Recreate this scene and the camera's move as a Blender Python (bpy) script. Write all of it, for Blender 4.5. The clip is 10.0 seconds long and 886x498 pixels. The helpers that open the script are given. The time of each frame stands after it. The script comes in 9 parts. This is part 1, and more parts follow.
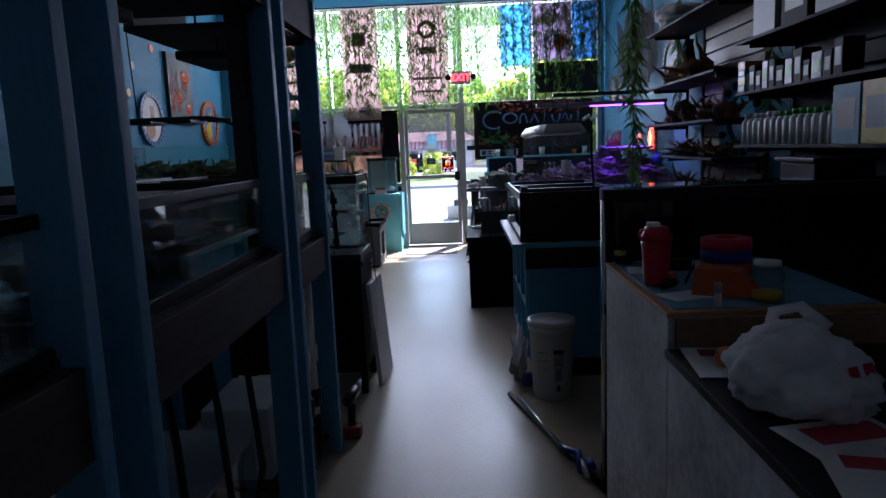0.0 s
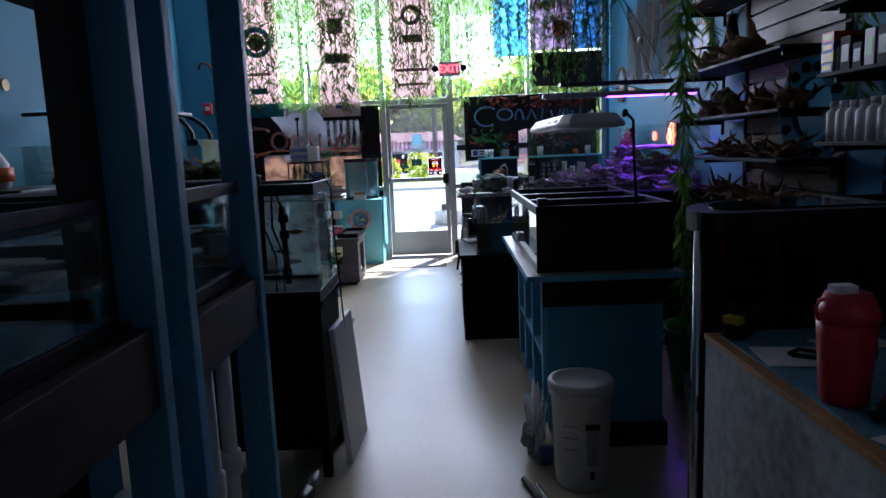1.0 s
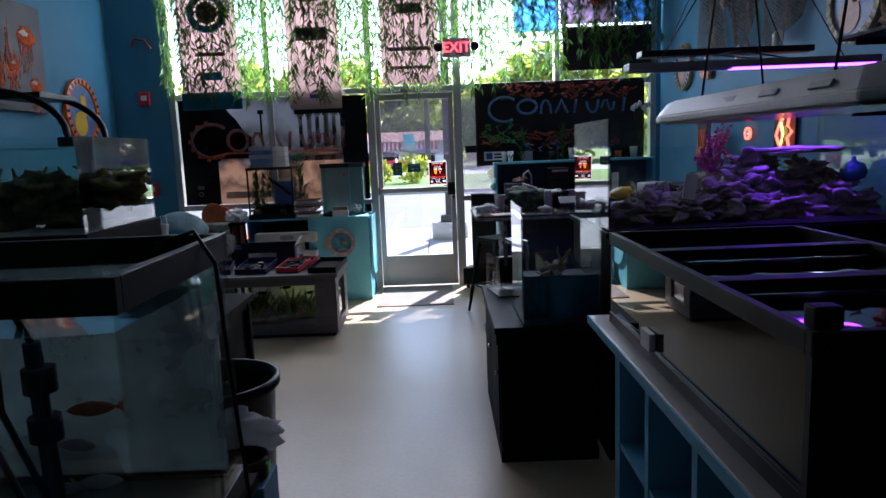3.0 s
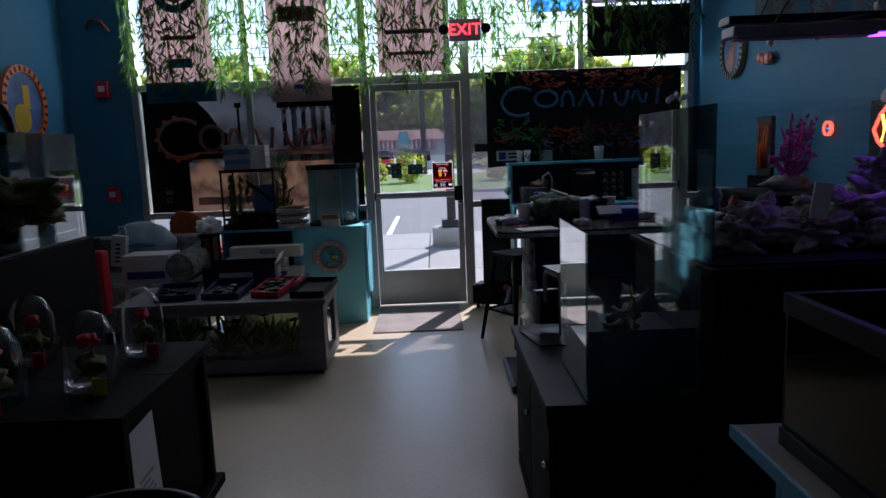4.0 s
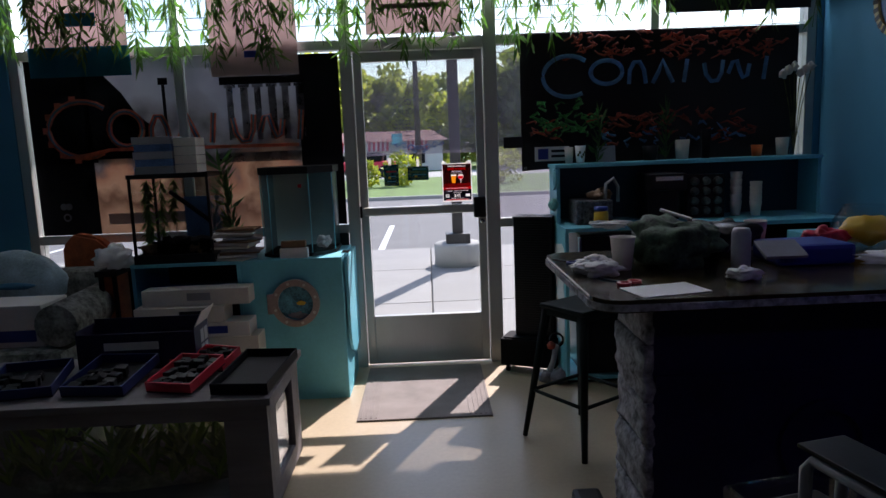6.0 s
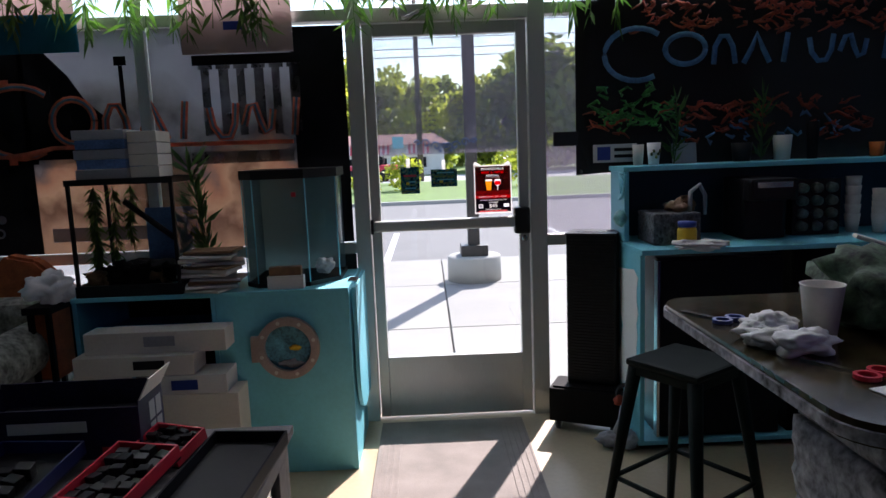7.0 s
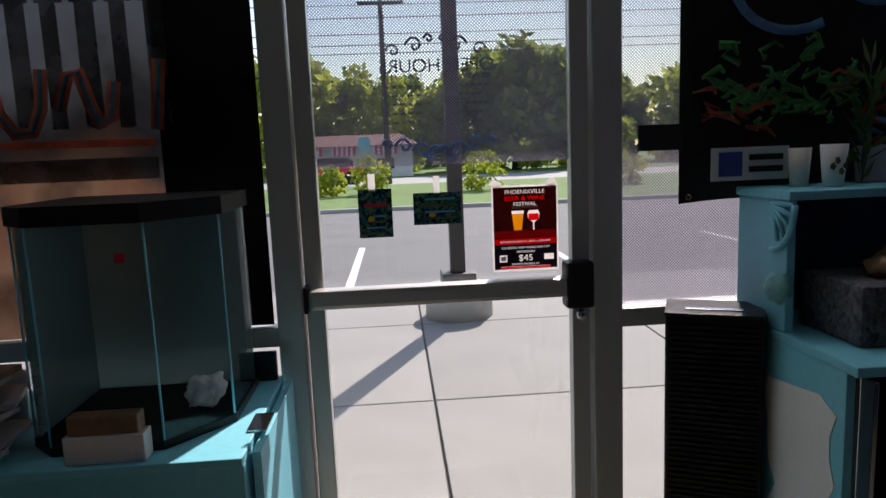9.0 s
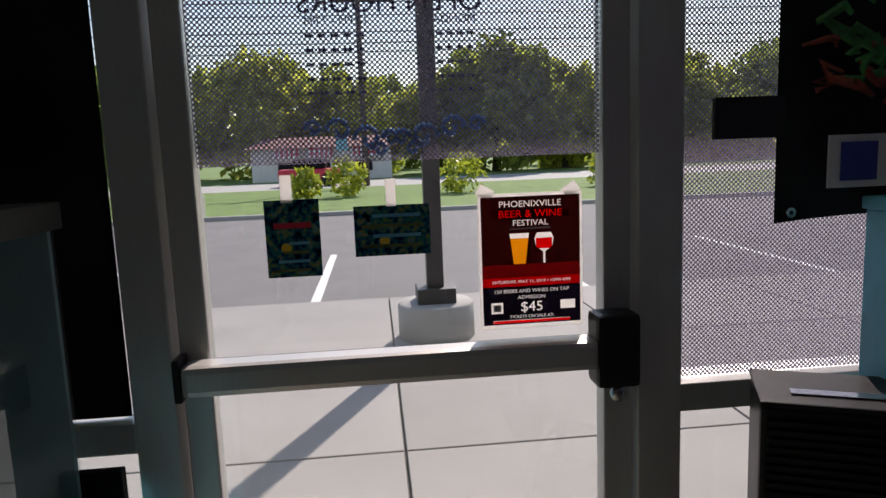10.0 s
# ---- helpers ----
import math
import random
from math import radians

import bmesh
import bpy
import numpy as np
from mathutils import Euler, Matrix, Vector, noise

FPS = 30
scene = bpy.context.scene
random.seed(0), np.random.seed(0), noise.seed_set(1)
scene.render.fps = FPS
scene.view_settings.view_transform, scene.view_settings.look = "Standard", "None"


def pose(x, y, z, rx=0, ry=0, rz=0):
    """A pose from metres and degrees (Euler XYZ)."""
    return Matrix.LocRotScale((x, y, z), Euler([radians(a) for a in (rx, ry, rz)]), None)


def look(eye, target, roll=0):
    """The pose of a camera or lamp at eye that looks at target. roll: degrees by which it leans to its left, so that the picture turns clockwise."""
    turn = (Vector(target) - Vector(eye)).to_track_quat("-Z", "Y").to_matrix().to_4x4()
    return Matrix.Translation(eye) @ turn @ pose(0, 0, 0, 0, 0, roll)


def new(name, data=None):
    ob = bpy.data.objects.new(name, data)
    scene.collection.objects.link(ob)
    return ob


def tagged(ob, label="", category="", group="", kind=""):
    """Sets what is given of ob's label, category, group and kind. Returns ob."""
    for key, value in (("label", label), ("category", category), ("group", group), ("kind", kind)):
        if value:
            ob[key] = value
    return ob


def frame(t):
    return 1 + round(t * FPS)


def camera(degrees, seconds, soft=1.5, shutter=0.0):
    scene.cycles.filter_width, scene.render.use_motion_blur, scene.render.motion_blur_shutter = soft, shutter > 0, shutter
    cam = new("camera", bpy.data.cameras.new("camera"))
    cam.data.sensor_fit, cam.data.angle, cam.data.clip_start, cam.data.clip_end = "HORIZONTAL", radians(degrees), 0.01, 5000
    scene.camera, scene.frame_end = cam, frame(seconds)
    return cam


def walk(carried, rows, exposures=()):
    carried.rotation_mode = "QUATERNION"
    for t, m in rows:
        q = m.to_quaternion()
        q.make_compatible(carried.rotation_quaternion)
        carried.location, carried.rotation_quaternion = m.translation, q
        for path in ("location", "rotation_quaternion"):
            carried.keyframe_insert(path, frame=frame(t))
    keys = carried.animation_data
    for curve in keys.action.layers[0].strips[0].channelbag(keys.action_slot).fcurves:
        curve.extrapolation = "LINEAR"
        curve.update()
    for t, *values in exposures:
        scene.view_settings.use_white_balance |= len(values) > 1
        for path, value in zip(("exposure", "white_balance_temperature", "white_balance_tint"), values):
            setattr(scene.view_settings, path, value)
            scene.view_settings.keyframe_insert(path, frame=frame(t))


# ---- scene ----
cam = camera(66.5, 10.0)
METRES, EYE, TILT, LEAN, TURN = 9.2, 1.475, 0.0, 0.0, 2.1
ROWS = [
    (0.0, 0.0, 0.0, 0.0, -0.34, -8.52, 2.27),
    (0.5, 0.0018, 0.059, -0.0003, -1.14, -8.52, 2.32),
    (1.0, -0.0013, 0.1168, -0.0012, -1.56, -8.52, 2.25),
    (1.5, -0.002, 0.1747, -0.0034, -1.97, -8.46, 2.13),
    (2.0, -0.0032, 0.2277, -0.0012, -2.13, -8.42, 2.13),
    (2.5, -0.0065, 0.2823, 0.0005, -2.17, -8.45, 2.15),
    (4.0, -0.0191, 0.4412, 0.0011, -2.86, -8.67, 2.22),
    (4.5, -0.0188, 0.4917, 0.0022, -2.91, -8.66, 2.24),
    (5.0, -0.0225, 0.5456, 0.0016, -3.08, -8.5, 2.19),
    (5.5, -0.0227, 0.5954, -0.0012, -3.3, -8.58, 2.2),
    (7.0, -0.0371, 0.7461, -0.0067, -3.52, -8.16, 2.21),
    (7.5, -0.0431, 0.7954, -0.0062, -3.65, -8.12, 2.21),
    (8.0, -0.0406, 0.8378, -0.005, -4.37, -8.18, 2.22),
    (8.5, -0.0398, 0.8788, -0.0051, -5.06, -8.18, 2.18),
    (9.0, -0.034, 0.9186, -0.0037, -6.27, -8.21, 2.29),
    (9.5, -0.0231, 0.9559, -0.005, -7.6, -8.18, 2.27),
    (10.0, -0.0215, 0.9951, -0.0064, -7.96, -8.14, 2.18),
]
EXPOSURES = [(0.0, 2.22, 5650, 27), (1.0, 2.55, 5650, 25), (1.7, 2.68, 5750, 24), (2.5, 2.50, 5850, 25), (3.8, 0.86, 5850, 26), (4.2, 0.77, 5850, 26), (5.5, 0.78, 6150, 26), (7.0, 1.38, 6350, 25), (7.5, 1.45, 6400, 24), (8.0, 1.17, 6500, 24), (8.5, 0.88, 6600, 24), (10.0, 0.45, 6900, 26)]
walk(cam, [(t, pose(0, 0, EYE, TILT, LEAN, TURN) @ pose(METRES * x, METRES * y, METRES * z, 90 + pitch, roll, yaw)) for t, x, y, z, yaw, pitch, roll in ROWS],
     exposures=EXPOSURES)

# ---- world and sun ----
SUN_AZ, SUN_EL = 24.0, 40.0   # degrees: to the right of straight ahead, above the horizon
world = bpy.data.worlds.new("sky")
scene.world = world
world.use_nodes = True
wn = world.node_tree
sky = wn.nodes.new("ShaderNodeTexSky")
sky.sky_type = "NISHITA"
sky.sun_disc = False
sky.sun_elevation = radians(SUN_EL)
sky.sun_rotation = radians(SUN_AZ)
sky.air_density, sky.dust_density = 1.2, 0.5
wn.links.new(sky.outputs[0], wn.nodes["Background"].inputs[0])
wn.nodes["Background"].inputs[1].default_value = 0.14

sun = new("sun", bpy.data.lights.new("sun", "SUN"))
sun.data.energy, sun.data.angle, sun.data.color = 4.4, radians(0.6), (1.0, 0.94, 0.85)
sd = Vector((math.sin(radians(SUN_AZ)) * math.cos(radians(SUN_EL)), math.cos(radians(SUN_AZ)) * math.cos(radians(SUN_EL)), math.sin(radians(SUN_EL))))
sun.matrix_world = look((0, 0, 20), Vector((0, 0, 20)) - sd)


# sky light in the opening of the high panes
day = new("daylight_in_high_panes", bpy.data.lights.new("daylight_in_high_panes", "AREA"))
day.data.shape, day.data.size, day.data.size_y = "RECTANGLE", 4.4, 1.40
day.data.energy, day.data.color = 125.0, (0.88, 0.94, 1.0)
day.matrix_world = pose(-0.75, 10.46, 2.84, -90, 0, 0)

# ---- materials ----
def lnk(nt, a, b):
    nt.links.new(a, b)


def mat(name, col, rough=0.5, metal=0.0, var=0.18, scale=5.0, fine=90.0, bump=0.08, emit=None, power=0.0, coat=0.0, stretch=None, rand=0.0, spec=0.5):
    """A paint, plastic, wood or metal surface with blotches, fine grain and relief."""
    m = bpy.data.materials.new(name)
    m.use_nodes = True
    nt = m.node_tree
    b = nt.nodes["Principled BSDF"]
    tc = nt.nodes.new("ShaderNodeTexCoord")
    mp = nt.nodes.new("ShaderNodeMapping")
    if stretch:
        mp.inputs["Scale"].default_value = stretch
    lnk(nt, tc.outputs["Object"], mp.inputs[0])
    n1 = nt.nodes.new("ShaderNodeTexNoise")
    n1.inputs["Scale"].default_value, n1.inputs["Detail"].default_value = scale, 5.0
    n2 = nt.nodes.new("ShaderNodeTexNoise")
    n2.inputs["Scale"].default_value, n2.inputs["Detail"].default_value = fine, 3.0
    lnk(nt, mp.outputs[0], n1.inputs["Vector"])
    lnk(nt, mp.outputs[0], n2.inputs["Vector"])
    mix = nt.nodes.new("ShaderNodeMix")
    mix.data_type = "FLOAT"
    mix.inputs[0].default_value = 0.35
    lnk(nt, n1.outputs[0], mix.inputs[2])
    lnk(nt, n2.outputs[0], mix.inputs[3])
    ramp = nt.nodes.new("ShaderNodeValToRGB")
    lo = [max(0.0, c * (1 - var * 1.6)) for c in col]
    hi = [min(1.0, c * (1 + var)) for c in col]
    ramp.color_ramp.elements[0].position, ramp.color_ramp.elements[0].color = 0.3, (*lo, 1)
    ramp.color_ramp.elements[1].position, ramp.color_ramp.elements[1].color = 0.7, (*hi, 1)
    lnk(nt, mix.outputs[0], ramp.inputs[0])
    out = ramp.outputs[0]
    if rand:
        oi = nt.nodes.new("ShaderNodeObjectInfo")
        hs = nt.nodes.new("ShaderNodeHueSaturation")
        mr = nt.nodes.new("ShaderNodeMapRange")
        mr.inputs[3].default_value, mr.inputs[4].default_value = 1 - rand, 1 + rand
        lnk(nt, oi.outputs["Random"], mr.inputs[0])
        lnk(nt, mr.outputs[0], hs.inputs["Value"])
        lnk(nt, out, hs.inputs["Color"])
        out = hs.outputs[0]
    lnk(nt, out, b.inputs["Base Color"])
    b.inputs["Roughness"].default_value, b.inputs["Metallic"].default_value = rough, metal
    b.inputs["Coat Weight"].default_value = coat
    b.inputs["Coat Roughness"].default_value = 0.36
    b.inputs["Specular IOR Level"].default_value = spec
    rr = nt.nodes.new("ShaderNodeMapRange")
    rr.inputs[3].default_value, rr.inputs[4].default_value = max(0.02, rough - 0.12), min(1.0, rough + 0.12)
    lnk(nt, n1.outputs[0], rr.inputs[0])
    lnk(nt, rr.outputs[0], b.inputs["Roughness"])
    if bump:
        bp = nt.nodes.new("ShaderNodeBump")
        bp.inputs["Strength"].default_value, bp.inputs["Distance"].default_value = bump, 0.01
        lnk(nt, mix.outputs[0], bp.inputs["Height"])
        lnk(nt, bp.outputs[0], b.inputs["Normal"])
    if emit:
        b.inputs["Emission Color"].default_value = (*emit, 1)
        b.inputs["Emission Strength"].default_value = power
    return m


def glass(name, tint=(0.96, 0.99, 0.98), gloss=1.0, rough=0.01, most=0.30):
    """A thin clear pane: see-through with a real mirror reflection at its angle."""
    m = bpy.data.materials.new(name)
    m.use_nodes = True
    nt = m.node_tree
    nt.nodes.remove(nt.nodes["Principled BSDF"])
    tr, gl, mx, fr = (nt.nodes.new("ShaderNode" + k) for k in ("BsdfTransparent", "BsdfGlossy", "MixShader", "Fresnel"))
    tr.inputs[0].default_value = (*tint, 1)
    gl.inputs["Roughness"].default_value = rough
    fr.inputs[0].default_value = 1.32
    mu = nt.nodes.new("ShaderNodeMath")
    mu.operation = "MULTIPLY"
    mu.inputs[1].default_value = gloss * 1.8
    cap = nt.nodes.new("ShaderNodeMath")
    cap.operation = "MINIMUM"
    cap.inputs[1].default_value = most
    lnk(nt, fr.outputs[0], mu.inputs[0])
    lnk(nt, mu.outputs[0], cap.inputs[0])
    lnk(nt, cap.outputs[0], mx.inputs[0])
    lnk(nt, tr.outputs[0], mx.inputs[1])
    lnk(nt, gl.outputs[0], mx.inputs[2])
    lnk(nt, mx.outputs[0], nt.nodes["Material Output"].inputs[0])
    return m


def film(name, col, clear=0.3, through_light=0.5, scale=6.0, var=0.4, dots=0.0, across="X"):
    """A printed sheet: partly clear, partly letting light through, partly paint. dots: metres from hole to hole."""
    m = bpy.data.materials.new(name)
    m.use_nodes = True
    nt = m.node_tree
    nt.nodes.remove(nt.nodes["Principled BSDF"])
    tc = nt.nodes.new("ShaderNodeTexCoord")
    n = nt.nodes.new("ShaderNodeTexNoise")
    n.inputs["Scale"].default_value, n.inputs["Detail"].default_value = scale, 6
    lnk(nt, tc.outputs["Object"], n.inputs["Vector"])
    ramp = nt.nodes.new("ShaderNodeValToRGB")
    ramp.color_ramp.elements[0].position, ramp.color_ramp.elements[0].color = 0.35, (*[c * (1 - var) for c in col], 1)
    ramp.color_ramp.elements[1].position, ramp.color_ramp.elements[1].color = 0.65, (*[min(1, c * (1 + var)) for c in col], 1)
    lnk(nt, n.outputs[0], ramp.inputs[0])
    df, tl, tr = (nt.nodes.new("ShaderNodeBsdf" + k) for k in ("Diffuse", "Translucent", "Transparent"))
    m1, m2 = nt.nodes.new("ShaderNodeMixShader"), nt.nodes.new("ShaderNodeMixShader")
    lnk(nt, ramp.outputs[0], df.inputs[0])
    lnk(nt, ramp.outputs[0], tl.inputs[0])
    m1.inputs[0].default_value = through_light
    lnk(nt, df.outputs[0], m1.inputs[1])
    lnk(nt, tl.outputs[0], m1.inputs[2])
    m2.inputs[0].default_value = clear
    if dots:
        sx = nt.nodes.new("ShaderNodeSeparateXYZ")
        lnk(nt, tc.outputs["Object"], sx.inputs[0])
        waves = []
        for op in ("ADD", "SUBTRACT"):
            dg = nt.nodes.new("ShaderNodeMath")
            dg.operation = op
            lnk(nt, sx.outputs[across], dg.inputs[0])
            lnk(nt, sx.outputs["Z"], dg.inputs[1])
            k = nt.nodes.new("ShaderNodeMath")
            k.operation = "MULTIPLY"
            k.inputs[1].default_value = 2 * math.pi / dots
            lnk(nt, dg.outputs[0], k.inputs[0])
            w = nt.nodes.new("ShaderNodeMath")
            w.operation = "COSINE"
            lnk(nt, k.outputs[0], w.inputs[0])
            waves.append(w)
        pr = nt.nodes.new("ShaderNodeMath")
        pr.operation = "ADD"
        lnk(nt, waves[0].outputs[0], pr.inputs[0])
        lnk(nt, waves[1].outputs[0], pr.inputs[1])
        st = nt.nodes.new("ShaderNodeMapRange")
        st.inputs[1].default_value, st.inputs[2].default_value = -0.15, 0.25
        st.inputs[3].default_value, st.inputs[4].default_value = 0.0, clear
        lnk(nt, pr.outputs[0], st.inputs[0])
        lnk(nt, st.outputs[0], m2.inputs[0])
    lnk(nt, m1.outputs[0], m2.inputs[1])
    lnk(nt, tr.outputs[0], m2.inputs[2])
    lnk(nt, m2.outputs[0], nt.nodes["Material Output"].inputs[0])
    return m


def leaf_mat(name, col, shine=0.45):
    m = bpy.data.materials.new(name)
    m.use_nodes = True
    nt = m.node_tree
    nt.nodes.remove(nt.nodes["Principled BSDF"])
    geo = nt.nodes.new("ShaderNodeNewGeometry")
    ramp = nt.nodes.new("ShaderNodeValToRGB")
    ramp.color_ramp.elements[0].color = (*[c * 0.55 for c in col], 1)
    ramp.color_ramp.elements[1].color = (col[0] * 1.7, col[1] * 1.35, col[2] * 1.1, 1)
    lnk(nt, geo.outputs["Random Per Island"], ramp.inputs[0])
    df, tl, gl = (nt.nodes.new("ShaderNodeBsdf" + k) for k in ("Diffuse", "Translucent", "Glossy"))
    gl.inputs["Roughness"].default_value = 0.4
    m1, m2 = nt.nodes.new("ShaderNodeMixShader"), nt.nodes.new("ShaderNodeMixShader")
    m1.inputs[0].default_value, m2.inputs[0].default_value = shine, 0.05
    lnk(nt, ramp.outputs[0], df.inputs[0])
    lnk(nt, ramp.outputs[0], tl.inputs[0])
    lnk(nt, df.outputs[0], m1.inputs[1])
    lnk(nt, tl.outputs[0], m1.inputs[2])
    lnk(nt, m1.outputs[0], m2.inputs[1])
    lnk(nt, gl.outputs[0], m2.inputs[2])
    lnk(nt, m2.outputs[0], nt.nodes["Material Output"].inputs[0])
    return m


def glow(name, col, power):
    m = bpy.data.materials.new(name)
    m.use_nodes = True
    b = m.node_tree.nodes["Principled BSDF"]
    b.inputs["Base Color"].default_value = (*col, 1)
    b.inputs["Emission Color"].default_value = (*col, 1)
    b.inputs["Emission Strength"].default_value = power
    return m


M_WALL = mat("blue_wall_paint", (0.054, 0.225, 0.35), 0.6, var=0.08, scale=2.0, fine=160, bump=0.10, spec=0.2)
M_WALL_LOW = mat("teal_wall_paint", (0.050, 0.235, 0.32), 0.6, var=0.08, scale=2.0, fine=160, bump=0.10, spec=0.2)
M_WHITEWALL = mat("white_wall_paint", (0.74, 0.74, 0.72), 0.6, var=0.05, scale=2.0)
M_DARKWALL = mat("unlit_back_wall_paint", (0.06, 0.16, 0.26), 0.7, var=0.1, scale=2.0)
M_CEIL = mat("white_ceiling_tile", (0.78, 0.78, 0.76), 0.9, var=0.06, scale=3.0)
M_FLOOR = mat("cream_epoxy_floor", (0.50, 0.41, 0.27), 0.36, var=0.10, scale=1.3, fine=45, bump=0.05, coat=0.35)
M_ALU = mat("brushed_aluminium", (0.50, 0.50, 0.48), 0.36, 0.45, var=0.08, scale=4, fine=200, stretch=(1, 1, 0.1), bump=0.04)
M_BLACK = mat("black_plastic", (0.012, 0.012, 0.013), 0.42, var=0.2, bump=0.05, spec=0.25)
M_BLACKWOOD = mat("black_stained_wood", (0.009, 0.0085, 0.009), 0.62, var=0.3, scale=3, fine=60, stretch=(1, 1, 0.15), bump=0.15, spec=0.05)
M_BLACKTOP = mat("black_laminate", (0.011, 0.012, 0.015), 0.55, var=0.2, bump=0.03, spec=0.08)
M_BLUEPOST = mat("dark_blue_paint", (0.06, 0.24, 0.40), 0.55, var=0.18, scale=7, stretch=(1, 1, 0.25), bump=0.15)
M_STANDBLUE = mat("mid_blue_paint", (0.09, 0.36, 0.54), 0.5, var=0.10, scale=4, bump=0.08)
M_TURQ = mat("turquoise_paint", (0.17, 0.58, 0.70), 0.5, var=0.08, scale=4, fine=60, bump=0.08)
M_BEAM = mat("weathered_dark_timber", (0.06, 0.05, 0.048), 0.7, var=0.35, scale=3, fine=40, stretch=(1, 0.12, 1), bump=0.3, spec=0.2)
M_GREYWOOD = mat("greywashed_timber", (0.19, 0.175, 0.18), 0.7, var=0.2, scale=3, fine=40, stretch=(0.15, 1, 1), bump=0.2)
M_WOOD = mat("brown_wood", (0.26, 0.15, 0.08), 0.5, var=0.3, scale=3, fine=40, stretch=(1, 0.15, 1), bump=0.2)
M_DRIFT = mat("driftwood_bark", (0.27, 0.145, 0.07), 0.8, var=0.5, scale=9, fine=70, bump=0.6)
M_COUNTER = mat("smeared_grey_paint", (0.46, 0.48, 0.50), 0.5, var=0.5, scale=2.6, fine=30, bump=0.15)
M_WHITE = mat("white_plastic", (0.72, 0.70, 0.68), 0.45, var=0.06, bump=0.03)
M_PAPER = mat("white_paper", (0.78, 0.77, 0.75), 0.8, var=0.06, bump=0.05)
M_CARD = mat("pale_cardboard", (0.73, 0.68, 0.61), 0.75, var=0.08, bump=0.06)
M_LAMINATE = mat("pale_countertop", (0.29, 0.265, 0.24), 0.4, var=0.08, bump=0.03)
M_RED = mat("red_plastic", (0.60, 0.025, 0.05), 0.35, var=0.1, bump=0.03)
M_ORANGE = mat("orange_plastic", (0.88, 0.18, 0.03), 0.4, var=0.1, bump=0.03)
M_BLUEPL = mat("blue_plastic", (0.02, 0.045, 0.27), 0.4, var=0.1, bump=0.03)
M_GREENPL = mat("green_plastic", (0.03, 0.42, 0.05), 0.4, var=0.1, bump=0.03)
M_YELLOW = mat("yellow_plastic", (0.7, 0.45, 0.03), 0.4, var=0.1, bump=0.03)
M_GREY = mat("grey_plastic", (0.33, 0.33, 0.35), 0.45, var=0.1, bump=0.04)
M_HOOD = mat("pale_grey_metal", (0.52, 0.50, 0.49), 0.4, 0.1, var=0.07, bump=0.04)
M_STEEL = mat("polished_steel", (0.6, 0.6, 0.6), 0.18, 1.0, var=0.05, bump=0.02)
M_PINK = mat("dull_copper_ring", (0.50, 0.38, 0.34), 0.4, 0.3, var=0.15, bump=0.1)
M_ROCK = mat("reef_rock", (0.36, 0.32, 0.24), 0.9, var=0.5, scale=12, fine=60, bump=0.8)
M_CORAL = mat("purple_reef_rock", (0.36, 0.32, 0.29), 0.9, var=0.5, scale=12, fine=60, bump=0.8)
M_PINKCORAL = mat("pink_coral", (0.65, 0.03, 0.42), 0.6, var=0.3, scale=12)
M_MOSS = mat("mossy_rock", (0.13, 0.14, 0.045), 0.9, var=0.6, scale=14, fine=60, bump=0.8)
M_WATER = glass("aquarium_water", (0.80, 0.92, 0.92), 1.6, 0.05, most=0.7)
M_DARKWATER = glass("murky_water", (0.16, 0.20, 0.17), 1.2, 0.03, most=0.6)
M_GLASS = glass("window_glass", (0.93, 0.97, 0.96))
M_TANK = glass("aquarium_glass", (0.965, 0.985, 0.98))
M_BLACKGLASS = glass("black_backed_glass", (0.03, 0.035, 0.035), 0.9, most=0.85)
M_ENDGLASS = glass("reflecting_end_glass", (0.85, 0.92, 0.92), 1.7, most=0.88)
M_TANKEND = glass("thick_aquarium_glass", (0.90, 0.95, 0.95), 0.9, most=0.75)
M_ACRYL = glass("clear_acrylic", (0.97, 0.98, 0.98), 0.9)
M_PLASTICBAG = film("thin_plastic_bag", (0.86, 0.86, 0.87), 0.12, 0.35, 14, 0.08)
M_LEAF = leaf_mat("willow_leaf", (0.066, 0.18, 0.026))
M_PLANT = leaf_mat("plant_leaf", (0.04, 0.13, 0.03))
M_AQPLANT = leaf_mat("pond_plant_leaf", (0.16, 0.30, 0.03), 0.6)
M_NET = film("brown_netting", (0.17, 0.14, 0.11), 0.62, 0.3, 30, 0.3, dots=0.03, across="Y")
M_PERF = film("perforated_window_film", (0.27, 0.245, 0.32), 0.97, 0.5, 3, 0.1, dots=0.0090)
M_PRINT_SKY = film("printed_sky_film", (0.34, 0.33, 0.35), 0.10, 0.6, 2.2, 0.35)
M_PRINT_RUST = film("printed_ruin_film", (0.40, 0.25, 0.17), 0.10, 0.6, 4.0, 0.4)
M_PRINT_DARK = film("printed_dark_film", (0.012, 0.012, 0.014), 0.02, 0.2, 2.5, 0.5)
M_PRINT_ORANGE = film("printed_orange_outline", (0.80, 0.25, 0.15), 0.0, 0.6, 20, 0.2)
M_PRINT_BLUE = film("printed_blue_outline", (0.16, 0.36, 0.50), 0.05, 0.6, 20, 0.2)
M_BANNER = film("pale_pink_banner", (0.47, 0.37, 0.34), 0.03, 0.40, 5.0, 0.1)
M_BANNER_TEAL = film("teal_banner_print", (0.03, 0.20, 0.28), 0.03, 0.5, 6.0, 0.2)
M_BANNER_GREY = film("grey_banner_print", (0.16, 0.12, 0.12), 0.03, 0.5, 6.0, 0.2)
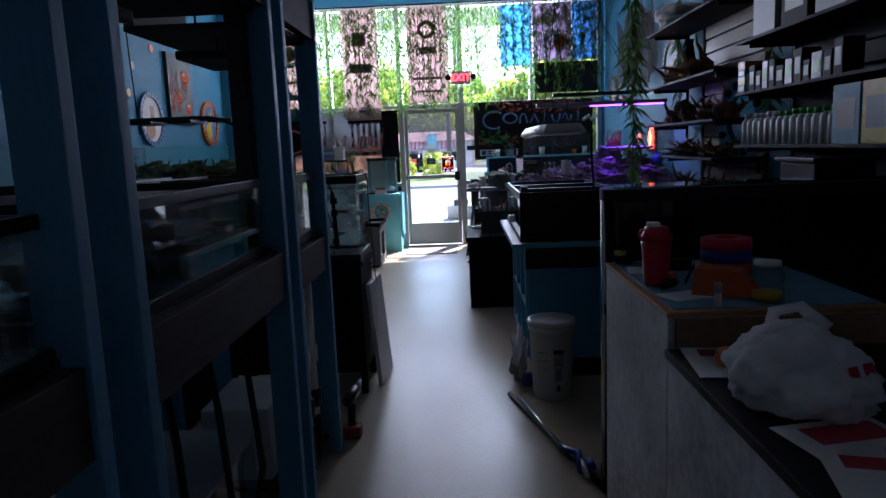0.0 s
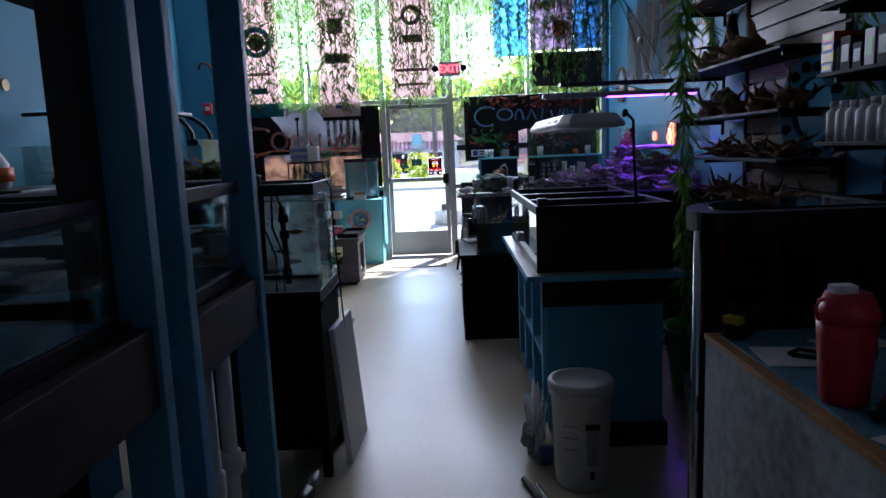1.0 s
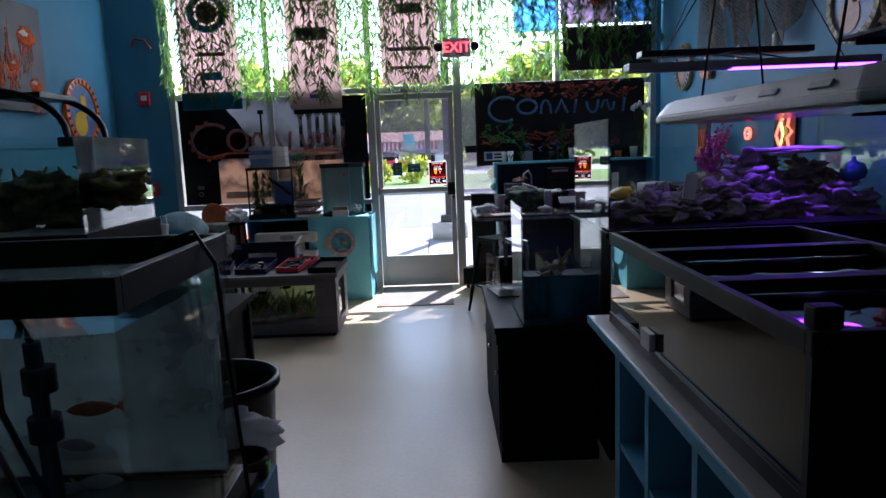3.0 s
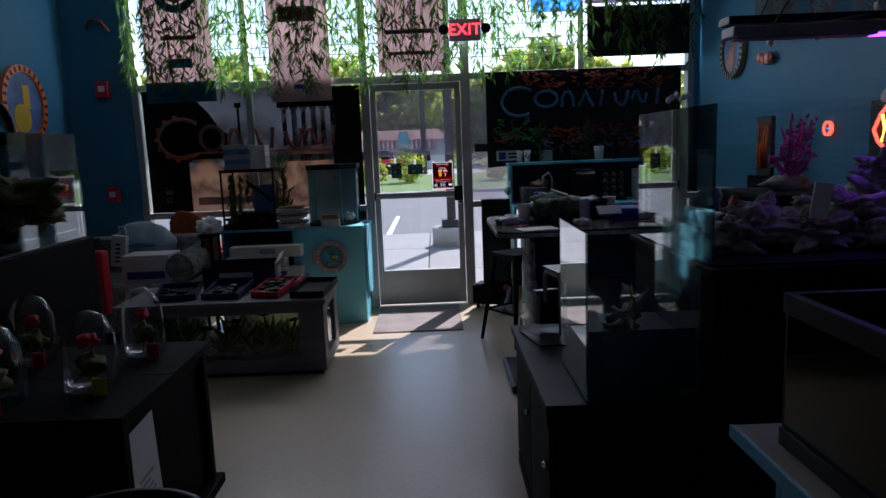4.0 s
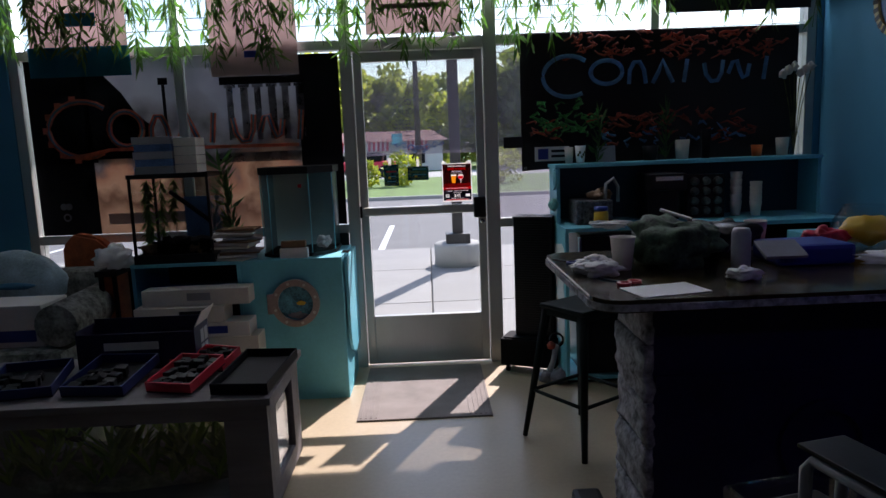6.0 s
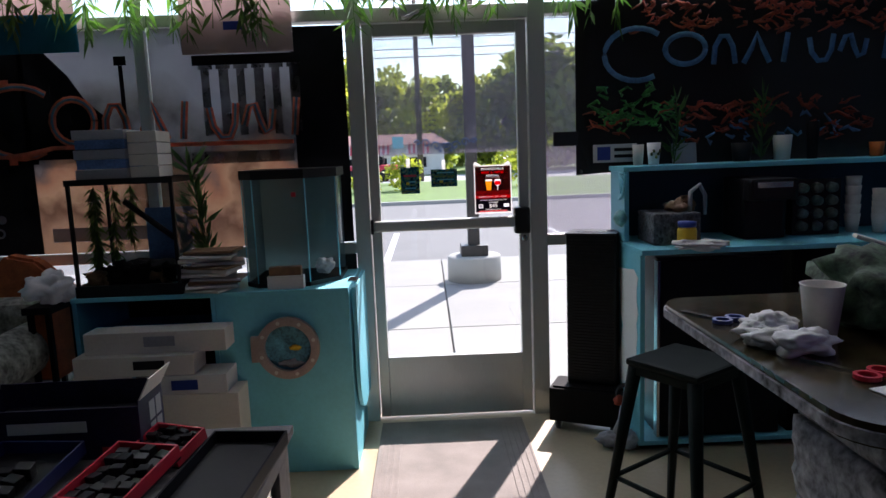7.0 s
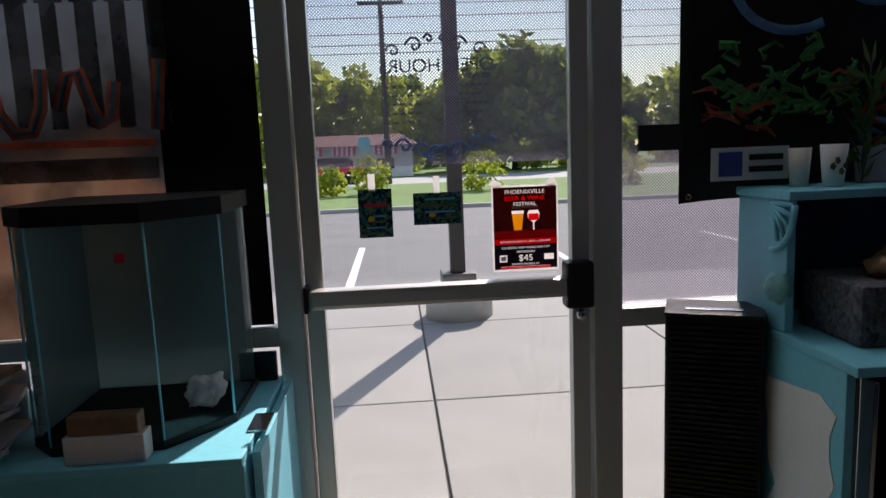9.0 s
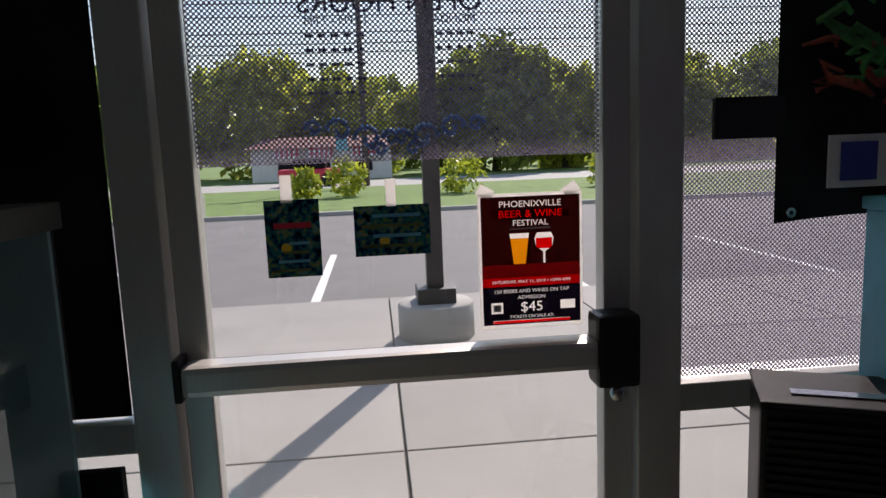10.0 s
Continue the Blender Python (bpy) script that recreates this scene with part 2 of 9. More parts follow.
M_POSTER_BLUE = film("blue_reef_poster", (0.11, 0.30, 0.55), 0.05, 0.65, 14.0, 0.9)
M_POSTER_DARK = film("dark_reef_poster", (0.17, 0.13, 0.18), 0.05, 0.6, 12.0, 0.8)
M_BLACKCLOTH = mat("black_vinyl_banner", (0.010, 0.010, 0.013), 0.55, var=0.3, scale=6, bump=0.1)
M_BLUEINK = mat("blue_banner_ink", (0.07, 0.19, 0.38), 0.55, var=0.3, scale=20)
M_REDINK = mat("red_banner_ink", (0.32, 0.045, 0.018), 0.6, var=0.5, scale=16)
M_GREENINK = mat("green_banner_ink", (0.03, 0.19, 0.04), 0.6, var=0.5, scale=16)
M_MAT = mat("ribbed_grey_carpet", (0.26, 0.23, 0.21), 0.95, var=0.2, scale=6, fine=200, bump=0.5)
M_CONCRETE = mat("pale_concrete", (0.38, 0.365, 0.345), 0.85, var=0.10, scale=1.5, fine=60, bump=0.15)
M_JOINT = mat("dark_joint", (0.16, 0.15, 0.14), 0.9, var=0.2)
M_ASPHALT = mat("worn_asphalt", (0.17, 0.16, 0.158), 0.9, var=0.15, scale=1.2, fine=80, bump=0.2)
M_LINE = mat("white_road_paint", (0.7, 0.7, 0.68), 0.8, var=0.1)
M_GRASS = mat("mown_grass", (0.13, 0.22, 0.04), 0.95, var=0.35, scale=2.0, fine=60, bump=0.5)
M_TREE = leaf_mat("tree_leaf", (0.40, 0.52, 0.09), 0.72)
M_TREE_DARK = leaf_mat("dark_tree_leaf", (0.28, 0.40, 0.08), 0.72)
M_BUSH = leaf_mat("bright_bush_leaf", (0.34, 0.44, 0.05), 0.6)
M_BARK = mat("tree_bark", (0.10, 0.08, 0.06), 0.9, var=0.3, scale=8, bump=0.5)
M_POLE = mat("dark_bronze_pole", (0.05, 0.045, 0.045), 0.45, 0.3, var=0.1)
M_SIDING = mat("white_siding", (0.62, 0.62, 0.60), 0.7, var=0.08, scale=3)
M_ROOF = mat("dull_red_roof", (0.30, 0.13, 0.12), 0.8, var=0.2, scale=2)
M_EXITRED = glow("lit_red_letters", (1.0, 0.04, 0.05), 2.2)
M_NEON_R = glow("red_neon", (1.0, 0.10, 0.05), 1.6)
M_NEON_Y = glow("yellow_neon", (1.0, 0.65, 0.08), 3.0)
M_NEON_B = glow("blue_neon", (0.05, 0.25, 1.0), 3.0)
M_UV = glow("violet_led_strip", (0.22, 0.04, 1.0), 5.0)

# ---- building helpers ----
def put(bm, x0, x1, y0, y1, z0, z1, bevel=0.0):
    """Adds a box to bm, with softened edges if bevel is given."""
    vs = [bm.verts.new((x, y, z)) for z in (z0, z1) for y in (y0, y1) for x in (x0, x1)]
    fs = [bm.faces.new([vs[i] for i in q]) for q in ((0, 2, 3, 1), (4, 5, 7, 6), (0, 1, 5, 4), (1, 3, 7, 5), (3, 2, 6, 7), (2, 0, 4, 6))]
    if bevel:
        es = list({e for fc in fs for e in fc.edges})
        bmesh.ops.bevel(bm, geom=es, offset=bevel, segments=2, affect="EDGES", profile=0.6)
    return bm


def box(x0, x1, y0, y1, z0, z1, bevel=0.0):
    return put(bmesh.new(), x0, x1, y0, y1, z0, z1, bevel)


def lathe(profile, cx=0.0, cy=0.0, n=28):
    """A turned shape from rows of (radius, height)."""
    bm = bmesh.new()
    rings = [[bm.verts.new((cx + r * math.cos(2 * math.pi * i / n), cy + r * math.sin(2 * math.pi * i / n), z)) for i in range(n)] for r, z in profile]
    for a, b in zip(rings, rings[1:]):
        for i in range(n):
            bm.faces.new((a[i], a[(i + 1) % n], b[(i + 1) % n], b[i]))
    if profile[0][0] > 1e-4:
        bm.faces.new(list(reversed(rings[0])))
    if profile[-1][0] > 1e-4:
        bm.faces.new(rings[-1])
    for fc in bm.faces:
        fc.smooth = True
    return bm


def tube(points, r, bm=None, n=8):
    """A round bar along points; r: one radius or one for each point."""
    bm = bm or bmesh.new()
    pts = [Vector(p) for p in points]
    rad = r if isinstance(r, (list, tuple)) else [r] * len(pts)
    rings = []
    for i, p in enumerate(pts):
        d = (pts[min(i + 1, len(pts) - 1)] - pts[max(i - 1, 0)]).normalized()
        q = d.to_track_quat("Z", "Y").to_matrix()
        rings.append([bm.verts.new(p + q @ Vector((rad[i] * math.cos(2 * math.pi * k / n), rad[i] * math.sin(2 * math.pi * k / n), 0))) for k in range(n)])
    for a, b in zip(rings, rings[1:]):
        for k in range(n):
            fc = bm.faces.new((a[k], a[(k + 1) % n], b[(k + 1) % n], b[k]))
            fc.smooth = True
    bm.faces.new(list(reversed(rings[0])))
    bm.faces.new(rings[-1])
    return bm


def lump(c, size, seed=0, rough=0.35, sub=3):
    """A craggy stone-like lump."""
    bm = bmesh.new()
    bmesh.ops.create_icosphere(bm, subdivisions=sub, radius=1.0)
    off = Vector((seed * 3.7, seed * 1.3, seed * 7.1))
    for v in bm.verts:
        k = 1 + rough * noise.fractal(v.co * 1.6 + off, 1.0, 2.0, 4)
        v.co = Vector((c[0] + v.co.x * k * size[0], c[1] + v.co.y * k * size[1], c[2] + v.co.z * k * size[2]))
    for fc in bm.faces:
        fc.smooth = True
    return bm


def ring(cx, cz, y, r, w, t, n=40, z_scale=1.0):
    """A flat ring that faces along y."""
    bm = bmesh.new()
    rows = []
    for i in range(n):
        a = 2 * math.pi * i / n
        rows.append([bm.verts.new((cx + q * math.cos(a), yy, cz + q * z_scale * math.sin(a))) for q, yy in ((r, y), (r, y - t), (r - w, y - t), (r - w, y))])
    for i in range(n):
        a, b = rows[i], rows[(i + 1) % n]
        for k in range(4):
            bm.faces.new((a[k], a[(k + 1) % 4], b[(k + 1) % 4], b[k]))
    return bm


def disc(cx, cz, y, r, t, n=32, z_scale=1.0):
    bm = bmesh.new()
    f1 = [bm.verts.new((cx + r * math.cos(2 * math.pi * i / n), y, cz + r * z_scale * math.sin(2 * math.pi * i / n))) for i in range(n)]
    f2 = [bm.verts.new((v.co.x, y - t, v.co.z)) for v in f1]
    bm.faces.new(list(reversed(f1)))
    bm.faces.new(f2)
    for i in range(n):
        bm.faces.new((f1[i], f1[(i + 1) % n], f2[(i + 1) % n], f2[i]))
    return bm


def turned(bm, m):
    bmesh.ops.transform(bm, matrix=m, verts=bm.verts)
    return bm


def joined(*bms):
    out = bmesh.new()
    for b in bms:
        me = bpy.data.meshes.new("tmp")
        b.to_mesh(me)
        b.free()
        out.from_mesh(me)
        bpy.data.meshes.remove(me)
    return out


def mesh_of(name, bm, material):
    bmesh.ops.recalc_face_normals(bm, faces=bm.faces)
    me = bpy.data.meshes.new(name)
    bm.to_mesh(me)
    bm.free()
    for m in material if isinstance(material, (list, tuple)) else (material,):
        me.materials.append(m)
    return me


def part(name, bm, material, parent, label=""):
    ob = new(name, mesh_of(name, bm, material))
    ob.parent = parent
    return tagged(ob, label) if label else ob


def thing(name, label, category, group="", kind="", at=(0, 0, 0)):
    ob = new(name)
    ob.empty_display_size = 0.05
    ob.location = at
    return tagged(ob, label, category, group, kind)


def solid(name, bm, material, label, category, group="", kind=""):
    return tagged(new(name, mesh_of(name, bm, material)), label, category, group, kind)


def struct(name, bm, material, label, category):
    return solid(name, bm, material, label, category, kind="structure")


RNG = random.Random(7)


def words(parent, body, size, m, material, name="lettering", extrude=0.001, label=""):
    cu = bpy.data.curves.new(name, "FONT")
    cu.body, cu.size, cu.extrude, cu.align_x, cu.align_y = body, size, extrude, "CENTER", "CENTER"
    cu.materials.append(material)
    ob = new(name, cu)
    ob.parent = parent
    ob.matrix_basis = m
    return tagged(ob, label) if label else ob

# ---- the shell of the shop ----
FY = 10.30        # inner face of the glass front
XL, XR, YB, ZC = -3.6, 2.1, -1.6, 3.72
struct("floor", box(XL - 0.15, XR + 0.15, YB - 0.15, FY + 0.12, -0.12, 0.0), M_FLOOR, "glossy cream coated concrete shop floor", "floor")
struct("wall_left", box(XL - 0.15, XL, YB - 0.15, FY + 0.15, 0, ZC), M_WALL, "smooth light blue painted side wall", "wall")
struct("wall_right", box(XR, XR + 0.15, YB - 0.15, FY + 0.15, 0, ZC), M_WALL, "smooth light blue painted side wall", "wall")
# back wall and ceiling are out of view, kept white to bounce light
struct("wall_back", box(XL, XR, YB - 0.15, YB, 0, ZC), M_WHITEWALL, "unseen plain back wall, white to bounce light", "wall")
struct("ceiling", box(XL - 0.15, XR + 0.15, YB - 0.15, FY + 0.15, ZC, ZC + 0.12), M_CEIL, "unseen white tiled shop ceiling that bounces light", "ceiling")
struct("wall_front_pier", box(XL, -3.03, FY, FY + 0.15, 0, ZC), M_WALL, "blue painted pier beside the shop window", "wall")
struct("wall_front_header", box(-3.03, 2.06, FY, FY + 0.15, 3.58, ZC), M_WALL, "blue painted header above the shop window", "wall")
struct("wall_front_corner", box(2.06, XR, FY, FY + 0.15, 0, 3.58), M_WALL, "narrow blue painted strip beside the window", "wall")
struct("trim", box(XL, XL + 0.02, YB, FY, 1.605, 1.63), M_WALL_LOW, "thin painted rail along the wall", "trim")
struct("wall_panel", box(XL, XL + 0.012, YB, FY, 0.0, 1.604), M_WALL_LOW, "teal painted lower wall panel", "wall")

front = thing("window_front", "aluminium framed glass shop front", "shop front", kind="structure")
FR0, FR1 = FY + 0.01, FY + 0.11
for x0, x1 in ((-3.03, -2.97), (-2.01, -1.955), (-0.97, -0.895), (-0.065, 0.02), (1.0, 1.055), (2.0, 2.06)):
    part("mullion", box(x0, x1, FR0, FR1, 0.0, 3.58, 0.004), M_ALU, front)
for x0, x1 in ((-2.97, -2.01), (-1.955, -0.97), (0.02, 1.0), (1.055, 2.0)):
    for z0, z1 in ((0.0, 0.09), (0.913, 0.968), (2.075, 2.13), (3.52, 3.58)):
        part("rail", box(x0, x1, FR0 + 0.004, FR1 - 0.004, z0, z1, 0.003), M_ALU, front)
    for z0, z1 in ((0.09, 0.913), (0.968, 2.075), (2.13, 3.52)):
        g = part("pane", box(x0, x1, FY + 0.055, FY + 0.061, z0, z1), M_GLASS, front)
        g.visible_shadow = False
for z0, z1 in ((2.06, 2.13), (3.52, 3.58)):
    part("rail", box(-0.895, -0.065, FR0 + 0.004, FR1 - 0.004, z0, z1, 0.003), M_ALU, front)
g = part("pane", box(-0.895, -0.065, FY + 0.055, FY + 0.061, 2.13, 3.52), M_GLASS, front)
g.visible_shadow = False

door = thing("door_1", "closed aluminium framed glass entrance door", "door", kind="structure")
DY0, DY1 = FY + 0.035, FY + 0.08
part("stile", box(-0.89, -0.838, DY0, DY1, 0.012, 2.055, 0.004), M_ALU, door)
part("stile", box(-0.122, -0.07, DY0, DY1, 0.012, 2.055, 0.004), M_ALU, door)
part("bottom_rail", box(-0.838, -0.122, DY0, DY1, 0.012, 0.34, 0.004), M_ALU, door)
part("top_rail", box(-0.838, -0.122, DY0, DY1, 1.995, 2.055, 0.004), M_ALU, door)
g = part("pane", box(-0.838, -0.122, FY + 0.055, FY + 0.061, 0.34, 1.995), M_GLASS, door)
g.visible_shadow = False
pb = part("push_bar", box(-0.875, -0.15, FY - 0.03, FY + 0.03, 1.02, 1.075, 0.012), M_ALU, door, "rounded aluminium push bar")
part("end_cap", box(-0.155, -0.075, FY - 0.035, FY + 0.034, 0.985, 1.12, 0.012), M_BLACK, pb, "black latch box of the push bar")
part("end_cap", box(-0.89, -0.876, FY - 0.02, FY + 0.034, 1.01, 1.085, 0.004), M_BLACK, pb)
part("lock", turned(lathe([(0.016, 0), (0.016, 0.015), (0.008, 0.018)], n=16), pose(-0.097, FY + 0.035, 0.955, 90)), M_STEEL, door)
part("closer", joined(box(-0.70, -0.52, FY - 0.03, FY + 0.03, 2.085, 2.135, 0.008), tube([(-0.62, FY - 0.02, 2.09), (-0.60, FY - 0.16, 2.075), (-0.68, FY - 0.05, 2.06)], 0.008)), M_ALU, door, "door closer with a folded arm")
pf = part("perforated_film", box(-0.836, -0.124, FY + 0.048, FY + 0.050, 1.405, 1.993), M_PERF, door, "dark perforated film on the upper pane")

# film and prints on the glass
sf = part("perforated_film", box(0.022, 0.998, FY + 0.048, FY + 0.050, 0.970, 2.073), M_PERF, front, "dark perforated film")


def print_film(name, z0, z1):
    """Printed see-through film: rusty ruins below, stormy sky above, with dark smears."""
    m = bpy.data.materials.new(name)
    m.use_nodes = True
    nt = m.node_tree
    nt.nodes.remove(nt.nodes["Principled BSDF"])
    tc, sx = nt.nodes.new("ShaderNodeTexCoord"), nt.nodes.new("ShaderNodeSeparateXYZ")
    lnk(nt, tc.outputs["Object"], sx.inputs[0])
    n = nt.nodes.new("ShaderNodeTexNoise")
    n.inputs["Scale"].default_value, n.inputs["Detail"].default_value = 3.2, 8
    lnk(nt, tc.outputs["Object"], n.inputs["Vector"])
    mr = nt.nodes.new("ShaderNodeMapRange")
    mr.inputs[1].default_value, mr.inputs[2].default_value = z0, z1
    lnk(nt, sx.outputs["Z"], mr.inputs[0])
    ad = nt.nodes.new("ShaderNodeMath")
    ad.operation = "MULTIPLY_ADD"
    ad.inputs[1].default_value, ad.inputs[2].default_value = 0.9, -0.45
    lnk(nt, n.outputs[0], ad.inputs[0])
    a2 = nt.nodes.new("ShaderNodeMath")
    lnk(nt, ad.outputs[0], a2.inputs[0])
    lnk(nt, mr.outputs[0], a2.inputs[1])
    ramp = nt.nodes.new("ShaderNodeValToRGB")
    els = ramp.color_ramp.elements
    els[0].position, els[0].color = 0.0, (0.28, 0.195, 0.14, 1)
    els[1].position, els[1].color = 1.0, (0.30, 0.30, 0.33, 1)
    for p, c in ((0.16, (0.15, 0.09, 0.065, 1)), (0.26, (0.33, 0.235, 0.17, 1)), (0.36, (0.28, 0.17, 0.12, 1)), (0.46, (0.12, 0.105, 0.11, 1)), (0.58, (0.27, 0.26, 0.265, 1)), (0.75, (0.36, 0.36, 0.39, 1))):
        e = els.new(p)
        e.color = c
    lnk(nt, a2.outputs[0], ramp.inputs[0])
    df, tl, tr = (nt.nodes.new("ShaderNodeBsdf" + k) for k in ("Diffuse", "Translucent", "Transparent"))
    m1, m2 = nt.nodes.new("ShaderNodeMixShader"), nt.nodes.new("ShaderNodeMixShader")
    lnk(nt, ramp.outputs[0], df.inputs[0])
    lnk(nt, ramp.outputs[0], tl.inputs[0])
    m1.inputs[0].default_value, m2.inputs[0].default_value = 0.6, 0.08
    lnk(nt, df.outputs[0], m1.inputs[1])
    lnk(nt, tl.outputs[0], m1.inputs[2])
    lnk(nt, m1.outputs[0], m2.inputs[1])
    lnk(nt, tr.outputs[0], m2.inputs[2])
    lnk(nt, m2.outputs[0], nt.nodes["Material Output"].inputs[0])
    return m


M_RUIN = print_film("printed_ruins_film", 1.0, 2.08)
for nm, x0, x1, z0, z1, m in (("window_print_dark", -2.955, -2.58, 0.970, 2.073, M_PRINT_DARK), ("window_print", -2.58, -2.012, 0.970, 2.073, M_RUIN),
                              ("window_print", -1.953, -1.25, 0.970, 2.073, M_RUIN), ("window_print_dark", -1.25, -0.985, 0.972, 2.060, M_PRINT_DARK)):
    part(nm, box(x0, x1, FY + 0.045, FY + 0.049, z0, z1), m, front)
# unseen canopy added over the pavement, its depth set to limit sun indoors
struct("canopy", box(-12, 12, FY + 0.151, 12.75, 3.62, 3.9), M_HOOD, "unseen pale canopy added above the shop front to cut the sun", "canopy")
struct("facade_wall", box(-12, 12, FY + 0.151, FY + 0.35, 3.9, 6.0), M_HOOD, "plain shop facade above the canopy", "wall")

# ---- prints, banners and vines at the glass front ----
def flat_print(bm, y):
    """Presses a stroke flat against the sheet at y."""
    for v in bm.verts:
        v.co.y = y + (v.co.y - y) * 0.12
    return bm


def wordmark(parent, c, o, x1, z0, z1, y, w, inks):
    """A shop's wordmark as plain strokes: a large open ring, a small ring, then loose shapes up to x1. inks: (width share, ink) from back to front."""
    (cx, cz, crx, crz), (ox, oz, orx, orz) = c, o
    marks = [[(cx + crx * math.cos(a), cz + crz * math.sin(a)) for a in [radians(k) for k in range(48, 318, 15)]],
             [(ox + orx * math.cos(a), oz + orz * math.sin(a)) for a in [k * math.pi / 10 for k in range(21)]]]
    x0, h = ox + orx + w, z1 - z0
    step = (x1 - x0) / 6
    shapes = (((0.1, 0), (0.14, 0.6), (0.35, 0.95), (0.6, 0.95), (0.8, 0.6), (0.9, 0)),
              ((0.02, 0), (0.3, 0.5), (0.5, 1.0), (0.72, 0.5), (0.98, 0)),
              ((0.45, 1.0), (0.3, 0.0)),
              ((0.05, 0.8), (0.15, 0.3), (0.4, 0.0), (0.7, 0.02), (0.88, 0.35), (0.95, 0.9)),
              ((0.0, 0.3), (0.2, 0.8), (0.4, 0.85), (0.55, 0.4), (0.7, 0.1), (0.9, 0.2), (1.0, 0.7)),
              ((0.62, 1.0), (0.48, 0.0)))
    for i, sh in enumerate(shapes):
        marks.append([(x0 + step * (i + 0.08 + 0.84 * u), z0 + h * v) for u, v in sh])
    for k, (share, m) in enumerate(inks):
        for q in marks:
            yy = y - 0.003 * k
            part("emblem_stroke", flat_print(tube([(u, yy, v) for u, v in q], w * share, n=6), yy), m, parent)


wp = thing("window_emblem", "orange and blue outlined wordmark printed on the dark window film", "window print")
wordmark(wp, (-2.62, 1.64, 0.215, 0.175), (-2.35, 1.635, 0.105, 0.11), -1.16, 1.53, 1.715, FY + 0.03, 0.020, ((1.0, M_PRINT_ORANGE), (0.36, M_PRINT_BLUE)))
part("underline", turned(box(0.0, 1.20, FY + 0.02, FY + 0.03, -0.010, 0.010), pose(-2.46, 0, 1.508, 0, 0.5, 0)), M_PRINT_ORANGE, wp)
part("tail_stroke", flat_print(tube([(-2.46, FY + 0.026, 1.508), (-2.60, FY + 0.026, 1.475), (-2.76, FY + 0.026, 1.468)], [0.012, 0.02, 0.006], n=6), FY + 0.026), M_PRINT_ORANGE, wp)
part("heart_print", joined(disc(-2.805, 1.155, FY + 0.044, 0.022, 0.002, 16), disc(-2.772, 1.155, FY + 0.0438, 0.022, 0.002, 16), ring(-2.789, 1.085, FY + 0.0436, 0.026, 0.010, 0.002, 18)), M_PRINT_SKY, wp, "pale heart and ring print")
for k in range(14):
    a = 2 * math.pi * k / 14
    part("shade_stroke", box(-2.64 + 0.235 * math.cos(a), -2.60 + 0.235 * math.cos(a), FY + 0.034, FY + 0.038, 1.62 + 0.195 * math.sin(a), 1.66 + 0.195 * math.sin(a)), M_PRINT_ORANGE if 3 < k < 11 else M_PRINT_DARK, wp)
M_PRINT_FAINT = film("printed_faint_grey", (0.15, 0.145, 0.15), 0.30, 0.6, 9, 0.6)
ru = thing("window_ruin_print", "faint ruined columns and roof printed on the window film", "window print")
for k in range(6):
    x = -1.70 + 0.088 * k
    part("column_print", box(x, x + 0.040 + 0.008 * (k % 2), FY + 0.036, FY + 0.040, 1.54, 1.865), M_PRINT_FAINT, ru)
    part("capital_print", box(x - 0.012, x + 0.058, FY + 0.0361, FY + 0.0401, 1.866, 1.885), M_PRINT_FAINT, ru)
part("beam_print", box(-1.74, -1.20, FY + 0.036, FY + 0.040, 1.886, 1.935), M_PRINT_DARK, ru)
part("step_print", box(-1.78, -1.26, FY + 0.036, FY + 0.040, 1.40, 1.46), M_PRINT_FAINT, ru)
part("lamp_print", joined(box(-2.105, -2.085, FY + 0.036, FY + 0.040, 1.50, 1.90), box(-2.125, -2.065, FY + 0.036, FY + 0.040, 1.901, 1.945)), M_PRINT_DARK, ru)
part("ledge_print", box(-2.52, -1.98, FY + 0.036, FY + 0.040, 1.03, 1.10), M_PRINT_SKY, ru)
gable = bmesh.new()
gv = [gable.verts.new(v) for v in ((-2.60, FY + 0.04, 1.45), (-2.20, FY + 0.04, 1.45), (-2.20, FY + 0.04, 1.66), (-2.28, FY + 0.04, 1.73), (-2.36, FY + 0.04, 1.86), (-2.47, FY + 0.04, 1.98), (-2.60, FY + 0.04, 1.98))]
gable.faces.new(gv)
bmesh.ops.solidify(gable, geom=gable.faces[:], thickness=0.004)
part("roof_print", gable, M_PRINT_DARK, ru)

# black banner on the right-hand panes
bn = thing("vinyl_banner", "black vinyl banner with blue wordmark and red and green coral print", "banner")
bm = bmesh.new()
cols = 24
rows = [[bm.verts.new((0.16 + 1.76 * i / cols, FY - 0.03 + 0.012 * math.sin(i * 0.9) * (1 - zz) - 0.012, 2.12 - 0.85 * (1 - zz) + 0.01 * math.sin(i * 0.5) * (1 - zz))) for i in range(cols + 1)] for zz in (1, 0.75, 0.5, 0.25, 0)]
for a, b in zip(rows, rows[1:]):
    for i in range(cols):
        fc = bm.faces.new((a[i], a[i + 1], b[i + 1], b[i]))
        fc.smooth = True
bmesh.ops.solidify(bm, geom=bm.faces[:], thickness=0.003)
part("cloth", bm, M_BLACKCLOTH, bn)
wordmark(bn, (0.46, 1.85, 0.16, 0.125), (0.70, 1.868, 0.10, 0.072), 1.775, 1.79, 1.93, FY - 0.062, 0.015, ((1.0, M_BLUEINK),))
rb = random.Random(3)
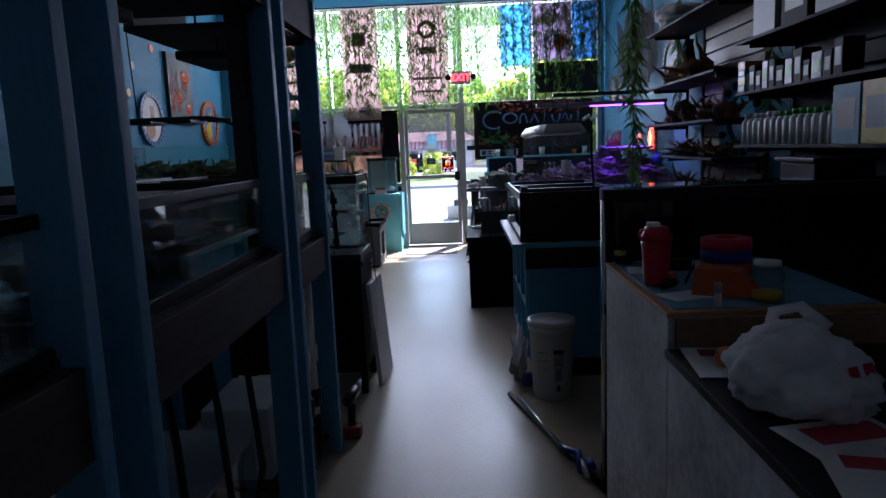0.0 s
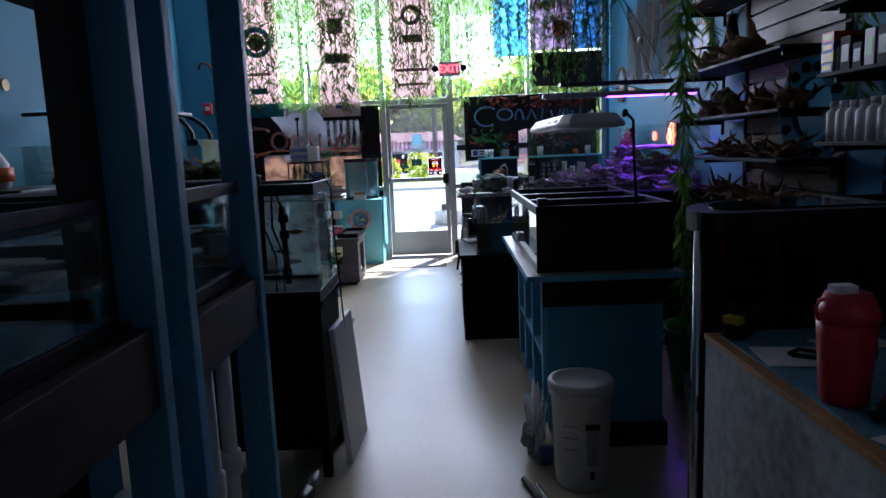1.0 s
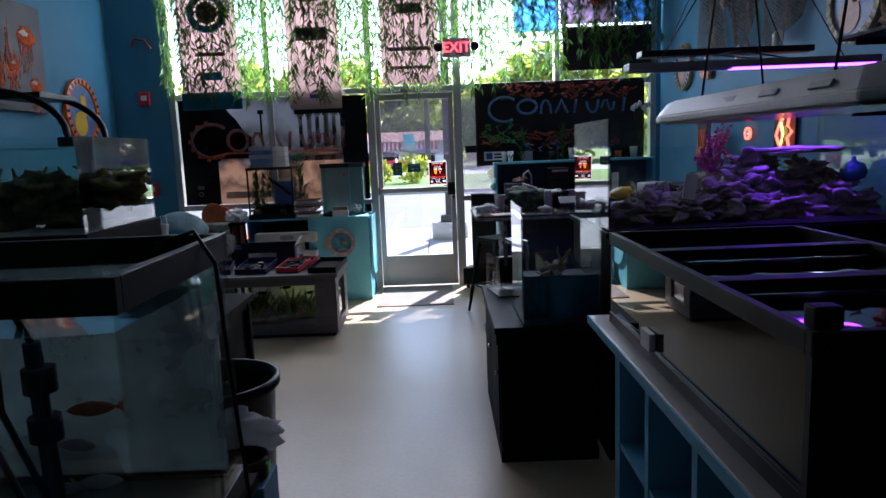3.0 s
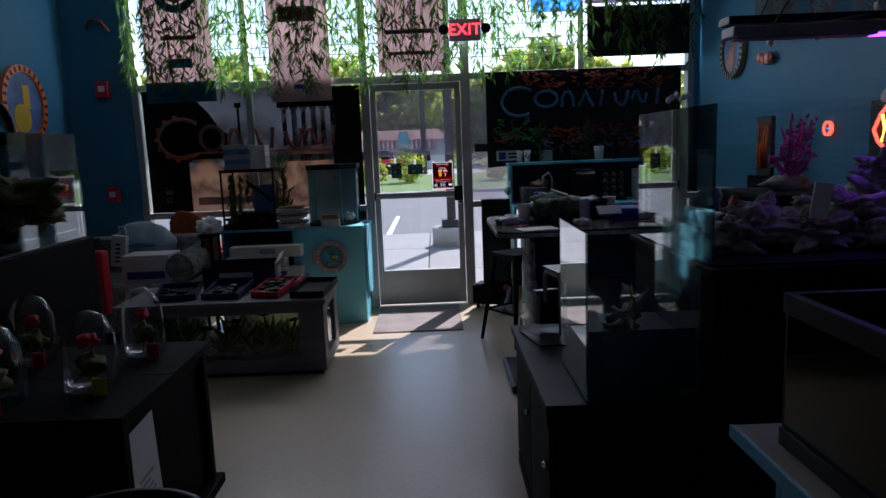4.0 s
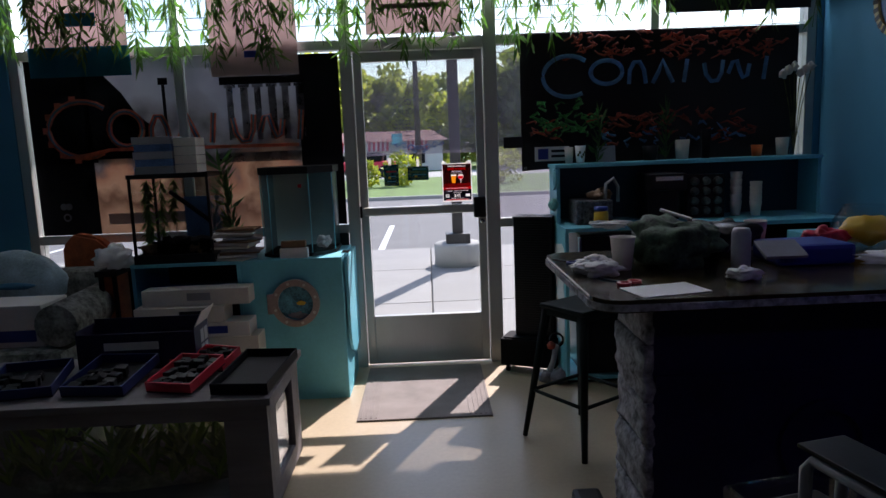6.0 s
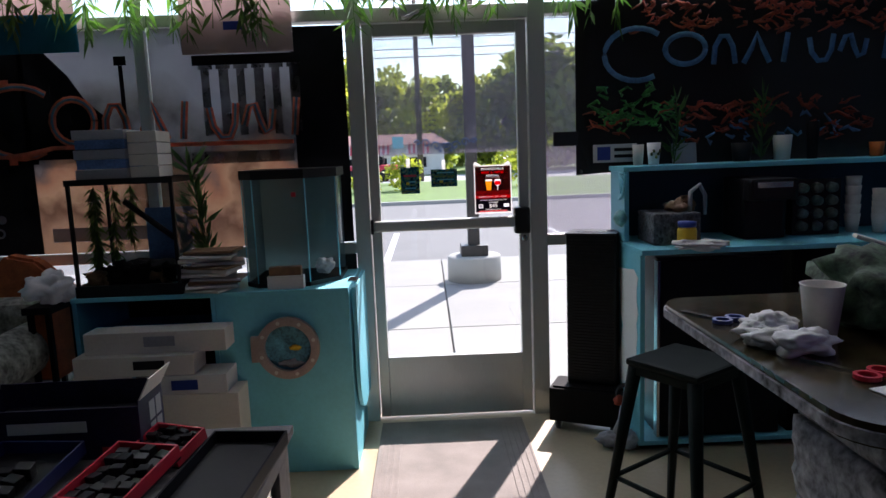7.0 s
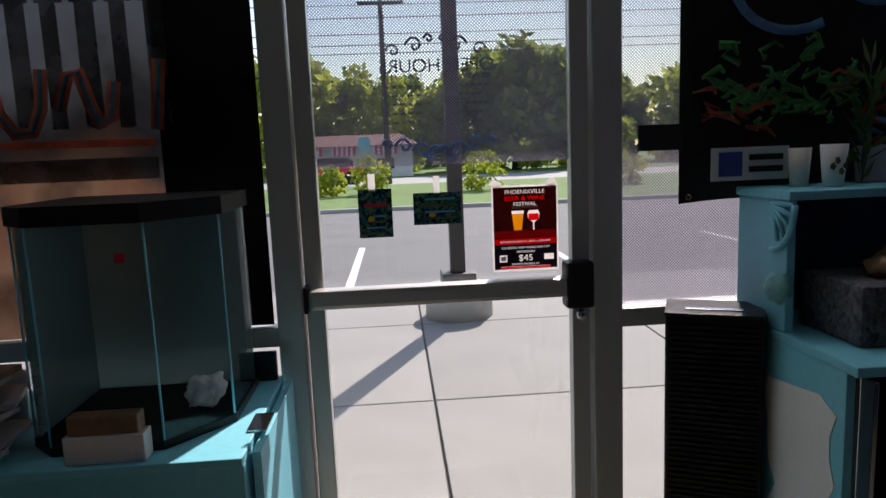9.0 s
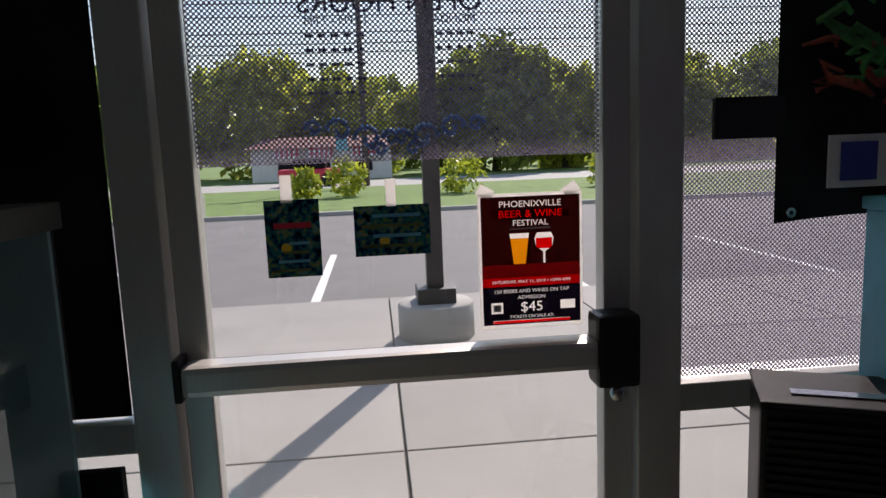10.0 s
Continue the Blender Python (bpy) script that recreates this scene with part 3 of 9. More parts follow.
for m, zc, zr, xr, count in ((M_REDINK, 2.03, 0.065, (0.45, 1.78), 90), (M_GREENINK, 1.58, 0.085, (0.26, 0.68), 46), (M_REDINK, 1.52, 0.085, (0.62, 1.62), 60), (M_BLUEINK, 1.48, 0.05, (0.60, 1.5), 16), (M_REDINK, 1.52, 0.06, (0.24, 0.36), 8)):
    for k in range(count):
        x, z = rb.uniform(*xr), zc + rb.uniform(-zr, zr)
        yy = FY - 0.060 - 0.0008 * rb.random()
        pts = [(x, yy, z)]
        for j in range(4):
            x, z = x + rb.uniform(-0.05, 0.05), z + rb.uniform(-0.025, 0.03)
            pts.append((x, yy, min(z, 2.105)))
        part("coral_print", flat_print(tube(pts, [0.005, 0.010, 0.008, 0.006, 0.003], n=5), FY - 0.06), m, bn)
for ex_, ez_ in ((0.18, 1.29), (0.18, 2.10), (1.90, 2.10), (1.90, 1.29)):
    part("eyelet", ring(ex_, ez_, FY - 0.058, 0.009, 0.005, 0.003, 14), M_STEEL, bn)
part("strap", box(0.045, 0.17, FY - 0.05, FY - 0.04, 1.42, 1.49), M_BLACKCLOTH, bn)
sticker = part("social_sticker", box(0.24, 0.46, FY - 0.068, FY - 0.064, 1.33, 1.42), M_WHITE, bn, "white sticker with a dark blue square")
part("sticker_square", box(0.26, 0.325, FY - 0.074, FY - 0.070, 1.342, 1.408), M_BLUEPL, sticker)
for k in range(2):
    part("sticker_bar", box(0.345, 0.44, FY - 0.074, FY - 0.070, 1.352 + 0.032 * k, 1.368 + 0.032 * k), M_BLACK, sticker)

# hanging paper banners behind the vines
def hanging_banner(label, x0, x1, z0, z1, m, foot=None, marks=()):
    b = thing("hanging_banner", label, "banner")
    part("sheet", box(x0, x1, FY - 0.030, FY - 0.027, z0, z1), m, b)
    if foot:
        part("footer", box(x0 - 0.01, x1 + 0.01, FY - 0.038, FY - 0.034, z0 - 0.01, z0 + 0.17), foot, b)
    for nm, mk, mm in marks:
        part(nm, mk, mm, b)
    return b


hanging_banner("pale pink paper banner with a teal ring and blue footer", -2.86, -2.26, 1.97, 3.52, M_BANNER, M_BANNER_TEAL,
               [("ring_print", ring(-2.55, 2.93, FY - 0.034, 0.20, 0.07, 0.004), M_BANNER_TEAL), ("fish_print", disc(-2.55, 2.93, FY - 0.034, 0.11, 0.004), M_BANNER_GREY),
                ("text_bar", box(-2.70, -2.40, FY - 0.036, FY - 0.033, 2.50, 2.54), M_BANNER_GREY), ("text_bar", box(-2.66, -2.44, FY - 0.036, FY - 0.033, 2.26, 2.34), M_BANNER_TEAL)])
hanging_banner("pale pink paper banner with grey print", -1.76, -1.22, 1.93, 3.52, M_BANNER, None,
               [("text_bar", box(-1.66, -1.34, FY - 0.036, FY - 0.033, 2.62, 2.75), M_BANNER_GREY), ("text_bar", box(-1.60, -1.40, FY - 0.036, FY - 0.033, 3.0, 3.2), M_BANNER_GREY),
                ("text_bar", box(-1.55, -1.45, FY - 0.036, FY - 0.033, 2.04, 2.08), M_BLUEPL)])
hanging_banner("pale pink paper banner with thin grey print", -0.79, -0.20, 2.15, 3.52, M_BANNER, None,
               [("text_bar", box(-0.72, -0.28, FY - 0.036, FY - 0.033, 2.48, 2.52), M_BANNER_GREY), ("text_bar", box(-0.70, -0.30, FY - 0.036, FY - 0.033, 2.30, 2.33), M_BANNER_GREY),
                ("text_bar", box(-0.62, -0.36, FY - 0.036, FY - 0.033, 2.85, 2.95), M_BANNER_GREY), ("ring_print", ring(-0.5, 3.2, FY - 0.034, 0.13, 0.05, 0.004), M_BANNER_GREY)])
hanging_banner("blue reef poster hung against the glass", 0.58, 1.02, 2.62, 3.5, M_POSTER_BLUE)
hanging_banner("dark reef poster hung against the glass", 1.06, 1.62, 2.68, 3.5, M_POSTER_DARK, None,
               [("fish_print", disc(1.45, 2.95, FY - 0.034, 0.10, 0.004), M_PRINT_ORANGE), ("text_bar", box(1.12, 1.40, FY - 0.036, FY - 0.033, 3.2, 3.3), M_BANNER)])
hanging_banner("bright reef poster hung against the glass", 1.63, 1.99, 2.68, 3.5, M_POSTER_BLUE)
hanging_banner("black mesh sheet hung against the glass", 1.08, 1.995, 2.22, 2.655, M_BLACKCLOTH)

# willow vines
def vine_mesh(name, length, seed, leaf=0.112, per_m=34, spread=0.05, material=None):
    r = random.Random(seed)
    bm = bmesh.new()
    x = y = 0.0
    pts = [(0, 0, 0)]
    z = 0.0
    while z > -length:
        z -= 0.08
        x, y = x + r.uniform(-0.012, 0.012), y + r.uniform(-0.008, 0.008)
        pts.append((x, y, z))
    tube(pts, 0.0025, bm, n=4)
    for k in range(int(length * per_m)):
        zz = -r.uniform(0.0, length)
        i = min(int(-zz / 0.08), len(pts) - 2)
        p = Vector(pts[i]) + Vector((0, 0, -(-zz - i * 0.08)))
        a, drop = r.uniform(0, 2 * math.pi), r.uniform(-1.35, -0.35)
        ln, wd = leaf * r.uniform(0.7, 1.25), leaf * 0.08 * r.uniform(0.8, 1.3)
        d = Vector((math.cos(a) * math.cos(drop), math.sin(a) * math.cos(drop) * 0.6, math.sin(drop)))
        s = d.cross(Vector((r.uniform(-1, 1), r.uniform(-1, 1), 0.3))).normalized() * wd
        mid, tip = p + d * ln * 0.45, p + d * ln + Vector((0, 0, -0.01))
        v = [bm.verts.new(q) for q in (p, mid + s, tip, mid - s)]
        bm.faces.new((v[0], v[1], v[2]))
        bm.faces.new((v[0], v[2], v[3]))
    me = bpy.data.meshes.new(name)
    bm.to_mesh(me)
    bm.free()
    me.materials.append(material or M_LEAF)
    return me


VINES = [vine_mesh("vine", ln, 20 + i, per_m=pm) for i, (ln, pm) in enumerate(((1.38, 50), (1.46, 44), (1.30, 56), (1.52, 44), (1.05, 40), (1.22, 50)))]
rv = random.Random(11)
xs = [-3.02 + 5.05 * (i + rv.uniform(-0.4, 0.4)) / 140 for i in range(141)]
for i, x in enumerate(xs):
    pick = rv.choice(VINES[:4] + VINES[5:]) if x < 0.5 else rv.choice((VINES[2], VINES[5], VINES[4], VINES[0]))
    ob = tagged(new("hanging_vine", pick), "green artificial willow vine hanging across the window", "vine", "vines across the shop window")
    ob.matrix_basis = pose(x, FY - 0.06 - rv.uniform(0, 0.05), 3.54, 0, 0, rv.uniform(0, 360)) @ Matrix.Diagonal((1, 1, rv.uniform(0.9, 1.04), 1))
solid("vine_rod", tube([(-3.05, FY - 0.08, 3.55), (2.08, FY - 0.08, 3.55)], 0.012), M_BLACK, "black rod that carries the hanging vines", "rod")

# exit sign
ex = thing("exit_sign", "lit red exit sign with two emergency lamp heads", "exit sign")
part("body", box(-0.155, 0.125, FY - 0.13, FY - 0.07, 2.385, 2.575, 0.008), M_HOOD, ex)
words(ex, "EXIT", 0.14, pose(-0.015, FY - 0.133, 2.48, 90), M_EXITRED, label="glowing red letters")
for x in (-0.20, 0.17):
    part("lamp_head", turned(lathe([(0.02, 0), (0.04, 0.02), (0.045, 0.06), (0.04, 0.065)], n=16), pose(x, FY - 0.07, 2.49, 90)), M_BLACK, ex)
part("bracket", box(-0.04, 0.01, FY - 0.07, FY + 0.01, 2.44, 2.52), M_ALU, ex)

# posters on the door glass
def flyer(label, x0, x1, z0, z1, m, y=FY + 0.047):
    t = thing("flyer", label, "flyer")
    part("sheet", box(x0, x1, y - 0.002, y, z0, z1), m, t)
    return t


M_FLY = film("dark_teal_print", (0.03, 0.09, 0.12), 0.0, 0.6, 95, 0.95)
for nd in M_FLY.node_tree.nodes:
    if nd.type == "VALTORGB":
        for p_, c_ in ((0.42, (0.01, 0.03, 0.06, 1)), (0.52, (0.02, 0.10, 0.14, 1)), (0.58, (0.05, 0.16, 0.05, 1)), (0.62, (0.30, 0.12, 0.03, 1))):
            nd.color_ramp.elements.new(p_).color = c_
M_FLYWHITE = film("white_poster_paper", (0.80, 0.79, 0.77), 0.0, 0.7, 30, 0.03)
M_FLYRED = glass("red_poster_ink", (0.85, 0.03, 0.03), 0.0)
M_FLYAMBER = glass("amber_poster_ink", (0.95, 0.55, 0.06), 0.0)
fa = flyer("small dark teal flyer taped to the door glass", -0.735, -0.64, 1.198, 1.335, M_FLY)
part("tape", box(-0.705, -0.685, FY + 0.043, FY + 0.045, 1.33, 1.378), M_FLYWHITE, fa, "strip of white tape")
part("picture", disc(-0.70, 1.25, FY + 0.043, 0.009, 0.001), M_YELLOW, fa)
part("text_bar", box(-0.72, -0.655, FY + 0.0415, FY + 0.0425, 1.285, 1.295), M_RED, fa)
for k in range(4):
    part("text_bar", box(-0.725 + 0.01 * k, -0.66, FY + 0.0415, FY + 0.0425, 1.208 + 0.016 * k, 1.213 + 0.016 * k), M_STANDBLUE if k % 2 else M_MOSS, fa)
fb = flyer("small wide teal flyer taped to the door glass", -0.578, -0.443, 1.228, 1.318, M_FLY)
part("tape", box(-0.52, -0.502, FY + 0.043, FY + 0.045, 1.316, 1.365), M_FLYWHITE, fb, "strip of white tape")
for k in range(4):
    part("text_bar", box(-0.565 + 0.02 * (k % 2), -0.46, FY + 0.0415, FY + 0.0425, 1.243 + 0.018 * k, 1.249 + 0.018 * k), M_STANDBLUE if k % 2 else M_MOSS, fb)
part("picture", disc(-0.525, 1.255, FY + 0.043, 0.009, 0.001), M_YELLOW, fb)
fc_ = flyer("white edged dark maroon festival poster taped to the door glass", -0.358, -0.165, 1.075, 1.345, M_FLYWHITE)
FP = FY + 0.0435


def ink(parent, x0, x1, z0, z1, lines, material, name="ink_layer", holes=()):
    """A printed field in which the words are left open, so that the paper behind shows as their colour."""
    field = bpy.data.curves.new(name, "CURVE")
    field.dimensions, field.fill_mode, field.extrude = "2D", "BOTH", 0.0002
    sp = field.splines.new("POLY")
    sp.points.add(3)
    for p, (x, z) in zip(sp.points, ((x0, z0), (x1, z0), (x1, z1), (x0, z1))):
        p.co = (x, z, 0, 1)
    sp.use_cyclic_u = True
    for hole in holes:
        hp = field.splines.new("POLY")
        hp.points.add(len(hole) - 1)
        for p, (x, z) in zip(hp.points, hole):
            p.co = (x, z, 0, 1)
        hp.use_cyclic_u = True
    for body, size, cx, cz in lines:
        tx = bpy.data.curves.new("line", "FONT")
        tx.body, tx.size, tx.align_x, tx.align_y = body, size, "CENTER", "CENTER"
        ob = new("line", tx)
        bpy.context.view_layer.update()
        cur = ob.to_curve(bpy.context.evaluated_depsgraph_get())
        for o in cur.splines:
            n = field.splines.new("BEZIER")
            n.bezier_points.add(len(o.bezier_points) - 1)
            for q, p in zip(n.bezier_points, o.bezier_points):
                q.handle_left_type = q.handle_right_type = "FREE"
                q.co = (p.co[0] + cx, p.co[1] + cz, 0)
                q.handle_left = (p.handle_left[0] + cx, p.handle_left[1] + cz, 0)
                q.handle_right = (p.handle_right[0] + cx, p.handle_right[1] + cz, 0)
            n.use_cyclic_u, n.resolution_u = True, 3
        ob.to_curve_clear()
        bpy.data.objects.remove(ob)
        bpy.data.curves.remove(tx)
    field.materials.append(material)
    o = new(name, field)
    o.parent = parent
    o.matrix_basis = pose(0, FP, 0, 90)
    return o


M_INK = glass("dark_maroon_ink", (0.15, 0.045, 0.045), 0.1)
M_INK_MID = glass("deep_red_ink", (0.34, 0.04, 0.04), 0.1)
M_INK_LOW = glass("navy_ink", (0.07, 0.055, 0.09), 0.1)
BEER = [(-0.294, 1.205), (-0.272, 1.205), (-0.265, 1.266), (-0.301, 1.266)]
WINE = [(-0.239, 1.205), (-0.235, 1.205), (-0.235, 1.228), (-0.222, 1.238), (-0.219, 1.255), (-0.224, 1.266), (-0.250, 1.266), (-0.255, 1.255), (-0.252, 1.238), (-0.239, 1.228)]
ink(fc_, -0.353, -0.170, 1.178, 1.2045, [], M_INK_MID, "ink_fade")
ink(fc_, -0.353, -0.170, 1.2045, 1.339, [("PHOENIXVILLE", 0.0175, -0.262, 1.3235), ("BEER & WINE", 0.0200, -0.262, 1.304), ("FESTIVAL", 0.0165, -0.262, 1.286)], M_INK, holes=(BEER, WINE))
ink(fc_, -0.353, -0.170, 1.160, 1.178, [("SATURDAY, MAY 11, 2019 • 12PM-4PM", 0.0088, -0.262, 1.169)], glass("red_poster_field", (0.62, 0.02, 0.03), 0.1), "ink_band")
ink(fc_, -0.353, -0.170, 1.083, 1.160, [("150 BEERS AND WINES ON TAP", 0.0100, -0.262, 1.150), ("ADMISSION", 0.0100, -0.262, 1.137), ("$45", 0.028, -0.262, 1.117), ("TICKETS ON SALE AT:", 0.0085, -0.262, 1.098)], M_INK_LOW, holes=([(-0.338, 1.106), (-0.316, 1.106), (-0.316, 1.128), (-0.338, 1.128)], [(-0.208, 1.110), (-0.180, 1.110), (-0.180, 1.128), (-0.208, 1.128)], [(-0.335, 1.0855), (-0.19, 1.0855), (-0.19, 1.0915), (-0.335, 1.0915)]))
part("red_underlay", box(-0.335, -0.19, FP + 0.0008, FP + 0.0012, 1.2955, 1.3125), M_FLYRED, fc_)
part("text_bar", box(-0.30, -0.225, FP - 0.0014, FP - 0.0008, 1.274, 1.277), M_FLYWHITE, fc_)
part("text_bar", box(-0.335, -0.19, FP - 0.0014, FP - 0.0008, 1.086, 1.091), M_FLYRED, fc_)
part("beer_print", box(-0.302, -0.264, FP + 0.0006, FP + 0.0010, 1.204, 1.256), M_FLYAMBER, fc_)
part("wine_print", box(-0.252, -0.222, FP + 0.0006, FP + 0.0010, 1.234, 1.255), M_FLYRED, fc_)
part("print_square", box(-0.334, -0.320, FP - 0.0014, FP - 0.0008, 1.110, 1.124), M_GREY, fc_)
for x in (-0.345, -0.185):
    part("tape", turned(box(-0.015, 0.015, -0.001, 0.001, -0.01, 0.012), pose(x, FP + 0.001, 1.348, 0, 30 if x < -0.3 else -35)), M_FLYWHITE, fc_)

fc_.matrix_basis = Matrix.Translation((0.007, 0, 0.0952)) @ Matrix.Diagonal((1, 1, 0.924, 1))
fa.location, fb.location = (0.007, 0, 0.009), (0.005, 0, 0.009)

# backwards lettering and scrolls of the opening hours on the outside of the door
M_HOURS = mat("dark_blue_vinyl", (0.015, 0.05, 0.16), 0.5, var=0.2, bump=0)
M_SCROLL = mat("blue_vinyl", (0.05, 0.28, 0.75), 0.5, var=0.3, bump=0)
oh = thing("opening_hours", "dark blue opening hours lettering seen backwards through the door", "door lettering")
for tx, sz, x, z in (("OPEN HOURS", 0.052, -0.49, 1.678), ("MONDAY", 0.020, -0.385, 1.648), ("12 PM - 7 PM", 0.020, -0.585, 1.648)):
    words(oh, tx, sz, pose(x, FY + 0.066, z, 90) @ Matrix.Diagonal((-1, 1, 1, 1)), M_HOURS, extrude=0.0004)
for k in range(5):
    for x, w in ((-0.385, 0.045), (-0.585, 0.055)):
        for j in range(5):
            part("text_bar", box(x - w + 0.4 * w * j, x - w + 0.4 * w * j + 0.25 * w, FY + 0.064, FY + 0.066, 1.621 - 0.0245 * k, 1.627 - 0.0245 * k), M_HOURS, oh)
for sgn in (1, -1):
    for k, (cx, cz, r, m) in enumerate(((0.06, 1.735, 0.026, M_HOURS), (0.12, 1.722, 0.020, M_HOURS), (0.02, 1.752, 0.014, M_HOURS), (0.05, 1.445, 0.026, M_SCROLL), (0.10, 1.46, 0.024, M_SCROLL), (0.145, 1.465, 0.016, M_SCROLL), (0.03, 1.425, 0.014, M_SCROLL), (0.01, 1.445, 0.016, M_SCROLL))):
        sp = [(-0.49 + sgn * (cx + r * (1 - t / 14) * math.cos(t * 0.6)), FY + 0.066, cz + r * (1 - t / 14) * math.sin(t * 0.6)) for t in range(13)]
        part("scroll", tube(sp, 0.005 if m is M_SCROLL else 0.0035, n=5), m, oh)

# door mat and wall alarms
dm = thing("door_mat", "grey ribbed entrance mat lying before the door", "door mat")
part("mat_body", box(-0.88, -0.145, 9.38, 10.26, 0.0, 0.010, 0.003), M_MAT, dm)
for k in range(9):
    part("rib", box(-0.865 + 0.028 * k if k < 4 else -0.27 + 0.028 * (k - 4), -0.855 + 0.028 * k if k < 4 else -0.26 + 0.028 * (k - 4), 9.40, 10.24, 0.010, 0.013), M_MAT, dm)
for nm, lb, x, z in (("fire_alarm", "small red fire alarm box on the blue pier", -3.265, 2.10), ("alarm_pull", "red alarm pull station on the blue pier", -3.27, 1.16)):
    t = thing(nm, lb, "alarm")
    part("housing", box(x - 0.055, x + 0.055, FY - 0.05, FY, z - 0.07, z + 0.07, 0.008), M_RED, t)
    part("face", box(x - 0.025, x + 0.03, FY - 0.058, FY - 0.05, z - 0.02, z + 0.03), M_WHITE, t)
solid("vine_sprig", tube([(-3.35, FY - 0.02, 2.62), (-3.30, FY - 0.05, 2.70), (-3.2, FY - 0.05, 2.68), (-3.15, FY - 0.03, 2.6)], 0.012), M_REDINK, "small red sprig fixed to the blue pier", "wall ornament")

# ---- outside ----
struct("ground", box(-500, 500, 15.9, 1200, -0.6, -0.06), M_ASPHALT, "worn grey car park asphalt", "ground")
pv = thing("pavement", "pale concrete pavement slabs with dark joints", "pavement", kind="structure")
part("bedding", box(-30, 30, FY + 0.121, 15.899, -0.6, -0.045), M_JOINT, pv)
M_SLAB = mat("pale_concrete_slab", (0.30, 0.28, 0.265), 0.85, var=0.12, scale=1.5, fine=60, bump=0.15, rand=0.06)
ys = (FY + 0.125, 12.28, 14.10, 15.895)
slabs = {}
for j in range(3):
    me = mesh_of("slab", box(-0.892, 0.892, -(ys[j + 1] - ys[j]) / 2 + 0.008, (ys[j + 1] - ys[j]) / 2 - 0.008, -0.03, 0.0, 0.006), M_SLAB)
    for i in range(-5, 7):
        o = new("slab", me)
        o.parent = pv
        o.location = (-0.45 + 0.9 + 1.8 * (i - 1), (ys[j] + ys[j + 1]) / 2, -0.02)
struct("lawn", box(-200, 200, 26.5, 41.0, -0.3, -0.02), M_GRASS, "mown green grass strip beyond the car park", "lawn")
struct("kerb", box(-200, 200, 26.3, 26.499, -0.3, 0.04), M_CONCRETE, "pale concrete kerb along the grass", "kerb")
struct("road", box(-300, 300, 41.0, 50.0, -0.3, -0.035), M_CONCRETE, "sunlit pale road beyond the grass", "road")
struct("far_lawn", box(-400, 400, 50.0, 900, -0.3, -0.02), M_GRASS, "far green ground below the trees", "lawn")
for x in (-6.9, -4.05, -1.2, 1.65, 4.5, 7.35):
    struct("parking_line", box(x - 0.05, x + 0.05, 16.0, 19.4, -0.0598, -0.056), M_LINE, "worn white parking bay line", "road marking")

lp = thing("street_lamp", "dark square lamp post on a round concrete base", "lamp post")
LX, LY = -0.10, 14.36
part("concrete_base", lathe([(0.30, -0.02), (0.30, 0.24), (0.28, 0.26), (0.0001, 0.26)], LX, LY, 36), M_CONCRETE, lp)
part("foot_box", box(LX - 0.15, LX + 0.15, LY - 0.15, LY + 0.15, 0.26, 0.38, 0.01), M_POLE, lp)
part("post", box(LX - 0.065, LX + 0.065, LY - 0.065, LY + 0.065, 0.38, 7.0, 0.008), M_POLE, lp)
part("lamp_head", box(LX - 0.25, LX + 0.25, LY - 0.9, LY + 0.1, 7.0, 7.2, 0.03), M_POLE, lp)


def crown(name, cx, cy, z0, rx, rz, count, leaf, seed, material):
    """A broken crown: leaves gathered in clumps on a lumpy outline."""
    r = random.Random(seed)
    verts, faces = [], []
    clumps = []
    for k in range(46):
        a, h = r.uniform(0, 6.28), r.uniform(-0.75, 1)
        q = math.sqrt(max(0.05, 1 - h * h)) * r.uniform(0.35, 1.0)
        clumps.append((cx + rx * q * math.cos(a), cy + rx * q * math.sin(a), z0 + rz * (1 + h), r.uniform(0.16, 0.32) * rx))
    for k in range(count):
        c = clumps[k % len(clumps)]
        d = Vector((r.gauss(0, 1), r.gauss(0, 1), r.gauss(0, 0.8)))
        d = d.normalized() * c[3] * r.uniform(0.5, 1.05)
        p = Vector(c[:3]) + d
        u = Vector((r.uniform(-1, 1), r.uniform(-1, 1), r.uniform(-1, 1))).normalized() * leaf * r.uniform(0.6, 1.3)
        w = u.cross(Vector((r.uniform(-1, 1), r.uniform(-1, 1), r.uniform(-1, 1)))).normalized() * leaf * 0.6
        n = len(verts)
        verts += [p - u, p + w, p + u, p - w]
        faces.append((n, n + 1, n + 2, n + 3))
    me = bpy.data.meshes.new(name)
    me.from_pydata([tuple(v) for v in verts], [], faces)
    me.materials.append(material)
    return me


def tree(label, x, y, h, w, seed, material, count=5200):
    t = thing("tree", label, "tree", "trees beyond the road")
    r = random.Random(seed)
    part("trunk", tube([(x, y, -0.1), (x + 0.1, y, h * 0.3), (x, y, h * 0.62)], [0.035 * h, 0.025 * h, 0.01 * h], n=10), M_BARK, t)
    for k in range(5):
        a = r.uniform(0, 6.28)
        part("limb", tube([(x, y, h * (0.25 + 0.06 * k)), (x + w * 0.2 * math.cos(a), y + w * 0.2 * math.sin(a), h * (0.42 + 0.06 * k)), (x + w * 0.4 * math.cos(a), y + w * 0.4 * math.sin(a), h * (0.55 + 0.06 * k))], [0.014 * h, 0.009 * h, 0.003 * h], n=6), M_BARK, t)
    ob = new("crown", crown("crown", x, y, h * -0.06, w / 2, h * 0.44, count, 0.042 * h, seed, material))
    ob.parent = t
    tagged(ob, kind="stuff")


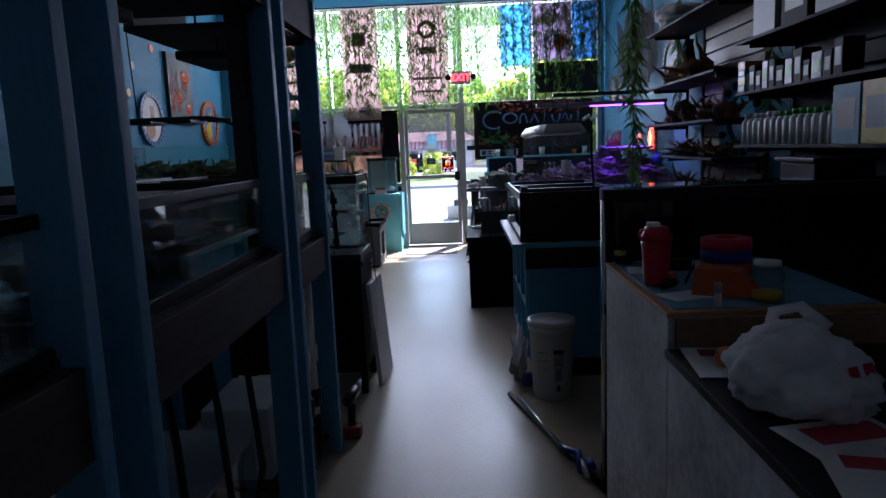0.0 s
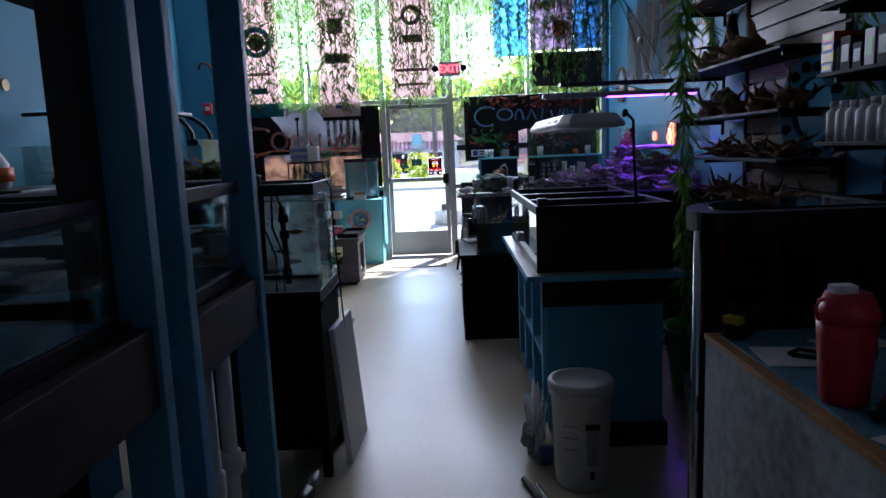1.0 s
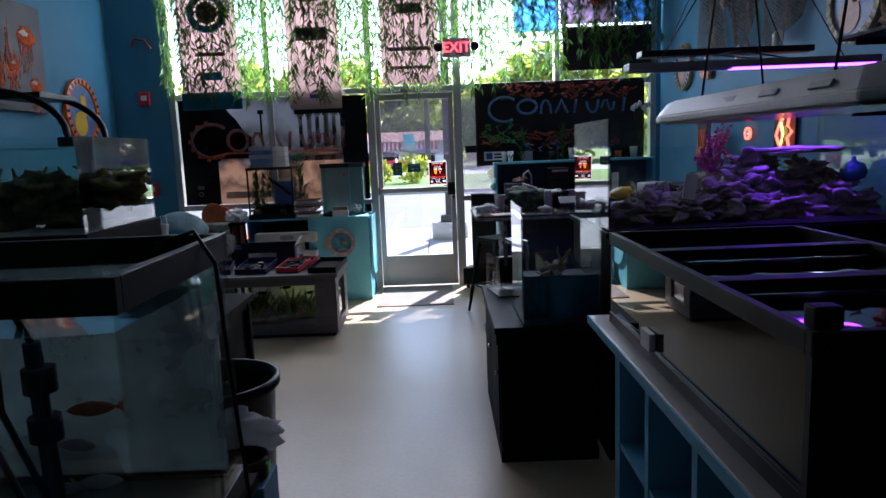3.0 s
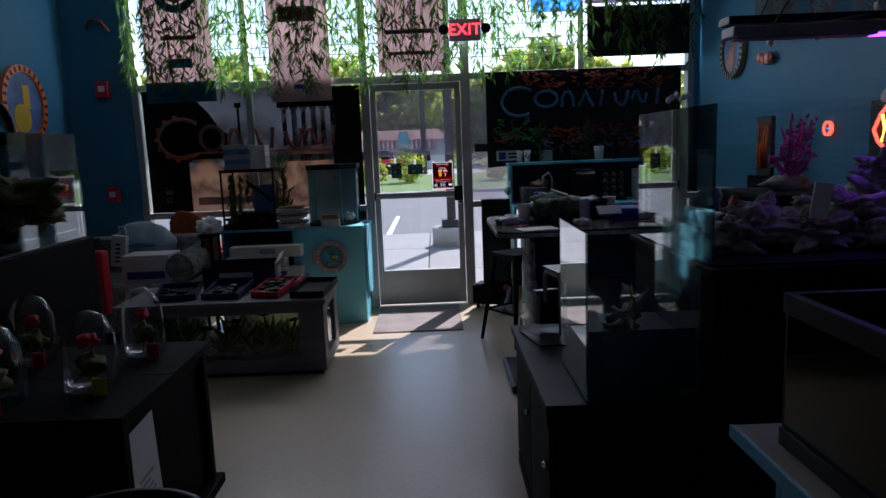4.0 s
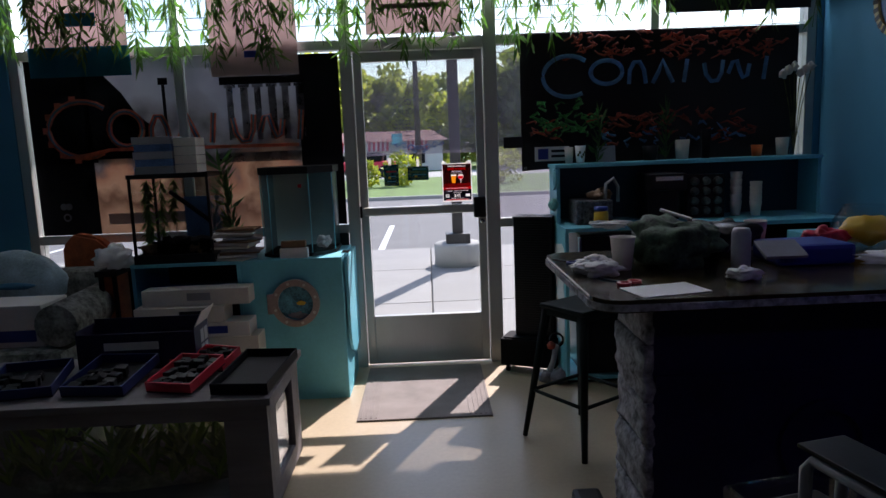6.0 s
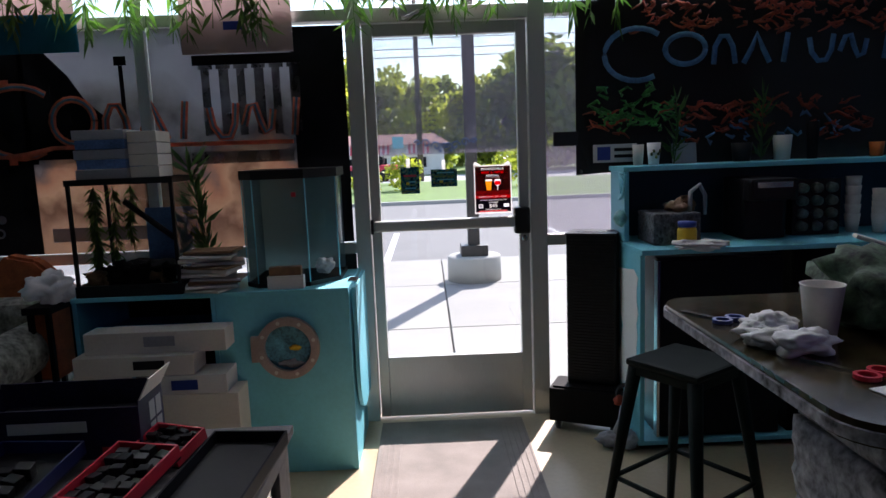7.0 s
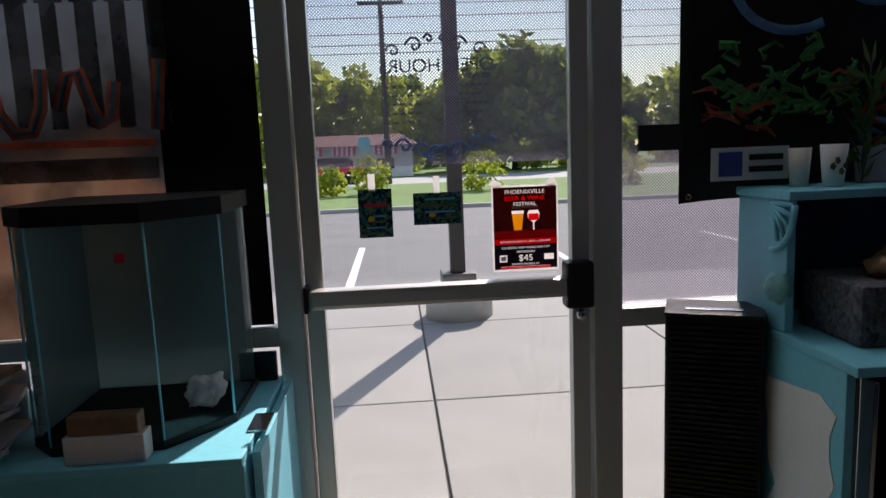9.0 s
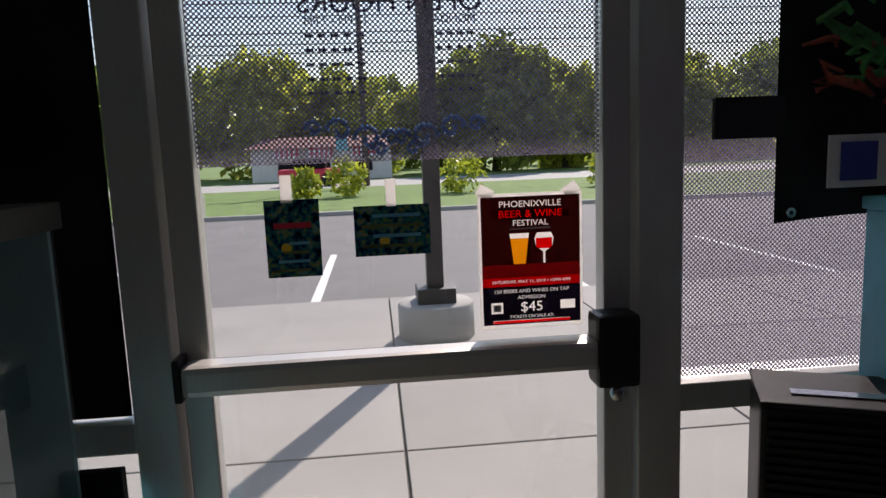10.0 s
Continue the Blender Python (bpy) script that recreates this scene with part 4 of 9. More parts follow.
for k, (x, y, h, w, m) in enumerate(((-9.0, 62, 9.8, 11, M_TREE), (-2.5, 64, 9.0, 9, M_TREE), (4.2, 58, 7.4, 7, M_TREE), (8.0, 56, 10.0, 9, M_TREE_DARK), (13.5, 58, 8.6, 7, M_TREE), (18, 70, 9, 9, M_TREE_DARK),
                                     (-18, 66, 11, 12, M_TREE_DARK), (-27, 68, 10, 12, M_TREE), (26, 66, 10, 12, M_TREE), (36, 70, 11, 13, M_TREE_DARK), (-38, 72, 12, 14, M_TREE), (0.5, 75, 9.5, 12, M_TREE_DARK), (46, 74, 11, 13, M_TREE), (-50, 74, 11, 14, M_TREE_DARK))):
    tree("broad green summer tree beyond the road" if m is M_TREE else "dark green summer tree beyond the road", x, y, h, w, 400 + k, m)
for k, (x, y, s) in enumerate(((-2.9, 33.0, 1.1), (-1.6, 33.5, 1.3), (2.6, 33.2, 1.4), (8.0, 33.5, 1.3), (-8.5, 34, 1.1))):
    b = tagged(new("bush", crown("bush", x, y, -0.05, s * 0.62, s * 0.48, 700, 0.10, 500 + k, M_BUSH)), "sunlit yellow green bush on the grass strip", "bush", "bushes on the grass")
hs = thing("shop_building", "low white roadside shop with striped awnings", "building")
part("wall", box(-8.0, 0.6, 52.0, 57, -0.02, 2.0), M_SIDING, hs)
roof = bmesh.new()
rvs = [roof.verts.new(v) for v in ((-8.4, 51.6, 2.0), (1.0, 51.6, 2.0), (1.0, 57.4, 2.0), (-8.4, 57.4, 2.0), (-7.4, 54.5, 2.75), (0.0, 54.5, 2.75))]
for q in ((0, 1, 5, 4), (2, 3, 4, 5), (1, 2, 5), (3, 0, 4), (3, 2, 1, 0)):
    roof.faces.new([rvs[i] for i in q])
part("roof", roof, M_ROOF, hs)
part("sign_board", box(-2.75, -2.05, 51.2, 51.3, 1.75, 2.5), M_TURQ, hs, "turquoise sign board")
for x0 in (-6.6, -4.5, -1.9):
    aw = part("awning", box(x0 - 0.02, x0 + 1.52, 51.95, 51.999, 1.2, 1.95), M_WHITE, hs)
    for k in range(10):
        part("awning_stripe", turned(box(-0.075, 0.075, 0, 0.02, -0.85, 0), pose(x0 + 0.075 + 0.15 * k, 51.9, 2.1, -35)), M_RED if k % 2 else M_WHITE, aw)
    wn_ = part("window", box(x0 + 0.2, x0 + 1.3, 51.95, 51.999, 0.5, 1.15), M_BLACKTOP, hs)
cr = thing("parked_car", "small red parked car beyond the grass", "car")
part("car_body", box(-5.3, -2.2, 43.5, 45.2, 0.30, 0.85, 0.15), M_RED, cr)
part("car_cabin", box(-4.6, -2.9, 43.6, 45.1, 0.85, 1.35, 0.2), M_BLACKTOP, cr)
for x in (-4.7, -2.85):
    part("wheel", turned(lathe([(0.2, -0.1), (0.32, -0.08), (0.32, 0.08), (0.2, 0.1)], n=18), pose(x, 43.5, 0.29, 90)), M_BLACK, cr)
pl = thing("power_pole", "wooden power pole with crossarm and wires", "power pole")
part("pole", tube([(-0.9, 42, -0.1), (-0.9, 42, 9.2)], [0.16, 0.11], n=10), M_BARK, pl)
part("crossarm", box(-2.0, 0.2, 41.93, 42.07, 8.5, 8.62), M_BARK, pl)
for z, dy in ((8.75, 0), (8.2, 0.2), (7.4, 0), (6.9, 0), (6.5, 0)):
    part("wire", tube([(-70 + 10 * k, 42 + dy, z - 0.35 * math.sin(math.pi * k / 14) + 0.01 * k) for k in range(15)], 0.022, n=4), M_BLACK, pl)
gb = thing("road_sign_base", "pale concrete post base at the grass edge", "post")
part("base", box(-5.5, -5.0, 27.0, 27.5, -0.05, 0.55, 0.02), M_CONCRETE, gb)
part("post", tube([(-5.25, 27.25, 0.5), (-5.25, 27.25, 5.5)], 0.06), M_POLE, gb)

# ---- aquarium maker ----
def aquarium(label, x0, x1, y0, y1, z0, z1, trim=0.0, g=0.008, m_glass=None, m_trim=None, water=None, level=0.9, opaque=(), end=None, category="aquarium", base=None, end_right=None):
    """A glass tank: five panes, rims at foot and head, and a body of water."""
    t = thing("aquarium", label, category)
    m_glass, m_trim = m_glass or M_TANK, m_trim or M_BLACK
    zb = z0 + (0.02 if trim else 0.0)
    panes = {"near": (x0, x1, y0, y0 + g, zb, z1), "far": (x0, x1, y1 - g, y1, zb, z1), "left": (x0, x0 + g, y0 + g, y1 - g, zb, z1), "right": (x1 - g, x1, y0 + g, y1 - g, zb, z1)}
    for k, v in panes.items():
        m = M_BLACK if k in opaque else (end or m_glass) if k == "left" else (end_right or m_glass) if k == "right" else m_glass
        p = part("pane", box(*v), m, t)
    part("bottom_pane", box(x0, x1, y0, y1, z0, zb + 0.006), base or M_BLACK, t)
    if trim:
        for a, b in ((z0, z0 + trim), (z1 - trim, z1 + 0.004)):
            for v in ((x0 - 0.004, x1 + 0.004, y0 - 0.004, y0 + 0.014, a, b), (x0 - 0.004, x1 + 0.004, y1 - 0.014, y1 + 0.004, a, b), (x0 - 0.004, x0 + 0.014, y0 + 0.014, y1 - 0.014, a, b), (x1 - 0.014, x1 + 0.004, y0 + 0.014, y1 - 0.014, a, b)):
                part("rim", box(*v, 0.002), m_trim, t)
    if water:
        zw = z0 + (z1 - z0) * level
        wv = bmesh.new()
        nx, ny = 14, 10
        gv = [[wv.verts.new((x0 + g + 0.002 + (x1 - x0 - 2 * g - 0.004) * i / nx, y0 + g + 0.002 + (y1 - y0 - 2 * g - 0.004) * j / ny, zw + 0.004 * noise.noise(Vector((i * 0.7, j * 0.7, z0 * 9))))) for i in range(nx + 1)] for j in range(ny + 1)]
        for j in range(ny):
            for i in range(nx):
                wf = wv.faces.new((gv[j][i], gv[j][i + 1], gv[j + 1][i + 1], gv[j + 1][i]))
                wf.smooth = True
        part("water_surface", wv, water, t)
    return t


def fish(x, y, z, s, m, rz=0, label="small orange fish in the tank"):
    t = thing("fish", label, "fish")
    part("body", turned(lathe([(0.001, -0.5), (0.10, -0.35), (0.17, -0.05), (0.12, 0.25), (0.03, 0.42)], n=12), pose(x, y, z, 90, 0, 90 + rz) @ Matrix.Diagonal((0.5 * s, s, s, 1))), m, t)
    tail = bmesh.new()
    v = [tail.verts.new(q) for q in ((0.40, 0, 0), (0.62, 0, 0.16), (0.56, 0, 0), (0.62, 0, -0.16))]
    tail.faces.new(v)
    bmesh.ops.solidify(tail, geom=tail.faces[:], thickness=0.02)
    part("tail", turned(tail, pose(x, y, z, 0, 0, rz) @ Matrix.Diagonal((s, s, s, 1))), m, t)


def cord(label, pts, r=0.006, m=None):
    return solid("cable", tube(pts, r, n=6), m or M_BLACK, label, "cable")


# ---- counter near the camera, right ----
CX = 0.545
ct = thing("service_counter", "grey smeared painted counter with a raised wooden end", "counter")
part("body", box(CX, 1.15, -1.2, 1.83, 0.0, 0.875, 0.004), M_COUNTER, ct)
part("worktop", box(CX - 0.01, 1.16, -1.2, 1.83, 0.875, 0.90, 0.006), M_BLACKTOP, ct, "dark speckled worktop")
part("raised_end", box(CX, 1.15, 1.832, 2.65, 0.0, 0.985, 0.004), M_COUNTER, ct)
part("raised_top", box(CX - 0.002, 1.15, 1.835, 2.655, 0.985, 1.0, 0.003), mat("orange_varnished_edge", (0.42, 0.19, 0.06), 0.45, var=0.3, scale=8), ct, "worn orange varnished top")
part("top_paint", box(CX + 0.025, 1.145, 1.87, 2.65, 1.0, 1.003), mat("blue_painted_top", (0.12, 0.30, 0.42), 0.4, var=0.5, scale=6), ct, "dark blue painted panel")
part("step_board", box(CX + 0.02, 1.14, 1.818, 1.8295, 0.902, 0.984), M_WOOD, ct, "bare wooden step board")

sb = thing("shaker_bottle", "red plastic shaker bottle on the counter", "bottle")
part("bottle", lathe([(0.036, 1.003), (0.039, 1.01), (0.046, 1.12), (0.048, 1.15)], 0.615, 2.20), M_RED, sb)
part("lid", lathe([(0.050, 1.15), (0.050, 1.165), (0.044, 1.175), (0.036, 1.195), (0.0001, 1.197)], 0.615, 2.20), M_RED, sb)
part("spout_cap", box(0.585, 0.625, 2.185, 2.215, 1.19, 1.21, 0.006), M_PAPER, sb, "pale flip cap")
part("loop", tube([(0.567, 2.2, 1.15), (0.557, 2.195, 1.17), (0.563, 2.195, 1.185), (0.58, 2.2, 1.185)], 0.004), M_RED, sb)

tr = thing("tape_rolls", "stack of red and blue tape rolls on the counter", "tape")
for z, m in ((1.003, M_ORANGE), (1.047, M_BLUEPL), (1.088, M_RED)):
    part("roll", lathe([(0.078, z), (0.084, z + 0.003), (0.084, z + 0.038), (0.078, z + 0.041), (0.04, z + 0.041), (0.038, z + 0.002)], 0.90, 2.36, 32), m, tr)
of = thing("scoop", "bright orange plastic scoop lying on the counter", "scoop")
bm = bmesh.new()
a = [bm.verts.new(v) for v in ((0.67, 2.02, 1.006), (0.86, 1.93, 1.006), (0.90, 2.06, 1.006), (0.72, 2.16, 1.006))]
b = [bm.verts.new(v) for v in ((0.70, 2.08, 1.075), (0.82, 2.02, 1.070), (0.84, 2.07, 1.078), (0.73, 2.13, 1.078))]
bm.faces.new(b)
for i in range(4):
    bm.faces.new((a[i], a[(i + 1) % 4], b[(i + 1) % 4], b[i]))
bmesh.ops.solidify(bm, geom=bm.faces[:], thickness=0.003)
part("blade", bm, M_ORANGE, of)
for k in range(7):
    part("notch", box(0.668 + 0.008 * k, 0.673 + 0.008 * k, 2.07 + 0.012 * k, 2.074 + 0.012 * k, 1.03 + 0.006 * k, 1.045 + 0.006 * k), M_BLACK, of)
mk = thing("marker", "white capped marker standing on the counter", "marker")
part("barrel", lathe([(0.010, 1.003), (0.010, 1.04), (0.009, 1.042)], 0.70, 1.885, 16), M_PAPER, mk)
part("cap", lathe([(0.011, 1.042), (0.011, 1.065), (0.008, 1.07)], 0.70, 1.885, 16), M_GREY, mk)
jr = thing("glass_jar", "glass jar with yellow powder in its foot", "jar")
part("glass_wall", lathe([(0.045, 1.003), (0.046, 1.08), (0.035, 1.095), (0.035, 1.105)], 0.86, 1.94, 24), M_TANK, jr)
part("powder", lathe([(0.040, 1.006), (0.041, 1.03)], 0.86, 1.94, 24), M_YELLOW, jr)
part("jar_lid", lathe([(0.037, 1.105), (0.037, 1.118), (0.0001, 1.12)], 0.86, 1.94, 24), M_WHITE, jr)
for i, (x, y, w, d, rz) in enumerate(((0.66, 2.02, 0.16, 0.11, 20), (0.66, 2.44, 0.16, 0.13, -8), (0.82, 2.52, 0.15, 0.10, 14))):
    solid("paper_sheet", turned(box(-w / 2, w / 2, -d / 2, d / 2, 0, 0.0015), pose(x, y, 1.0045, 0, 0, rz)), M_PAPER, "loose white paper sheet on the counter", "paper", "papers on the counter")
tm = thing("tape_measure", "black and yellow tape measure on the counter", "tape measure")
part("case", turned(box(-0.035, 0.035, -0.02, 0.02, 0, 0.05, 0.01), pose(0.605, 2.60, 1.004, 0, 0, 30)), M_BLACK, tm)
part("tab", turned(box(-0.036, -0.010, -0.021, 0.021, 0.035, 0.053, 0.004), pose(0.605, 2.60, 1.004, 0, 0, 30)), M_YELLOW, tm)
gl = thing("glue_gun", "black and red hand tool lying on paper", "tool")
part("tool_body", tube([(0.60, 2.09, 1.02), (0.635, 2.10, 1.03), (0.66, 2.13, 1.025)], [0.012, 0.018, 0.01]), M_BLACK, gl)
part("grip", tube([(0.625, 2.10, 1.04), (0.65, 2.12, 1.05)], 0.010), M_RED, gl)
cord("black coiled lead lying on the counter", [(0.64, 2.44, 1.012), (0.67, 2.46, 1.014), (0.70, 2.44, 1.012), (0.68, 2.41, 1.012), (0.64, 2.43, 1.013)], 0.005)
pt = thing("power_brick", "black power brick on white paper", "power brick")
part("brick_body", box(0.72, 0.80, 2.40, 2.46, 1.006, 1.045, 0.006), M_BLACK, pt)

# shopping bag, flyers and cup on the lower worktop
bag = bmesh.new()
bmesh.ops.create_icosphere(bag, subdivisions=5, radius=1.0)
for v in bag.verts:
    n3 = v.co.normalized()
    k = 1 + 0.20 * noise.fractal(n3 * 2.2 + Vector((4, 1, 2)), 1.0, 2.0, 5) + 0.08 * abs(noise.noise(n3 * 6.0))
    flat = max(v.co.z * k, -0.55)
    v.co = Vector((0.70 + 0.135 * n3.x * k, 1.42 + 0.155 * n3.y * k, 0.962 + 0.098 * flat))
for fc in bag.faces:
    fc.smooth = True
bg = thing("shopping_bag", "crumpled white plastic shopping bag with red print", "plastic bag")
part("bag_body", bag, M_PLASTICBAG, bg)
part("bag_handle", joined(tube([(0.675, 1.50, 1.02), (0.695, 1.53, 1.075), (0.755, 1.53, 1.085), (0.795, 1.49, 1.04)], [0.02, 0.014, 0.014, 0.02]), tube([(0.635, 1.46, 1.02), (0.675, 1.47, 1.06), (0.735, 1.45, 1.06)], [0.018, 0.012, 0.02])), M_PLASTICBAG, bg)
part("bag_filling", lump((0.70, 1.42, 0.95), (0.10, 0.12, 0.045), 3, 0.3), M_PAPER, bg)
for k, x in enumerate((0.745, 0.785)):
    part("print_bar", turned(box(-0.012, 0.012, -0.002, 0.002, -0.022, 0.022), pose(x, 1.285 + 0.02 * k, 1.0, -20, 0, 25)), M_RED, bg)
solid("orange_ball", lump((0.64, 1.66, 0.928), (0.028, 0.028, 0.026), 1, 0.05), M_ORANGE, "small orange plastic ball on the worktop", "ball")
for x, y, w, d, rz, z in ((0.66, 1.69, 0.20, 0.24, -6, 0.903), (0.72, 1.16, 0.22, 0.30, 12, 0.903), (0.67, 1.06, 0.16, 0.20, -14, 0.906)):
    fl = thing("leaflet", "white shop leaflet with a red panel on the worktop", "leaflet", "leaflets on the counter")
    part("sheet", turned(box(-w / 2, w / 2, -d / 2, d / 2, 0, 0.002), pose(x, y, z, 0, 0, rz)), M_PAPER, fl)
    part("print_bar", turned(box(-w * 0.3, w * 0.42, d * 0.18, d * 0.42, 0.002, 0.0028), pose(x, y, z, 0, 0, rz)), M_RED, fl)
cu = thing("paper_cup", "grey paper cup at the counter's edge", "cup")
part("cup_wall", lathe([(0.028, 0.903), (0.038, 0.985), (0.040, 0.988), (0.037, 0.988), (0.027, 0.908)], 0.665, 0.985), M_GREY, cu)

# rounded tank behind the counter
bt = thing("bow_front_aquarium", "dark bow fronted aquarium on a black steel-cornered stand", "aquarium")


def bow(x0, x1, y0, y1, r, z0, z1):
    bm = bmesh.new()
    pts = [(x1, y0), (x1, y1)] + [(x0 + r - r * math.sin(a), y1 - r + r * math.cos(a)) for a in [k * math.pi / 16 for k in range(9)]] + [(x0 + 0.05 - 0.05 * math.cos(a), y0 + 0.05 - 0.05 * math.sin(a)) for a in [k * math.pi / 8 for k in range(5)]]
    lo = [bm.verts.new((x, y, z0)) for x, y in pts]
    hi = [bm.verts.new((x, y, z1)) for x, y in pts]
    bm.faces.new(list(reversed(lo)))
    bm.faces.new(hi)
    for i in range(len(pts)):
        bm.faces.new((lo[i], lo[(i + 1) % len(pts)], hi[(i + 1) % len(pts)], hi[i]))
    return bm


part("stand", bow(0.555, 1.75, 2.68, 3.00, 0.26, 0.08, 0.78), M_BLACKWOOD, bt)
part("plinth", bow(0.545, 1.76, 2.67, 3.01, 0.26, 0.0, 0.08), M_BLACKWOOD, bt)
part("shelf_band", bow(0.545, 1.76, 2.67, 3.01, 0.26, 0.78, 0.82), M_BLACKWOOD, bt)
part("glass_wall", bow(0.555, 1.75, 2.68, 3.00, 0.26, 0.82, 1.235), M_DARKWATER, bt)
part("gravel", bow(0.565, 1.74, 2.69, 2.99, 0.25, 0.83, 0.88), M_ROCK, bt)
part("back_panel", box(0.86, 1.74, 2.95, 2.985, 0.88, 1.22), M_BLACK, bt)
part("rim", joined(bow(0.545, 1.76, 2.67, 3.01, 0.26, 1.235, 1.285)), M_BLACK, bt, "black moulded rim")
part("cover", bow(0.60, 1.70, 2.72, 2.96, 0.20, 1.2855, 1.29), M_DARKWATER, bt)
part("steel_strip", tube([(0.551, 2.72, 0.05), (0.551, 2.72, 1.24)], 0.013, n=10), M_STEEL, bt, "bright steel corner strip")

# ---- low tank on a blue stand ----
st = thing("tank_stand", "blue painted stand with open cubbies and a pale worktop", "stand")
SX0, SX1, SY0, SY1 = 0.36, 0.93, 4.20, 5.36
part("front_panel", box(SX0 + 0.02, SX1, SY0, SY0 + 0.02, 0.09, 0.70, 0.002), M_STANDBLUE, st)
part("front_board", box(SX0, SX1, SY0 - 0.012, SY0 + 0.02, 0.70, 0.865, 0.003), M_BEAM, st, "dark timber board")
part("plinth", box(SX0 + 0.05, SX1 + 0.02, SY0 - 0.02, SY1, 0.0, 0.115), M_BLACK, st, "black rubber plinth")
part("back_panel", box(SX0, SX1, SY1 - 0.02, SY1, 0.115, 0.865), M_STANDBLUE, st)
part("side_panel", box(SX1 - 0.02, SX1, SY0 + 0.02, SY1 - 0.02, 0.115, 0.865), M_STANDBLUE, st)
for y in (SY0 + 0.021, SY0 + 0.40, SY0 + 0.78, SY1 - 0.058):
    part("upright", box(SX0, SX0 + 0.30, y, y + 0.036, 0.116, 0.864, 0.002), M_STANDBLUE, st)
for z in (0.117, 0.43):
    part("shelf", box(SX0 + 0.004, SX1 - 0.022, SY0 + 0.022, SY1 - 0.022, z, z + 0.02), M_STANDBLUE, st)
part("inner_back", box(SX0 + 0.31, SX0 + 0.32, SY0 + 0.03, SY1 - 0.03, 0.14, 0.86), M_BLACK, st)
part("worktop", box(0.275, 0.96, 4.0, 5.38, 0.866, 0.888, 0.004), M_LAMINATE, st, "pale laminate worktop")
part("worktop_edge", box(0.268, 0.274, 4.0, 5.38, 0.862, 0.889), M_STANDBLUE, st)
part("worktop_edge", box(0.27, 0.96, 3.988, 3.999, 0.862, 0.889), M_STANDBLUE, st)
lt = aquarium("low black rimmed glass tank of dark water", 0.325, 0.93, 4.07, 5.28, 0.889, 1.185, trim=0.035, water=M_DARKWATER, level=0.88, opaque=("near", "far", "right"), base=M_BLACK, end=M_BLACKGLASS)
for y in (4.47, 4.88):
    part("brace", box(0.34, 0.92, y, y + 0.05, 1.155, 1.186, 0.003), M_BLACK, lt)
part("corner_post", box(0.322, 0.34, 4.064, 4.08, 0.89, 1.19), M_BLACK, lt)
rf = random.Random(5)
for k in range(7):
    fish(rf.uniform(0.42, 0.85), rf.uniform(4.2, 5.1), rf.uniform(0.95, 1.1), 0.06, rf.choice((M_ORANGE, M_PAPER, M_WHITE)), rf.uniform(0, 360), "small pale goldfish in the low tank")
for k in range(3):
    solid("rubble", lump((0.60 + 0.02 * k, 4.0 + 0.33, 0.0 + 0.45 + 0.02), (0.05, 0.06, 0.02), k), M_PAPER, "small folded bag in the stand's cubby", "bag", "bags in the cubbies").location = (-0.12, 0.3 * k + 0.1, 0.0)
fb2 = thing("filter_box", "white hanging filter box on the tank's side", "filter")
part("filter_body", box(0.305, 0.323, 4.80, 4.88, 0.93, 0.98, 0.004), M_WHITE, fb2)
pc = thing("pump_clip", "black pump clip on the tank's rim", "pump")
part("clip_body", box(0.33, 0.375, 4.075, 4.11, 1.19, 1.225, 0.004), M_BLACK, pc)

# pale lamp hood hung over the low tank
hd = thing("lamp_hood", "long pale grey lamp hood hung over the low tank", "lamp")
bm = bmesh.new()
plan = [(0.425, 5.10), (0.44, 4.18), (0.475, 4.085), (0.70, 4.075), (0.745, 4.18), (0.745, 5.12), (0.70, 5.24), (0.46, 5.25)]
rings_ = [[bm.verts.new((0.585 + (x - 0.585) * k, 4.66 + (y - 4.66) * (1 - (1 - k) * 0.3), z)) for x, y in plan] for z, k in ((1.531, 1.0), (1.548, 1.0), (1.590, 0.80))]
bm.faces.new(list(reversed(rings_[0])))
bm.faces.new(rings_[2])
for lo, hi in zip(rings_, rings_[1:]):
    for i in range(8):
        bm.faces.new((lo[i], lo[(i + 1) % 8], hi[(i + 1) % 8], hi[i]))
bmesh.ops.bevel(bm, geom=bm.edges[:], offset=0.003, segments=2, affect="EDGES")
part("shell", bm, M_HOOD, hd)
part("reflector", box(0.46, 0.72, 4.20, 5.16, 1.524, 1.5305), M_STEEL, hd)
for k in range(5):
    part("vent", turned(box(-0.003, 0.003, -0.035, 0.035, -0.007, 0.007), pose(0.448, 4.30 + 0.19 * k, 1.566, 0, 34)), M_GREY, hd)
part("cord_gland", turned(lathe([(0.012, 0.0), (0.012, 0.03)], n=14), pose(0.715, 4.085, 1.575, 60)), M_BLACK, hd)
for y in (4.35, 4.98):
    for x in (0.50, 0.67):
        part("hanger_wire", tube([(x, y, 1.589), (0.585, y, 2.3), (0.585, y, ZC)], 0.003, n=5), M_BLACK, hd)
cord("black power lead hanging from the lamp hood", [(0.715, 4.06, 1.585), (0.745, 4.045, 1.55), (0.75, 4.05, 1.40), (0.765, 4.06, 1.19)], 0.007)

